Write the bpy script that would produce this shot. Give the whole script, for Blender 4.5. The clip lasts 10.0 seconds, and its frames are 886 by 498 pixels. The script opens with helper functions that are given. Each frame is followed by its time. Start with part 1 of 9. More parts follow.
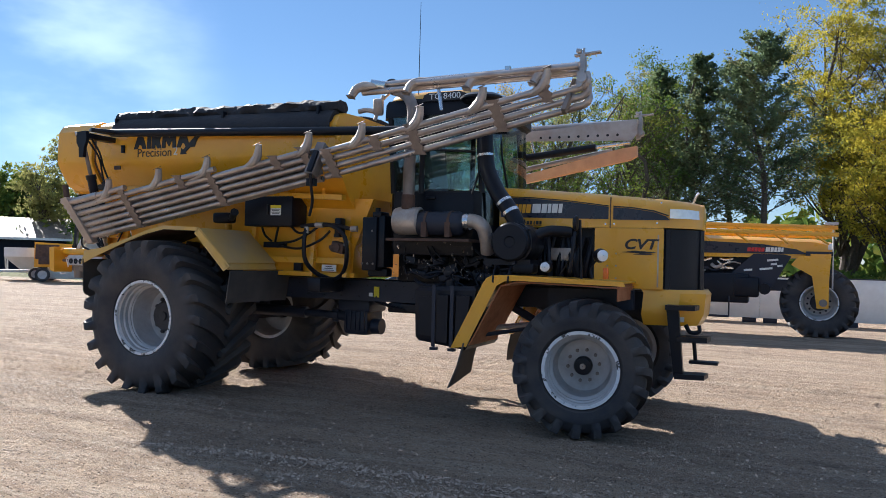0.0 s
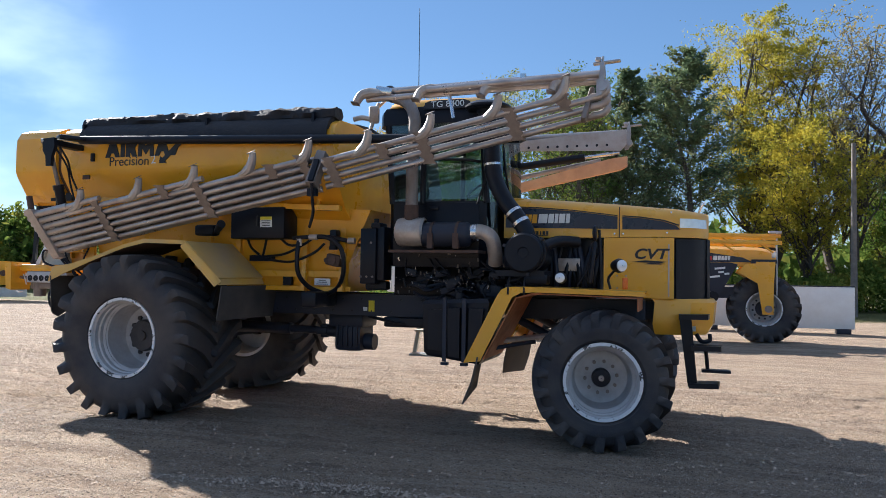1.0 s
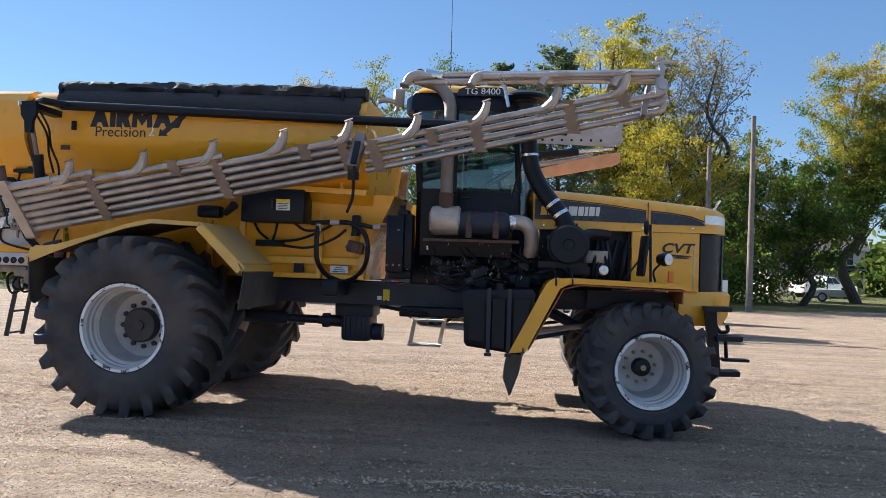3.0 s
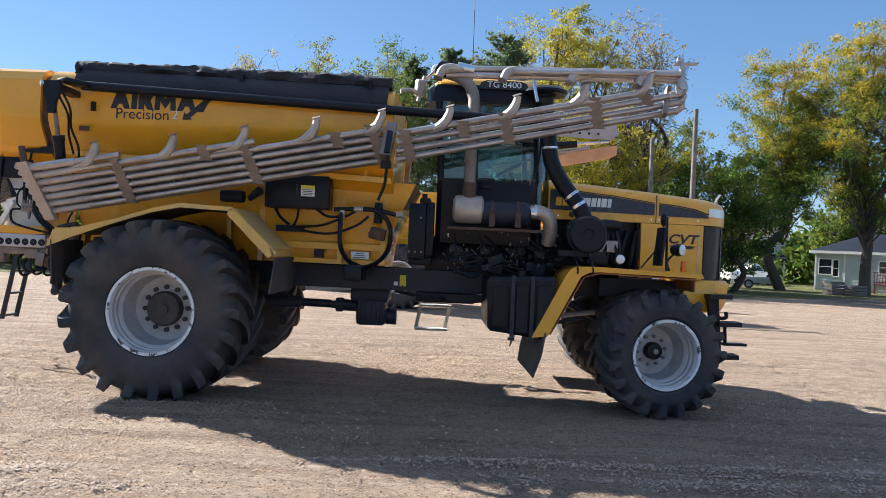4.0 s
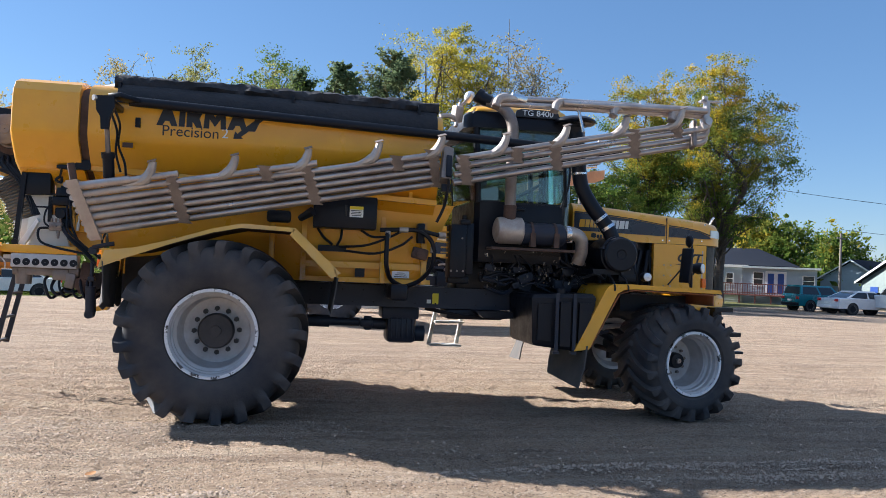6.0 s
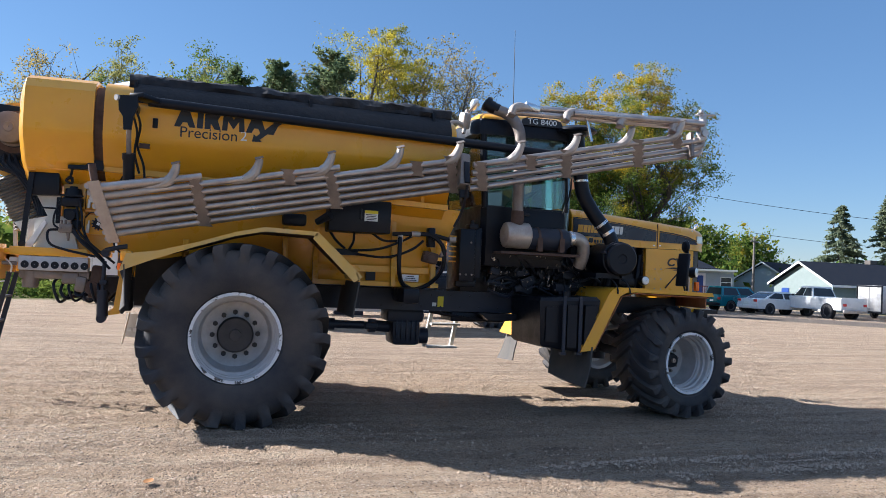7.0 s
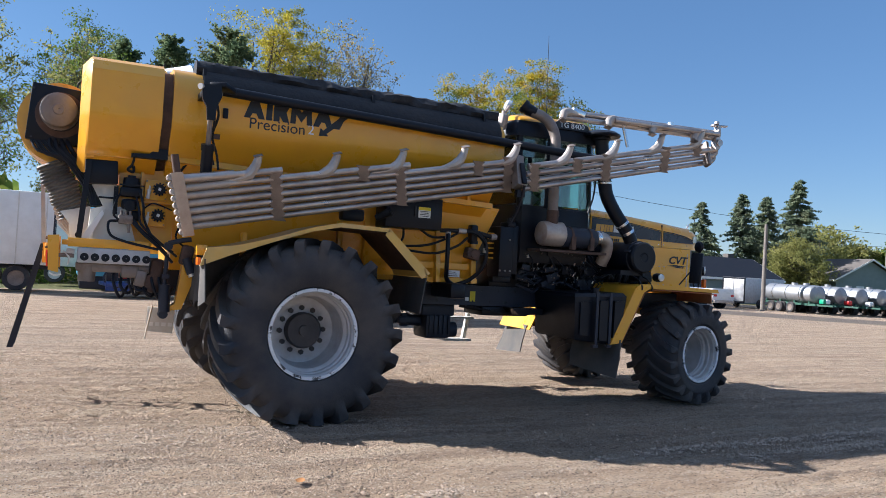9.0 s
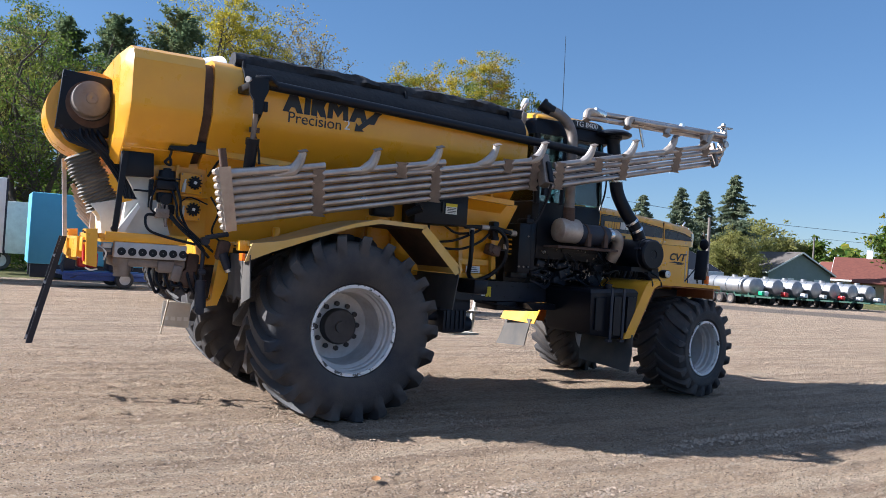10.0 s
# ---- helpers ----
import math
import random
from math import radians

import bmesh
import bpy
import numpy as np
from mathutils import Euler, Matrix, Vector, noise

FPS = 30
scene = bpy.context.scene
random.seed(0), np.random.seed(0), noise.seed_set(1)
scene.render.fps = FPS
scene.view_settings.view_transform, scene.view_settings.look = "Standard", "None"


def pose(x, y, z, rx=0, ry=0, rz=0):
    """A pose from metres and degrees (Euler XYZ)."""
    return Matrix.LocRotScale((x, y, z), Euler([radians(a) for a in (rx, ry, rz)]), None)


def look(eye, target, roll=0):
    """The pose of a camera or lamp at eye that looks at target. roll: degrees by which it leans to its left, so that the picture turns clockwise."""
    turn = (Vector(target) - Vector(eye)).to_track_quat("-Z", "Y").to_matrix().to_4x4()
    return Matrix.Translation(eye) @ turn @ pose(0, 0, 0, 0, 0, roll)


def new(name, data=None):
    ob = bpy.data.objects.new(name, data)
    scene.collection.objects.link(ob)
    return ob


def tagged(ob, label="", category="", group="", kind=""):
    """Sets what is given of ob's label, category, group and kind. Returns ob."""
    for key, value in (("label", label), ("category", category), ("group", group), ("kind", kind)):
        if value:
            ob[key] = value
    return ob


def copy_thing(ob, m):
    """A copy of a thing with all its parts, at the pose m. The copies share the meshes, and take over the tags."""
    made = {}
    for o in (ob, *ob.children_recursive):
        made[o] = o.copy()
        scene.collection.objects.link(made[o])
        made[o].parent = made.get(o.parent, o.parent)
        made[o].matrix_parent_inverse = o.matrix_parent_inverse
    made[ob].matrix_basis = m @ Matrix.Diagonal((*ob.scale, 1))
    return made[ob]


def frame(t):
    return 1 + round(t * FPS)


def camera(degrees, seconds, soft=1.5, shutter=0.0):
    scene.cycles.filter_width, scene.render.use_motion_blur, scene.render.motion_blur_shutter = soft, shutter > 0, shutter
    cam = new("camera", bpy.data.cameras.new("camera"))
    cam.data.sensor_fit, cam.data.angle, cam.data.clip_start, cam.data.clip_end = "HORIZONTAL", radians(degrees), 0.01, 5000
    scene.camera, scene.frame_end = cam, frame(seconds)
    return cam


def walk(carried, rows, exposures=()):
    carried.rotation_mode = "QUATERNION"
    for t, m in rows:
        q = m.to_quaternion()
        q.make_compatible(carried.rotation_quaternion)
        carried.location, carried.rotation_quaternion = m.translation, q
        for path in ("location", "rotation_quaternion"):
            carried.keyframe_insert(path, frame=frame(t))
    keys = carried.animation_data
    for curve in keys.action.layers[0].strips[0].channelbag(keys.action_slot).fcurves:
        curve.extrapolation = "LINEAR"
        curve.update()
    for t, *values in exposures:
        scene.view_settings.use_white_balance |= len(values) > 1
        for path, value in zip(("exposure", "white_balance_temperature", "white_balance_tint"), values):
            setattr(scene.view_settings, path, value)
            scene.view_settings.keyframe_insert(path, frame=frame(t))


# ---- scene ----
cam = camera(59.9, 10.0, soft=0.35)
PATH = [
    (0, (7.059, -8.665, 1.662), (6.248, -6.837, 1.691), 1.5),
    (0.5, (6.588, -8.708, 1.666), (5.871, -6.842, 1.711), 1.2),
    (1, (6.099, -8.778, 1.65), (5.484, -6.876, 1.713), 0.8),
    (1.5, (5.585, -8.818, 1.675), (5.079, -6.885, 1.754), 0.6),
    (2, (5.076, -8.916, 1.658), (4.674, -6.958, 1.739), 0.9),
    (2.5, (4.555, -8.99, 1.632), (4.252, -7.014, 1.697), 1.4),
    (4, (3.058, -9.4, 1.636), (3.035, -7.4, 1.638), 2.6),
    (4.5, (2.567, -9.571, 1.652), (2.635, -7.573, 1.658), 2.7),
    (5, (2.041, -9.552, 1.623), (2.202, -7.559, 1.659), 2.5),
    (5.5, (1.486, -9.585, 1.627), (1.737, -7.601, 1.671), 2.4),
    (7, (-0.113, -9.519, 1.617), (0.436, -7.597, 1.677), 2.5),
    (7.5, (-0.629, -9.386, 1.62), (0.011, -7.493, 1.678), 2.7),
    (8, (-1.166, -9.317, 1.632), (-0.439, -7.455, 1.686), 2.8),
    (8.5, (-1.643, -9.156, 1.625), (-0.839, -7.325, 1.675), 2.9),
    (9, (-2.157, -8.988, 1.621), (-1.281, -7.19, 1.664), 3.2),
    (9.5, (-2.646, -8.822, 1.621), (-1.699, -7.061, 1.655), 3.5),
    (10, (-3.084, -8.566, 1.646), (-2.064, -6.846, 1.669), 3.7),
]
walk(cam, [(t, look(eye, target, roll)) for t, eye, target, roll in PATH], [(0, 1.83, 5900, 10), (2, 1.93, 6020, 10), (4, 2.02, 5980, 10), (10, 1.74, 5720, 10)])

# ---- light ----
SUN_WAY = Vector((1.495, -0.855, -1.0)).normalized()
world = bpy.data.worlds.new("sky")
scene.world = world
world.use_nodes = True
wn = world.node_tree
wn.nodes.clear()
w_out = wn.nodes.new("ShaderNodeOutputWorld")
w_bg = wn.nodes.new("ShaderNodeBackground")
w_sky = wn.nodes.new("ShaderNodeTexSky")
w_sky.sky_type = "NISHITA"
w_sky.sun_disc = False
w_sky.sun_elevation = math.asin(-SUN_WAY.z)
w_sky.sun_rotation = math.atan2(-SUN_WAY.x, -SUN_WAY.y)
w_sky.air_density, w_sky.dust_density, w_sky.ozone_density = 1.0, 0.0, 3.0
w_bg.inputs["Strength"].default_value = 0.024
wn.links.new(w_sky.outputs[0], w_bg.inputs["Color"])
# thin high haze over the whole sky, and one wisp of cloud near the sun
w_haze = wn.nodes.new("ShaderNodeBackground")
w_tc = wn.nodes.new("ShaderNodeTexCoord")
# added fill: the sky above the view is brightened to lift the shade
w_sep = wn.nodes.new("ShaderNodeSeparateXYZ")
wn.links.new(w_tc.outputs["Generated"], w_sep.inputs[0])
w_fill = wn.nodes.new("ShaderNodeMapRange")
w_fill.interpolation_type = "SMOOTHSTEP"
w_fill.inputs["From Min"].default_value, w_fill.inputs["From Max"].default_value = 0.32, 1.0
w_fill.inputs["To Min"].default_value, w_fill.inputs["To Max"].default_value = 0.0, 1.0
wn.links.new(w_sep.outputs["Z"], w_fill.inputs["Value"])
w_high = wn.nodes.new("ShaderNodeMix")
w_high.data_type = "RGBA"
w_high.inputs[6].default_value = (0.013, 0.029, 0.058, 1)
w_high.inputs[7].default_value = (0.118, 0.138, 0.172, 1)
wn.links.new(w_fill.outputs[0], w_high.inputs[0])
w_dot = wn.nodes.new("ShaderNodeVectorMath")
w_dot.operation = "DOT_PRODUCT"
w_dot.inputs[1].default_value = Vector((-0.80, 0.58, 0.20)).normalized()
wn.links.new(w_tc.outputs["Generated"], w_dot.inputs[0])
w_map = wn.nodes.new("ShaderNodeMapping")
w_map.inputs["Scale"].default_value = (3.0, 3.0, 7.0)
wn.links.new(w_tc.outputs["Generated"], w_map.inputs[0])
w_noise = wn.nodes.new("ShaderNodeTexNoise")
w_noise.inputs["Scale"].default_value, w_noise.inputs["Detail"].default_value = 1.6, 5
wn.links.new(w_map.outputs[0], w_noise.inputs["Vector"])
w_near = wn.nodes.new("ShaderNodeMapRange")
w_near.interpolation_type = "SMOOTHSTEP"
w_near.inputs["From Min"].default_value, w_near.inputs["From Max"].default_value = 0.965, 0.998
wn.links.new(w_dot.outputs["Value"], w_near.inputs["Value"])
w_wisp = wn.nodes.new("ShaderNodeMapRange")
w_wisp.interpolation_type = "SMOOTHSTEP"
w_wisp.inputs["From Min"].default_value, w_wisp.inputs["From Max"].default_value = 0.42, 0.75
wn.links.new(w_noise.outputs["Fac"], w_wisp.inputs["Value"])
w_mul = wn.nodes.new("ShaderNodeMath")
w_mul.operation = "MULTIPLY"
wn.links.new(w_near.outputs[0], w_mul.inputs[0])
wn.links.new(w_wisp.outputs[0], w_mul.inputs[1])
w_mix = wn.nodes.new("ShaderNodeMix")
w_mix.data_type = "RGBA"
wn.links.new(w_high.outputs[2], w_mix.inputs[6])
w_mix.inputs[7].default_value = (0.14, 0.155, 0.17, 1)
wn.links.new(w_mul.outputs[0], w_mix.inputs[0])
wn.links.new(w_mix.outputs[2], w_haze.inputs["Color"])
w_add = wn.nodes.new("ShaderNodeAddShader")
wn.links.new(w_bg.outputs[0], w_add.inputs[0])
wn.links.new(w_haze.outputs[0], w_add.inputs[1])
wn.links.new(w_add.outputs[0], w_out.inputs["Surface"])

sun_data = bpy.data.lights.new("sun", "SUN")
sun_data.energy, sun_data.angle, sun_data.color = 3.6, radians(0.6), (1.0, 0.925, 0.83)
sun = new("sun", sun_data)
sun.matrix_world = look((-30, 25, 30), Vector((-30, 25, 30)) + SUN_WAY)


# ---- materials ----
def mat(name, col, rough=0.6, metal=0.0, col2=None, scale=6.0, amount=0.5, bump=0.0, bump_scale=60.0, dust=0.0, coat=0.0, island=0.0, edge=(0.35, 0.75), spec=0.5):
    """A surface with grain, stains and relief: two scales of noise between two colours, dust on upward faces."""
    m = bpy.data.materials.new(name)
    m.use_nodes = True
    nt = m.node_tree
    b = nt.nodes["Principled BSDF"]
    b.inputs["Metallic"].default_value = metal
    b.inputs["Coat Weight"].default_value = coat
    b.inputs["Specular IOR Level"].default_value = spec
    L = nt.links.new
    tc = nt.nodes.new("ShaderNodeTexCoord")
    n1 = nt.nodes.new("ShaderNodeTexNoise")
    n1.inputs["Scale"].default_value, n1.inputs["Detail"].default_value = scale, 8
    n1.inputs["Roughness"].default_value = 0.65
    L(tc.outputs["Object"], n1.inputs["Vector"])
    mix = nt.nodes.new("ShaderNodeMix")
    mix.data_type = "RGBA"
    mix.inputs[6].default_value = (*col, 1)
    mix.inputs[7].default_value = (*(col2 or [c * 0.7 for c in col]), 1)
    ramp = nt.nodes.new("ShaderNodeMapRange")
    ramp.inputs["From Min"].default_value, ramp.inputs["From Max"].default_value = edge
    ramp.inputs["To Max"].default_value = amount
    L(n1.outputs["Fac"], ramp.inputs["Value"])
    L(ramp.outputs[0], mix.inputs[0])
    out = mix.outputs[2]
    if dust:
        geo = nt.nodes.new("ShaderNodeNewGeometry")
        sep = nt.nodes.new("ShaderNodeSeparateXYZ")
        L(geo.outputs["Normal"], sep.inputs[0])
        n2 = nt.nodes.new("ShaderNodeTexNoise")
        n2.inputs["Scale"].default_value, n2.inputs["Detail"].default_value = 2.3, 6
        L(tc.outputs["Object"], n2.inputs["Vector"])
        ma = nt.nodes.new("ShaderNodeMath")
        ma.operation = "MULTIPLY_ADD"
        L(sep.outputs["Z"], ma.inputs[0])
        ma.inputs[1].default_value = 0.35
        L(n2.outputs["Fac"], ma.inputs[2])
        mr = nt.nodes.new("ShaderNodeMapRange")
        mr.inputs["From Min"].default_value, mr.inputs["From Max"].default_value = 0.4, 1.0
        mr.inputs["To Max"].default_value = dust
        L(ma.outputs[0], mr.inputs["Value"])
        mx = nt.nodes.new("ShaderNodeMix")
        mx.data_type = "RGBA"
        mx.inputs[7].default_value = (0.33, 0.27, 0.21, 1)
        L(mr.outputs[0], mx.inputs[0])
        L(out, mx.inputs[6])
        out = mx.outputs[2]
    if island:
        g2 = nt.nodes.new("ShaderNodeNewGeometry")
        hs = nt.nodes.new("ShaderNodeHueSaturation")
        mr2 = nt.nodes.new("ShaderNodeMapRange")
        mr2.inputs["To Min"].default_value, mr2.inputs["To Max"].default_value = 1 - island, 1 + island
        L(g2.outputs["Random Per Island"], mr2.inputs["Value"])
        L(mr2.outputs[0], hs.inputs["Value"])
        L(out, hs.inputs["Color"])
        out = hs.outputs[0]
    L(out, b.inputs["Base Color"])
    rr = nt.nodes.new("ShaderNodeMapRange")
    rr.inputs["From Min"].default_value, rr.inputs["From Max"].default_value = 0.3, 0.7
    rr.inputs["To Min"].default_value, rr.inputs["To Max"].default_value = max(rough - 0.1, 0.03), min(rough + 0.15, 1)
    L(n1.outputs["Fac"], rr.inputs["Value"])
    L(rr.outputs[0], b.inputs["Roughness"])
    if bump:
        nb = nt.nodes.new("ShaderNodeTexNoise")
        nb.inputs["Scale"].default_value, nb.inputs["Detail"].default_value = bump_scale, 6
        L(tc.outputs["Object"], nb.inputs["Vector"])
        bp = nt.nodes.new("ShaderNodeBump")
        bp.inputs["Strength"].default_value, bp.inputs["Distance"].default_value = bump, 0.02
        L(nb.outputs["Fac"], bp.inputs["Height"])
        L(bp.outputs[0], b.inputs["Normal"])
    return m


def glass_mat(name, tint, opacity):
    """Thin tinted glass: mostly clear, mirrors the sky at its gloss."""
    m = bpy.data.materials.new(name)
    m.use_nodes = True
    nt = m.node_tree
    nt.nodes.clear()
    o = nt.nodes.new("ShaderNodeOutputMaterial")
    tr = nt.nodes.new("ShaderNodeBsdfTransparent")
    tr.inputs["Color"].default_value = (*tint, 1)
    gl = nt.nodes.new("ShaderNodeBsdfGlossy")
    gl.inputs["Roughness"].default_value = 0.03
    gl.inputs["Color"].default_value = (0.9, 0.95, 1, 1)
    fr = nt.nodes.new("ShaderNodeFresnel")
    fr.inputs["IOR"].default_value = 1.5
    ad = nt.nodes.new("ShaderNodeMath")
    ad.operation = "ADD"
    ad.inputs[1].default_value = opacity
    mx = nt.nodes.new("ShaderNodeMixShader")
    nt.links.new(fr.outputs[0], ad.inputs[0])
    nt.links.new(ad.outputs[0], mx.inputs[0])
    nt.links.new(tr.outputs[0], mx.inputs[1])
    nt.links.new(gl.outputs[0], mx.inputs[2])
    nt.links.new(mx.outputs[0], o.inputs[0])
    return m


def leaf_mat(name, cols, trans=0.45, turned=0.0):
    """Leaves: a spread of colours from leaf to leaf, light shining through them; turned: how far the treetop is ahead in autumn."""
    m = bpy.data.materials.new(name)
    m.use_nodes = True
    nt = m.node_tree
    nt.nodes.clear()
    o = nt.nodes.new("ShaderNodeOutputMaterial")
    g = nt.nodes.new("ShaderNodeNewGeometry")
    cr = nt.nodes.new("ShaderNodeValToRGB")
    el = cr.color_ramp.elements
    while len(el) < len(cols):
        el.new(0.5)
    for i, c in enumerate(cols):
        el[i].position = i / max(1, len(cols) - 1)
        el[i].color = (*c, 1)
    # colour goes in drifts through the crown, with some change from leaf to leaf
    tc = nt.nodes.new("ShaderNodeTexCoord")
    nz = nt.nodes.new("ShaderNodeTexNoise")
    nz.inputs["Scale"].default_value, nz.inputs["Detail"].default_value = 0.55, 3
    nt.links.new(tc.outputs["Object"], nz.inputs["Vector"])
    drift = nt.nodes.new("ShaderNodeMapRange")
    drift.inputs["From Min"].default_value, drift.inputs["From Max"].default_value = 0.32, 0.68
    drift.inputs["To Min"].default_value, drift.inputs["To Max"].default_value = -0.04, 0.82
    nt.links.new(nz.outputs["Fac"], drift.inputs["Value"])
    ad = nt.nodes.new("ShaderNodeMath")
    ad.operation = "MULTIPLY_ADD"
    ad.inputs[1].default_value = 0.22
    nt.links.new(g.outputs["Random Per Island"], ad.inputs[0])
    nt.links.new(drift.outputs[0], ad.inputs[2])
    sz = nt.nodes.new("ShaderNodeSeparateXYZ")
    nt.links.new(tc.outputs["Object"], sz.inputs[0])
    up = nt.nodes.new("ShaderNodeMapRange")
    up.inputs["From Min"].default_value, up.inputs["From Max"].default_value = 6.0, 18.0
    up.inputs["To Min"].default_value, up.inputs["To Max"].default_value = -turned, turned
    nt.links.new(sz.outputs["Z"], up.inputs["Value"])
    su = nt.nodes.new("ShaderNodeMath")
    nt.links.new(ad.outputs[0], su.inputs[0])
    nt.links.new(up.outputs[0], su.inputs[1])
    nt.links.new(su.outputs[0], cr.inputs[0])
    d = nt.nodes.new("ShaderNodeBsdfDiffuse")
    t = nt.nodes.new("ShaderNodeBsdfTranslucent")
    mx = nt.nodes.new("ShaderNodeMixShader")
    mx.inputs[0].default_value = trans
    nt.links.new(cr.outputs[0], d.inputs[0])
    nt.links.new(cr.outputs[0], t.inputs[0])
    nt.links.new(d.outputs[0], mx.inputs[1])
    nt.links.new(t.outputs[0], mx.inputs[2])
    nt.links.new(mx.outputs[0], o.inputs[0])
    return m


YELLOW = mat("yellow_paint", (0.78, 0.375, 0.014), 0.30, 0, (0.66, 0.295, 0.018), 3.0, 0.5, 0.03, 90, dust=0.14, coat=0.3)
YELLOW_DUSTY = mat("dusty_yellow_paint", (0.62, 0.36, 0.06), 0.5, 0, (0.55, 0.40, 0.18), 2.5, 0.8, 0.03, 90, dust=0.6)
YELLOW_IN = mat("dull_orange_primer", (0.42, 0.13, 0.035), 0.6, 0, (0.2, 0.07, 0.03), 6.0, 0.8, dust=0.3)
# dark brown that holds the shade under the rear fenders
LINING = mat("shaded_brown_underside", (0.085, 0.045, 0.025), 0.85, 0, (0.04, 0.03, 0.025), 5.0, 0.8, dust=0.1)
PEACH = mat("faded_orange_paint", (0.66, 0.36, 0.19), 0.6, 0, (0.40, 0.20, 0.10), 5.0, 0.6, dust=0.3)
DARK = mat("charcoal_paint", (0.014, 0.019, 0.034), 0.45, 0, (0.028, 0.030, 0.042), 5.0, 0.6, 0.03, 80, dust=0.04, spec=0.35)
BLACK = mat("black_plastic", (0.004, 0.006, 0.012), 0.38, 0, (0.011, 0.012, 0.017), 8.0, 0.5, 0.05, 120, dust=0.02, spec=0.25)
NAVY = mat("dark_blue_decal", (0.012, 0.017, 0.034), 0.3, 0, (0.02, 0.022, 0.03), 8.0, 0.4)
RUBBER = mat("tyre_rubber", (0.018, 0.021, 0.029), 0.66, 0, (0.098, 0.082, 0.070), 2.2, 0.65, 0.22, 70, dust=0.14, spec=0.35)
RUBBER_FLAP = mat("rubber_flap", (0.03, 0.031, 0.034), 0.75, 0, (0.09, 0.08, 0.07), 3.0, 0.8, 0.1, 40, dust=0.3)
RIM = mat("silver_rim_paint", (0.50, 0.50, 0.51), 0.5, 0.15, (0.30, 0.27, 0.25), 7.0, 0.6, 0.05, 60, dust=0.25)
HUB = mat("dusty_hub_paint", (0.055, 0.050, 0.050), 0.6, 0.1, (0.030, 0.029, 0.032), 8.0, 0.6, 0.05, 60)
RIM_EDGE = mat("chipped_rim_paint", (0.66, 0.67, 0.69), 0.55, 0.1, (0.03, 0.028, 0.03), 13.0, 0.95, 0.05, 60, edge=(0.56, 0.60))
STEEL = mat("stained_stainless", (0.50, 0.455, 0.435), 0.34, 0.8, (0.27, 0.205, 0.17), 3.5, 0.85, 0.08, 50)
STEEL_PALE = mat("pale_worn_steel", (0.47, 0.43, 0.40), 0.45, 0.55, (0.30, 0.235, 0.195), 5.0, 0.7, 0.08, 50)
STEEL_DULL = mat("dull_brown_steel", (0.25, 0.21, 0.185), 0.5, 0.5, (0.15, 0.115, 0.095), 6.0, 0.8, 0.15, 60, dust=0.12)
CHROME = mat("bright_metal", (0.72, 0.72, 0.73), 0.22, 1.0, (0.5, 0.48, 0.46), 9.0, 0.5)
ALU = mat("aluminised_steel", (0.52, 0.47, 0.42), 0.5, 0.6, (0.30, 0.2, 0.15), 5.0, 0.8, 0.08, 50)
RUST = mat("rusty_steel", (0.115, 0.065, 0.045), 0.8, 0.2, (0.055, 0.038, 0.034), 9.0, 0.8, 0.2, 50)
WHITE = mat("white_paint", (0.78, 0.78, 0.76), 0.45, 0, (0.6, 0.58, 0.54), 3.0, 0.5)
POLY = mat("white_polyethylene", (0.66, 0.65, 0.60), 0.5, 0, (0.45, 0.42, 0.38), 4.0, 0.7)
TARP = mat("black_tarpaulin", (0.019, 0.021, 0.026), 0.62, 0, (0.042, 0.043, 0.048), 9.0, 0.7, 0.5, 22, dust=0.05, spec=0.15)
FAN_CAP = mat("dusty_brown_metal", (0.21, 0.185, 0.17), 0.55, 0.3, (0.13, 0.10, 0.085), 6.0, 0.7, 0.1, 60)
BELLOWS = mat("dusty_grey_rubber", (0.055, 0.057, 0.06), 0.55, 0, (0.22, 0.21, 0.19), 6.0, 0.8, 0.1, 60, dust=0.35)
RED = mat("red_plastic", (0.55, 0.02, 0.02), 0.3)
ORANGE = mat("orange_reflector", (0.8, 0.16, 0.01), 0.25)
LAMP = mat("lamp_glass", (0.75, 0.77, 0.8), 0.12, 0.3, (0.5, 0.52, 0.55), 20, 0.5)
DECAL = mat("white_decal", (0.75, 0.75, 0.72), 0.5)
DECAL_Y = mat("yellow_decal", (0.75, 0.6, 0.02), 0.5)
INK = mat("black_decal", (0.014, 0.014, 0.016), 0.45)
SEAT = mat("grey_upholstery", (0.22, 0.22, 0.23), 0.9, 0, (0.14, 0.14, 0.15), 20, 0.6)
GLASS = glass_mat("cab_glass", (0.62, 0.76, 0.72), 0.03)
GLASS_DARK = glass_mat("dark_glass", (0.10, 0.12, 0.13), 0.12)
BARK = mat("bark", (0.085, 0.065, 0.05), 0.9, 0, (0.03, 0.025, 0.02), 8.0, 0.8, 0.6, 12)
POLE = mat("weathered_pole", (0.19, 0.165, 0.145), 0.9, 0, (0.10, 0.085, 0.075), 5.0, 0.8, 0.3, 20)
GREENBLUE = mat("grey_green_siding", (0.20, 0.245, 0.24), 0.7, 0, (0.16, 0.2, 0.2), 2.0, 0.5)
SIDING_BLUE = mat("blue_grey_siding", (0.36, 0.42, 0.46), 0.7, 0, (0.30, 0.36, 0.4), 2.0, 0.5)
SIDING_PALE = mat("pale_grey_siding", (0.50, 0.55, 0.55), 0.7, 0, (0.42, 0.47, 0.48), 2.0, 0.5)
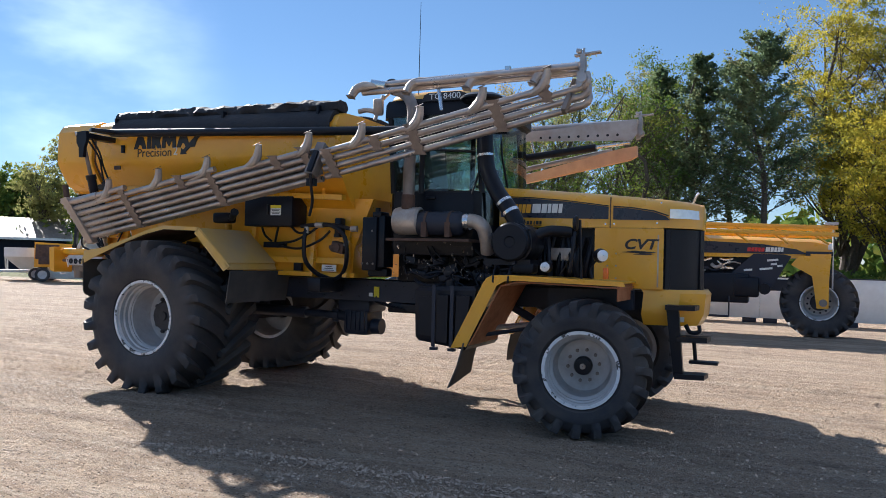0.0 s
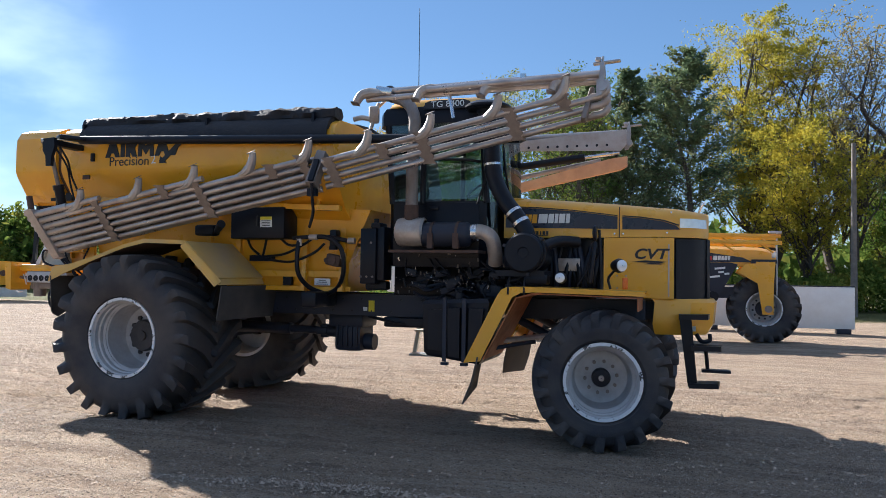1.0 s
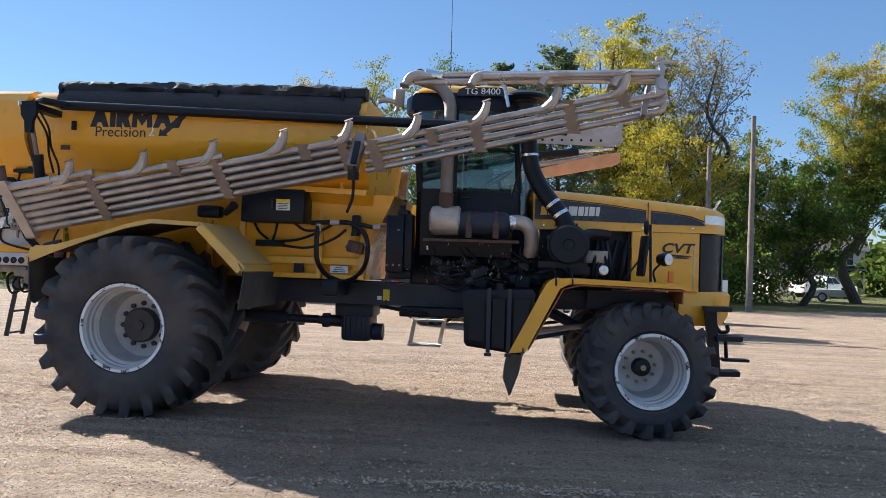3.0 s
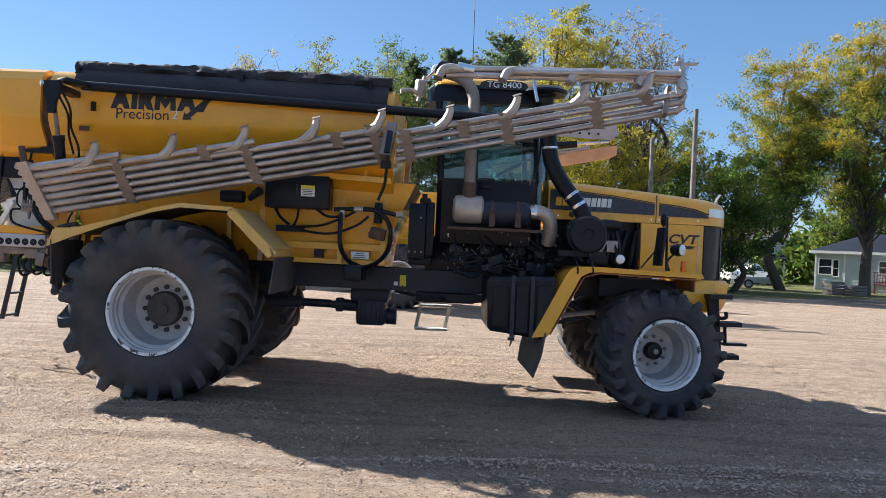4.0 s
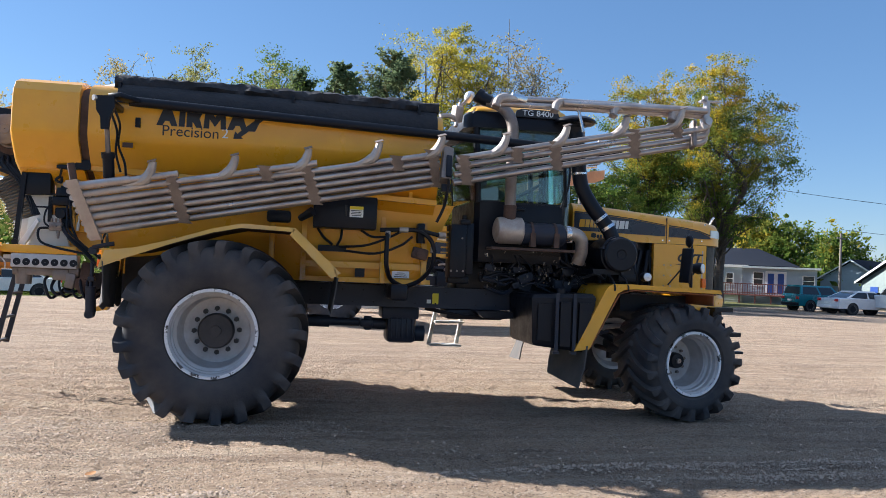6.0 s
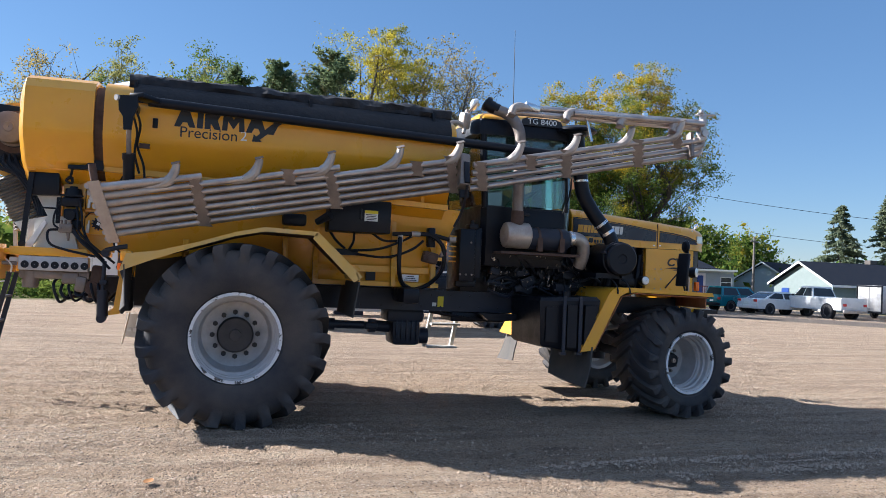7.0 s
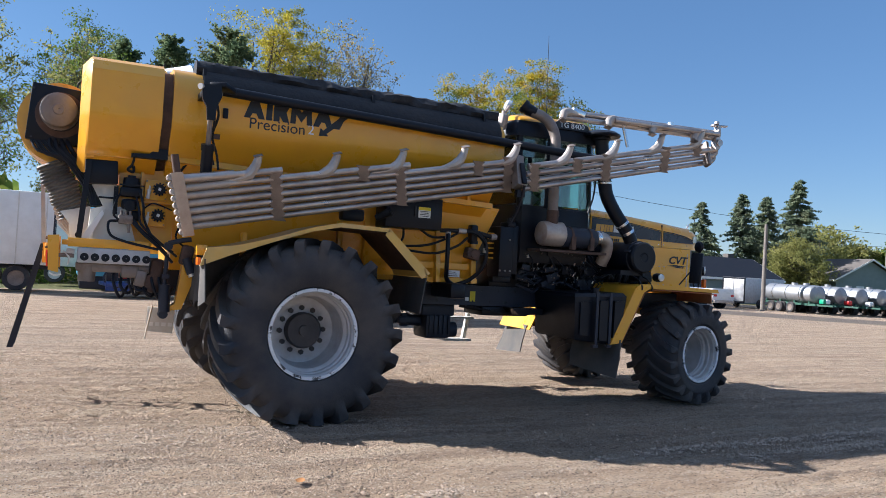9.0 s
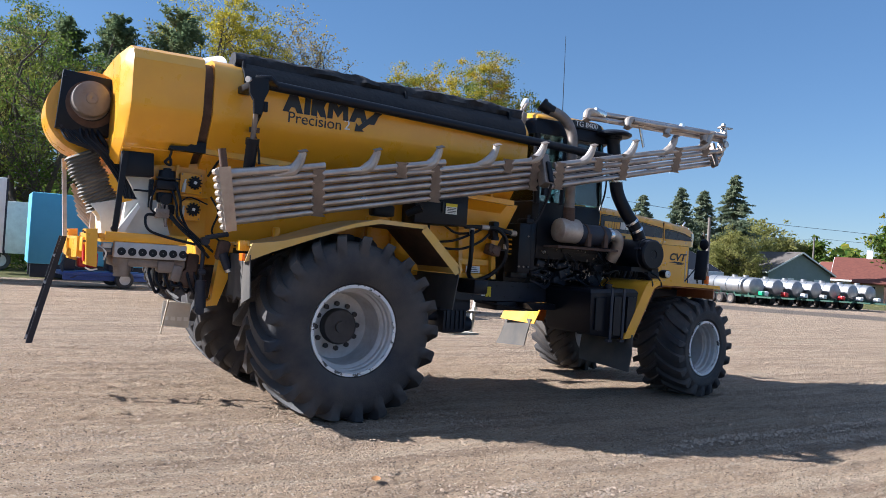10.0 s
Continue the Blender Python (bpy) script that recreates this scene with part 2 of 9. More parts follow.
SIDING_CREAM = mat("cream_siding", (0.62, 0.53, 0.42), 0.7, 0, (0.5, 0.42, 0.33), 2.0, 0.5)
ROOF_DARK = mat("dark_shingles", (0.013, 0.017, 0.027), 0.9, 0, (0.030, 0.032, 0.040), 3.0, 0.7, 0.4, 8, spec=0.08)
ROOF_GREY = mat("brown_grey_shingles", (0.13, 0.115, 0.105), 0.9, 0, (0.08, 0.07, 0.065), 3.0, 0.7, 0.4, 8, spec=0.08)
ROOF_RED = mat("red_brown_shingles", (0.17, 0.065, 0.05), 0.9, 0, (0.1, 0.045, 0.04), 3.0, 0.7, 0.4, 8, spec=0.08)
TEAL = mat("teal_car_paint", (0.012, 0.17, 0.21), 0.2, 0.2, (0.01, 0.13, 0.17), 2.0, 0.4, coat=0.6)
CARWHITE = mat("white_car_paint", (0.7, 0.7, 0.7), 0.25, 0, (0.62, 0.62, 0.62), 2.0, 0.4, coat=0.6)
BLUEBOX = mat("light_blue_panel", (0.10, 0.36, 0.52), 0.5, 0, (0.08, 0.30, 0.45), 2.0, 0.5)
DECKWOOD = mat("red_stained_wood", (0.16, 0.055, 0.045), 0.75, 0, (0.1, 0.04, 0.035), 6.0, 0.6)
TRAILER_GREEN = mat("green_trailer_paint", (0.02, 0.09, 0.06), 0.5, 0, (0.05, 0.05, 0.04), 4.0, 0.6)
BLUE = mat("blue_paint", (0.02, 0.06, 0.25), 0.4)
GREEN = mat("green_engine_cover", (0.02, 0.30, 0.16), 0.4)
TANKSTEEL = mat("brushed_stainless_tank", (0.36, 0.36, 0.37), 0.5, 0.8, (0.25, 0.25, 0.26), 2.0, 0.6)


# ---- shapes ----
def link(name, bm, material, parent=None, label="", at=None, smooth=True, angle=35):
    me = bpy.data.meshes.new(name)
    bmesh.ops.recalc_face_normals(bm, faces=bm.faces[:])
    bm.to_mesh(me)
    bm.free()
    me.materials.append(material)
    if smooth:
        me.shade_smooth()
        me.set_sharp_from_angle(angle=radians(angle))
    ob = new(name, me)
    if parent is not None:
        ob.parent = parent
    if at is not None:
        ob.matrix_basis = at
    return tagged(ob, label)


def part(name, bm, material, parent, label="", at=None, smooth=True):
    return link(name, bm, material, parent, label, at, smooth)


def again(ob, at, parent=None, label=""):
    """The same piece once more, on the same mesh."""
    o = new(ob.name.split(".")[0], ob.data)
    o.parent = parent if parent is not None else ob.parent
    o.matrix_basis = at
    return tagged(o, label)


def B():
    return bmesh.new()


def box(bm, c, s, rot=(0, 0, 0), bevel=0.0):
    m = pose(*c, *rot) @ Matrix.Diagonal((*s, 1))
    r = bmesh.ops.create_cube(bm, size=1, matrix=m)
    if bevel:
        es = list({e for v in r["verts"] for e in v.link_edges})
        bmesh.ops.bevel(bm, geom=es, offset=bevel, segments=2, affect="EDGES", profile=0.5)
    return bm


def rod(bm, a, b, r, r2=None, n=12, caps=True):
    a, b = Vector(a), Vector(b)
    d = b - a
    m = Matrix.Translation((a + b) / 2) @ d.to_track_quat("Z", "Y").to_matrix().to_4x4()
    bmesh.ops.create_cone(bm, cap_ends=caps, segments=n, radius1=r, radius2=r if r2 is None else r2, depth=d.length, matrix=m)
    return bm


def spline(pts, k=6):
    """A smooth line through the points."""
    P = [Vector(p) for p in pts]
    P = [2 * P[0] - P[1]] + P + [2 * P[-1] - P[-2]]
    out = []
    for i in range(1, len(P) - 2):
        a, b, c, d = P[i - 1:i + 3]
        for j in range(k):
            t = j / k
            out.append(0.5 * (2 * b + (c - a) * t + (2 * a - 5 * b + 4 * c - d) * t * t + (3 * b - a - 3 * c + d) * t ** 3))
    out.append(P[-2])
    return out


def tube(bm, pts, r, n=8, k=5, caps=True):
    """A round hose or pipe along the points; r is one radius or one for each point of the smoothed line."""
    P = spline(pts, k) if k > 1 else [Vector(p) for p in pts]
    rings = []
    up = Vector((0.13, 0.29, 0.95))
    for i, p in enumerate(P):
        d = (P[min(i + 1, len(P) - 1)] - P[max(i - 1, 0)]).normalized()
        s = d.cross(up)
        if s.length < 0.05:
            s = d.cross(Vector((1, 0, 0)))
        s.normalize()
        up = s.cross(d)
        q = r if isinstance(r, (int, float)) else r[min(int(i * len(r) / len(P)), len(r) - 1)]
        rings.append([bm.verts.new(p + (s * math.cos(a) + up * math.sin(a)) * q) for a in [2 * math.pi * j / n for j in range(n)]])
    skin(bm, rings, caps)
    return bm


def skin(bm, rings, caps=True, closed=True):
    n = len(rings[0])
    for u, v in zip(rings, rings[1:]):
        for j in range(n if closed else n - 1):
            bm.faces.new((u[j], u[(j + 1) % n], v[(j + 1) % n], v[j]))
    if caps and closed:
        bm.faces.new(rings[0][::-1])
        bm.faces.new(rings[-1])


def loft(bm, sections, caps=True):
    """A skin over closed sections, each a list of points."""
    skin(bm, [[bm.verts.new(p) for p in s] for s in sections], caps)
    return bm


def prism(bm, poly, axis, a, b):
    """A flat outline pushed through along one axis from a to b."""
    def put(p, t):
        return {"x": (t, p[0], p[1]), "y": (p[0], t, p[1]), "z": (p[0], p[1], t)}[axis]
    return loft(bm, [[put(p, a) for p in poly], [put(p, b) for p in poly]])


def band(bm, line, y0, y1, th):
    """A bent sheet: a line in x and z, wide from y0 to y1, with thickness."""
    low = []
    for i, (x, z) in enumerate(line):
        x0, z0 = line[max(i - 1, 0)]
        x1, z1 = line[min(i + 1, len(line) - 1)]
        d = math.hypot(x1 - x0, z1 - z0)
        low.append((x + (z1 - z0) / d * th, z - (x1 - x0) / d * th))
    return prism(bm, list(line) + low[::-1], "y", y0, y1)


def lathe(bm, prof, n=32, axis="y", c=(0, 0, 0), caps=False):
    """A profile of (radius, place along the axis) turned round it."""
    rings = []
    for r, t in prof:
        ring = []
        for j in range(n):
            a = 2 * math.pi * j / n
            u, v = r * math.cos(a), r * math.sin(a)
            p = {"x": (t, u, v), "y": (u, t, v), "z": (u, v, t)}[axis]
            ring.append(bm.verts.new(Vector(p) + Vector(c)))
        rings.append(ring)
    skin(bm, rings, caps)
    return bm


def empty(name, x, y, z=0.0, rz=0.0):
    ob = new(name)
    ob.empty_display_size = 0.3
    ob.matrix_basis = pose(x, y, z, 0, 0, rz)
    return ob


def words(text, size, material, parent, m, name="lettering", label="", depth=0.002, shear=0.0, widen=1.0, bold=0.0):
    cu = bpy.data.curves.new(name, "FONT")
    cu.body, cu.size, cu.extrude, cu.shear, cu.offset = text, size, depth, shear, bold
    cu.align_x, cu.align_y = "CENTER", "CENTER"
    tmp = bpy.data.objects.new(name, cu)
    scene.collection.objects.link(tmp)
    dg = bpy.context.evaluated_depsgraph_get()
    me = bpy.data.meshes.new_from_object(tmp.evaluated_get(dg))
    bpy.data.objects.remove(tmp)
    me.materials.clear()
    me.materials.append(material)
    ob = new(name, me)
    ob.parent = parent
    ob.matrix_basis = m @ Matrix.Diagonal((widen, 1, 1, 1))
    return tagged(ob, label)


def ground_z(x, y):
    d = 0.8 * x + 0.6 * y - 14
    z = -0.006 * min((math.sqrt(d * d + 9) + d) / 2, 60)
    return z - 0.95 * math.exp(-(((x + 15) / 13) ** 2 + ((y - 38) / 11) ** 2))


# ---- ground ----
def ground_material():
    m = bpy.data.materials.new("gravel_yard")
    m.use_nodes = True
    nt = m.node_tree
    b = nt.nodes["Principled BSDF"]
    L = nt.links.new

    def node(kind, **v):
        n = nt.nodes.new(kind)
        for k, x in v.items():
            n.inputs[k.replace("_", " ")].default_value = x
        return n

    def mixc(f, a, c):
        n = nt.nodes.new("ShaderNodeMix")
        n.data_type = "RGBA"
        for s, x in ((0, f), (6, a), (7, c)):
            if isinstance(x, tuple):
                n.inputs[s].default_value = (*x, 1)
            elif isinstance(x, float):
                n.inputs[s].default_value = x
            else:
                L(x, n.inputs[s])
        return n.outputs[2]

    def mrange(x, a, c, lo=0.0, hi=1.0):
        n = node("ShaderNodeMapRange", From_Min=a, From_Max=c, To_Min=lo, To_Max=hi)
        L(x, n.inputs["Value"])
        return n.outputs[0]

    def math2(op, x, y):
        n = nt.nodes.new("ShaderNodeMath")
        n.operation = op
        for s, v in ((0, x), (1, y)):
            if isinstance(v, float):
                n.inputs[s].default_value = v
            else:
                L(v, n.inputs[s])
        return n.outputs[0]

    geo = nt.nodes.new("ShaderNodeNewGeometry")
    sep = nt.nodes.new("ShaderNodeSeparateXYZ")
    L(geo.outputs["Position"], sep.inputs[0])

    def noise_at(scale, detail, stretch=None, rough=0.6):
        n = node("ShaderNodeTexNoise", Scale=scale, Detail=detail, Roughness=rough)
        if stretch:
            mp = nt.nodes.new("ShaderNodeMapping")
            mp.inputs["Scale"].default_value = stretch[:3]
            mp.inputs["Rotation"].default_value = (0, 0, stretch[3])
            n.inputs["Distortion"].default_value = 0.9
            L(geo.outputs["Position"], mp.inputs[0])
            L(mp.outputs[0], n.inputs["Vector"])
        else:
            L(geo.outputs["Position"], n.inputs["Vector"])
        return n.outputs["Fac"]

    big = noise_at(0.35, 5)
    mid = noise_at(2.2, 7)
    fine = noise_at(16.0, 8, None, 0.75)
    grit = noise_at(75.0, 5, None, 0.8)
    tracks = noise_at(1.0, 6, (0.22, 2.6, 1.0, radians(8)), 0.7)
    tracks2 = noise_at(1.0, 5, (0.35, 5.0, 1.0, radians(-10)), 0.7)
    ruts = noise_at(1.0, 4, (0.8, 7.0, 1.0, radians(-16)), 0.65)

    def pebbles(scale):
        n = node("ShaderNodeTexVoronoi", Scale=scale, Randomness=1.0)
        L(geo.outputs["Position"], n.inputs["Vector"])
        sc = nt.nodes.new("ShaderNodeSeparateColor")
        L(n.outputs["Color"], sc.inputs[0])
        return n.outputs["Distance"], sc.outputs[0], sc.outputs[1]

    peb_d, peb_c, peb_k = pebbles(55.0)
    big_d, big_c, big_k = pebbles(26.0)
    at = nt.nodes.new("ShaderNodeAttribute")
    at.attribute_name = "crushed_stone"
    stone = math2("ADD", at.outputs["Fac"], mrange(fine, 0.3, 0.7, -0.25, 0.25))
    sand = mixc(mrange(mid, 0.3, 0.7), (0.62, 0.45, 0.31), (0.47, 0.335, 0.23))
    # the streaks put part of the tracks' shading into the colour
    sand = mixc(mrange(tracks, 0.46, 0.60, 0.0, 0.6), sand, (0.30, 0.21, 0.15))
    sand = mixc(mrange(tracks2, 0.50, 0.62, 0.0, 0.65), sand, (0.69, 0.54, 0.395))
    grey = mixc(mrange(fine, 0.35, 0.65), (0.40, 0.335, 0.28), (0.60, 0.525, 0.455))
    col = mixc(mrange(stone, 0.25, 1.0, 0.0, 0.22), sand, grey)
    speck = math2("MULTIPLY", mrange(peb_k, 0.45, 0.55), mrange(peb_d, 0.55, 0.35))
    col = mixc(math2("MULTIPLY", speck, mrange(peb_c, 0.58, 0.7, 0.0, 0.85)), col, (0.68, 0.575, 0.465))
    col = mixc(math2("MULTIPLY", speck, mrange(peb_c, 0.42, 0.3, 0.0, 0.85)), col, (0.11, 0.085, 0.07))
    col = mixc(mrange(fine, 0.54, 0.68, 0.0, 0.55), col, (0.20, 0.145, 0.11))
    # grit tops lightened, hollows of grit and ruts darkened in the colour
    col = mixc(mrange(grit, 0.56, 0.70, 0.0, 0.65), col, (0.68, 0.59, 0.48))
    col = mixc(mrange(grit, 0.45, 0.36, 0.0, 0.7), col, (0.13, 0.11, 0.085))
    col = mixc(mrange(ruts, 0.40, 0.32, 0.0, 0.5), col, (0.20, 0.14, 0.105))
    # worn lane of dark asphalt across the yard, far off
    lane = math2("ADD", math2("MULTIPLY", sep.outputs["X"], 0.72), math2("MULTIPLY", sep.outputs["Y"], 0.69))
    lane = math2("ADD", lane, math2("MULTIPLY", big, 2.0))
    inlane = math2("MULTIPLY", mrange(lane, 36.0, 37.5), mrange(lane, 44.5, 43.0))
    col = mixc(math2("MULTIPLY", inlane, 0.75), col, (0.115, 0.105, 0.10))
    # grass beyond the yard
    edge = math2("SUBTRACT", sep.outputs["Y"], math2("MULTIPLY", sep.outputs["X"], 0.74))
    edge = math2("ADD", edge, mrange(mid, 0.3, 0.7, -1.2, 1.2))
    far_y = math2("ADD", sep.outputs["Y"], mrange(mid, 0.3, 0.7, -1.0, 1.0))
    lawn = math2("MULTIPLY", mrange(edge, 15.6, 16.8), mrange(far_y, 22.5, 24.0))
    dist = math2("POWER", math2("ADD", math2("MULTIPLY", sep.outputs["X"], sep.outputs["X"]), math2("MULTIPLY", sep.outputs["Y"], sep.outputs["Y"])), 0.5)
    lawn = math2("MAXIMUM", lawn, mrange(dist, 62.0, 66.0))
    grass = mixc(mrange(mid, 0.3, 0.7), (0.10, 0.125, 0.035), (0.19, 0.165, 0.06))
    grass = mixc(mrange(fine, 0.5, 0.75, 0.0, 0.7), grass, (0.24, 0.20, 0.10))
    col = mixc(lawn, col, grass)
    L(col, b.inputs["Base Color"])
    b.inputs["Roughness"].default_value = 0.93
    b.inputs["Specular IOR Level"].default_value = 0.25
    h = math2("ADD", math2("MULTIPLY", fine, 1.0), math2("ADD", math2("MULTIPLY", grit, 0.6), math2("MULTIPLY", tracks, 0.7)))
    h = math2("ADD", h, math2("MULTIPLY", mid, 0.5))
    h = math2("ADD", h, math2("MULTIPLY", ruts, 0.9))
    clod_d, clod_c, clod_k = pebbles(9.0)
    h = math2("ADD", h, math2("MULTIPLY", mrange(clod_d, 0.62, 0.12), mrange(clod_k, 0.55, 1.0, 0.0, 0.42)))
    h = math2("ADD", h, math2("MULTIPLY", mrange(peb_d, 0.6, 0.1), math2("MULTIPLY", peb_k, 0.28)))
    h = math2("ADD", h, math2("MULTIPLY", mrange(big_d, 0.5, 0.1), mrange(big_k, 0.6, 1.0, 0.0, 0.35)))
    bp = nt.nodes.new("ShaderNodeBump")
    bp.inputs["Strength"].default_value, bp.inputs["Distance"].default_value = 1.0, 0.135
    L(h, bp.inputs["Height"])
    L(bp.outputs[0], b.inputs["Normal"])
    return m


def graded(lo, hi, step, far, grow=1.22):
    mid = list(np.arange(lo, hi, step))
    out, s = [], step
    x = mid[-1]
    while x < far:
        s *= grow
        x += s
        out.append(x)
    left, s, x = [], step, lo
    while x > -far:
        s *= grow
        x -= s
        left.append(x)
    return np.array(left[::-1] + mid + out)


RIDGES = [  # windrows of crushed stone: height, half width and the line they follow
    (0.020, 0.10, (-4.0, -5.2), (-0.3, -4.28), (0.7, -4.0), (1.5, -3.77), (2.1, -3.58), (3.2, -3.43), (4.6, -3.32), (9.0, -3.2)),
    (0.012, 0.12, (-1.5, -4.9), (1.26, -4.27), (2.63, -3.98), (4.28, -3.76), (9.0, -3.5)),
    (0.010, 0.32, (-6.0, -3.9), (-2.4, -2.7), (-1.7, -2.2), (-0.7, -2.02), (0.3, -1.95), (1.4, -1.8)),
    (0.006, 0.28, (4.4, -3.5), (6.0, -3.3), (7.4, -3.0), (9.0, -2.8)),
    (0.007, 0.25, (-6.0, -1.9), (-1.4, -1.75), (-0.2, -1.62)),
]
PRINTS = [(-0.55, 0.04, -9.0, -0.6), (0.85, 0.02, -9.0, 4.6), (-0.85, -0.03, -9.0, -0.9), (2.1, 0.06, -9.0, 9.0), (3.3, 0.02, -9.0, 12.0)]


def relief(X, Y):
    """Height and stone cover of windrows, ruts and tread prints."""
    z, cover = np.zeros_like(X), np.zeros_like(X)
    for h, w, *line in RIDGES:
        lx, ly = [q[0] for q in line], [q[1] for q in line]
        d = (Y - np.interp(X, lx, ly) - 0.03 * np.sin(X * 2.3) - 0.015 * np.sin(X * 7.1)) / w
        ends = np.clip((X - lx[0]) / 0.8, 0, 1) * np.clip((lx[-1] - X) / 0.8, 0, 1)
        lump = 0.7 + 0.3 * np.sin(X * 5.3 + 1.2) * np.sin(X * 1.9)
        g = np.exp(-d * d) * ends * lump
        z += h * g
        cover = np.maximum(cover, g * (0.9 if w < 0.2 else 0.75))
    # thin scrapes and wheel lines along the lanes
    rs = np.random.RandomState(21)
    for k in range(170):
        xc, yc, sl = rs.uniform(-8, 12), rs.uniform(-6.2, 4.2), rs.normal() * 0.10 + 0.05
        ln, w, h = rs.uniform(0.8, 3.5), rs.uniform(0.025, 0.07), rs.uniform(-0.032, 0.026)
        d = (Y - yc - sl * (X - xc) - 0.02 * np.sin(X * 3 + k)) / w
        z += h * np.exp(-d * d) * np.clip(1.5 - np.abs(X - xc) / ln, 0, 1) * (0.6 + 0.4 * np.sin(X * 9 + k * 2))
    for y0, slope, xa, xb in PRINTS:
        d = Y - (y0 + slope * X + 0.05 * np.sin(X * 0.7))
        ends = np.clip((X - xa) / 0.5, 0, 1) * np.clip((xb - X) / 0.5, 0, 1)
        inside = np.exp(-(d / 0.24) ** 4) * ends
        bars = np.maximum(0, np.sin(2 * np.pi * (X + 0.9 * np.abs(d)) / 0.27)) ** 3
        fade = np.clip(0.5 + 0.9 * np.sin(X * 1.3 + y0 * 5), 0, 1)
        z += inside * (0.030 * bars * fade - 0.014)
    return z, cover


def build_ground():
    xs, ys = graded(-8, 13, 0.05, 900), graded(-6.6, 4.4, 0.05, 900)
    nx, ny = len(xs), len(ys)
    X, Y = np.meshgrid(xs, ys)
    near = np.clip(1 - np.hypot(X - 2.5, Y + 2) / 26, 0, 1)
    R, cover = relief(X, Y)
    rs = np.random.RandomState(8)
    # several directions of waves and random cells make up the uneven surface
    W = np.zeros_like(X)
    for k in range(60):
        a = rs.rand() * 6.28
        lam = 0.16 * 1.09 ** k * 0.9
        amp = 0.0026 * min(lam, 2.0) ** 0.5
        W += amp * np.sin((math.cos(a) * X * 0.55 + math.sin(a) * Y) * 6.283 / lam + rs.rand() * 6.28)
    J = rs.normal(size=X.shape) * 0.008
    base = np.array([[ground_z(x, y) for x in xs] for y in ys])
    Z = base + near * (W + J - 0.010) + np.clip(near * 2, 0, 1) * R
    V = np.stack([X, Y, Z], -1).reshape(-1, 3)
    i, j = np.meshgrid(np.arange(nx - 1), np.arange(ny - 1))
    k = (j * nx + i).ravel()
    F = np.stack([k, k + 1, k + nx + 1, k + nx], 1).astype(np.int32)
    me = bpy.data.meshes.new("ground")
    me.vertices.add(len(V))
    me.vertices.foreach_set("co", V.ravel())
    me.loops.add(F.size)
    me.loops.foreach_set("vertex_index", F.ravel())
    me.polygons.add(len(F))
    me.polygons.foreach_set("loop_start", np.arange(0, F.size, 4, dtype=np.int32))
    me.update(calc_edges=True)
    at = me.attributes.new("crushed_stone", "FLOAT", "POINT")
    at.data.foreach_set("value", cover.ravel().astype(np.float32))
    me.materials.append(ground_material())
    me.shade_smooth()
    return tagged(new("ground", me), "dry tan gravel yard with tyre tracks, grass beyond", "ground", kind="structure")


GROUND = build_ground()


# ---- the spreader ----
def make_tyre(R, W, rim_r, n_lug, lug_h, ground):
    """A lugged tractor tyre round the y axis, one moulded skin; what would sink below the ground line is pressed flat."""
    bm = B()
    hw = W / 2
    Rb = R - lug_h
    span = Rb - rim_r
    # rows across one half: place across, carcass radius and width, lug radius and width, half widths of a lug's foot and top
    half = [(1.9, rim_r, 0.80, 0, 0), (1.8, rim_r + 0.03, 0.92, 0, 0), (1.75, rim_r + span * 0.16, 0.965, 0, 0), (1.7, rim_r + span * 0.36, 0.99, 0, 0), (1.66, rim_r + span * 0.52, 1.003, 0, 0), (1.64, rim_r + span * 0.55, 0.997, 0, 0),
            (1.36, Rb - 0.145, 0.985, Rb - 0.140, 0.992), (1.22, Rb - 0.115, 0.965, Rb - 0.085, 1.008), (1.10, Rb - 0.085, 0.935, R - 0.060, 1.012), (1.0, Rb - 0.058, 0.89, R - 0.026, 0.99),
            (0.9, Rb - 0.036, 0.83, R - 0.016, 0.93), (0.72, Rb - 0.02, 0.70, R - 0.010, 0.74), (0.5, Rb - 0.010, 0.5, R - 0.005, 0.5), (0.26, Rb - 0.003, 0.26, R - 0.001, 0.26), (0.06, Rb, 0.06, R, 0.06)]
    rows = [(-a, b, -c, d, -e) for a, b, c, d, e in half] + [(0.0, Rb, 0.0, R - 0.01, 0.0)] + half[::-1]
    pitch = 2 * math.pi / n_lug
    rings = []
    for q, rb, yb, rt, yt in rows:
        k = abs(q)
        turn = (1.0 * min(k, 1.15) - 0.36 * min(k, 1.15) ** 2) * hw / R
        foot, top = 0.175 + 0.062 * min(k, 1.1), 0.125 + 0.05 * min(k, 1.1)
        if k > 1.2:
            top *= 0.8
        ring = []
        for i in range(n_lug):
            for c, on in ((0.25, q <= 0), (0.75, q >= 0)):
                for u, up in ((-foot, 0), (-top, 1), (top, 1), (foot, 0)):
                    a = (i + c + u) * pitch + turn
                    r, y = (rt, yt) if up and on and rt else (rb, yb)
                    ring.append(bm.verts.new((r * math.cos(a), y * hw, r * math.sin(a))))
        rings.append(ring)
    skin(bm, rings, False)
    for v in bm.verts:
        if v.co.z < -ground:
            v.co.z = -ground + 0.02 * (v.co.z + ground)
            v.co.y *= 1.02
    return bm


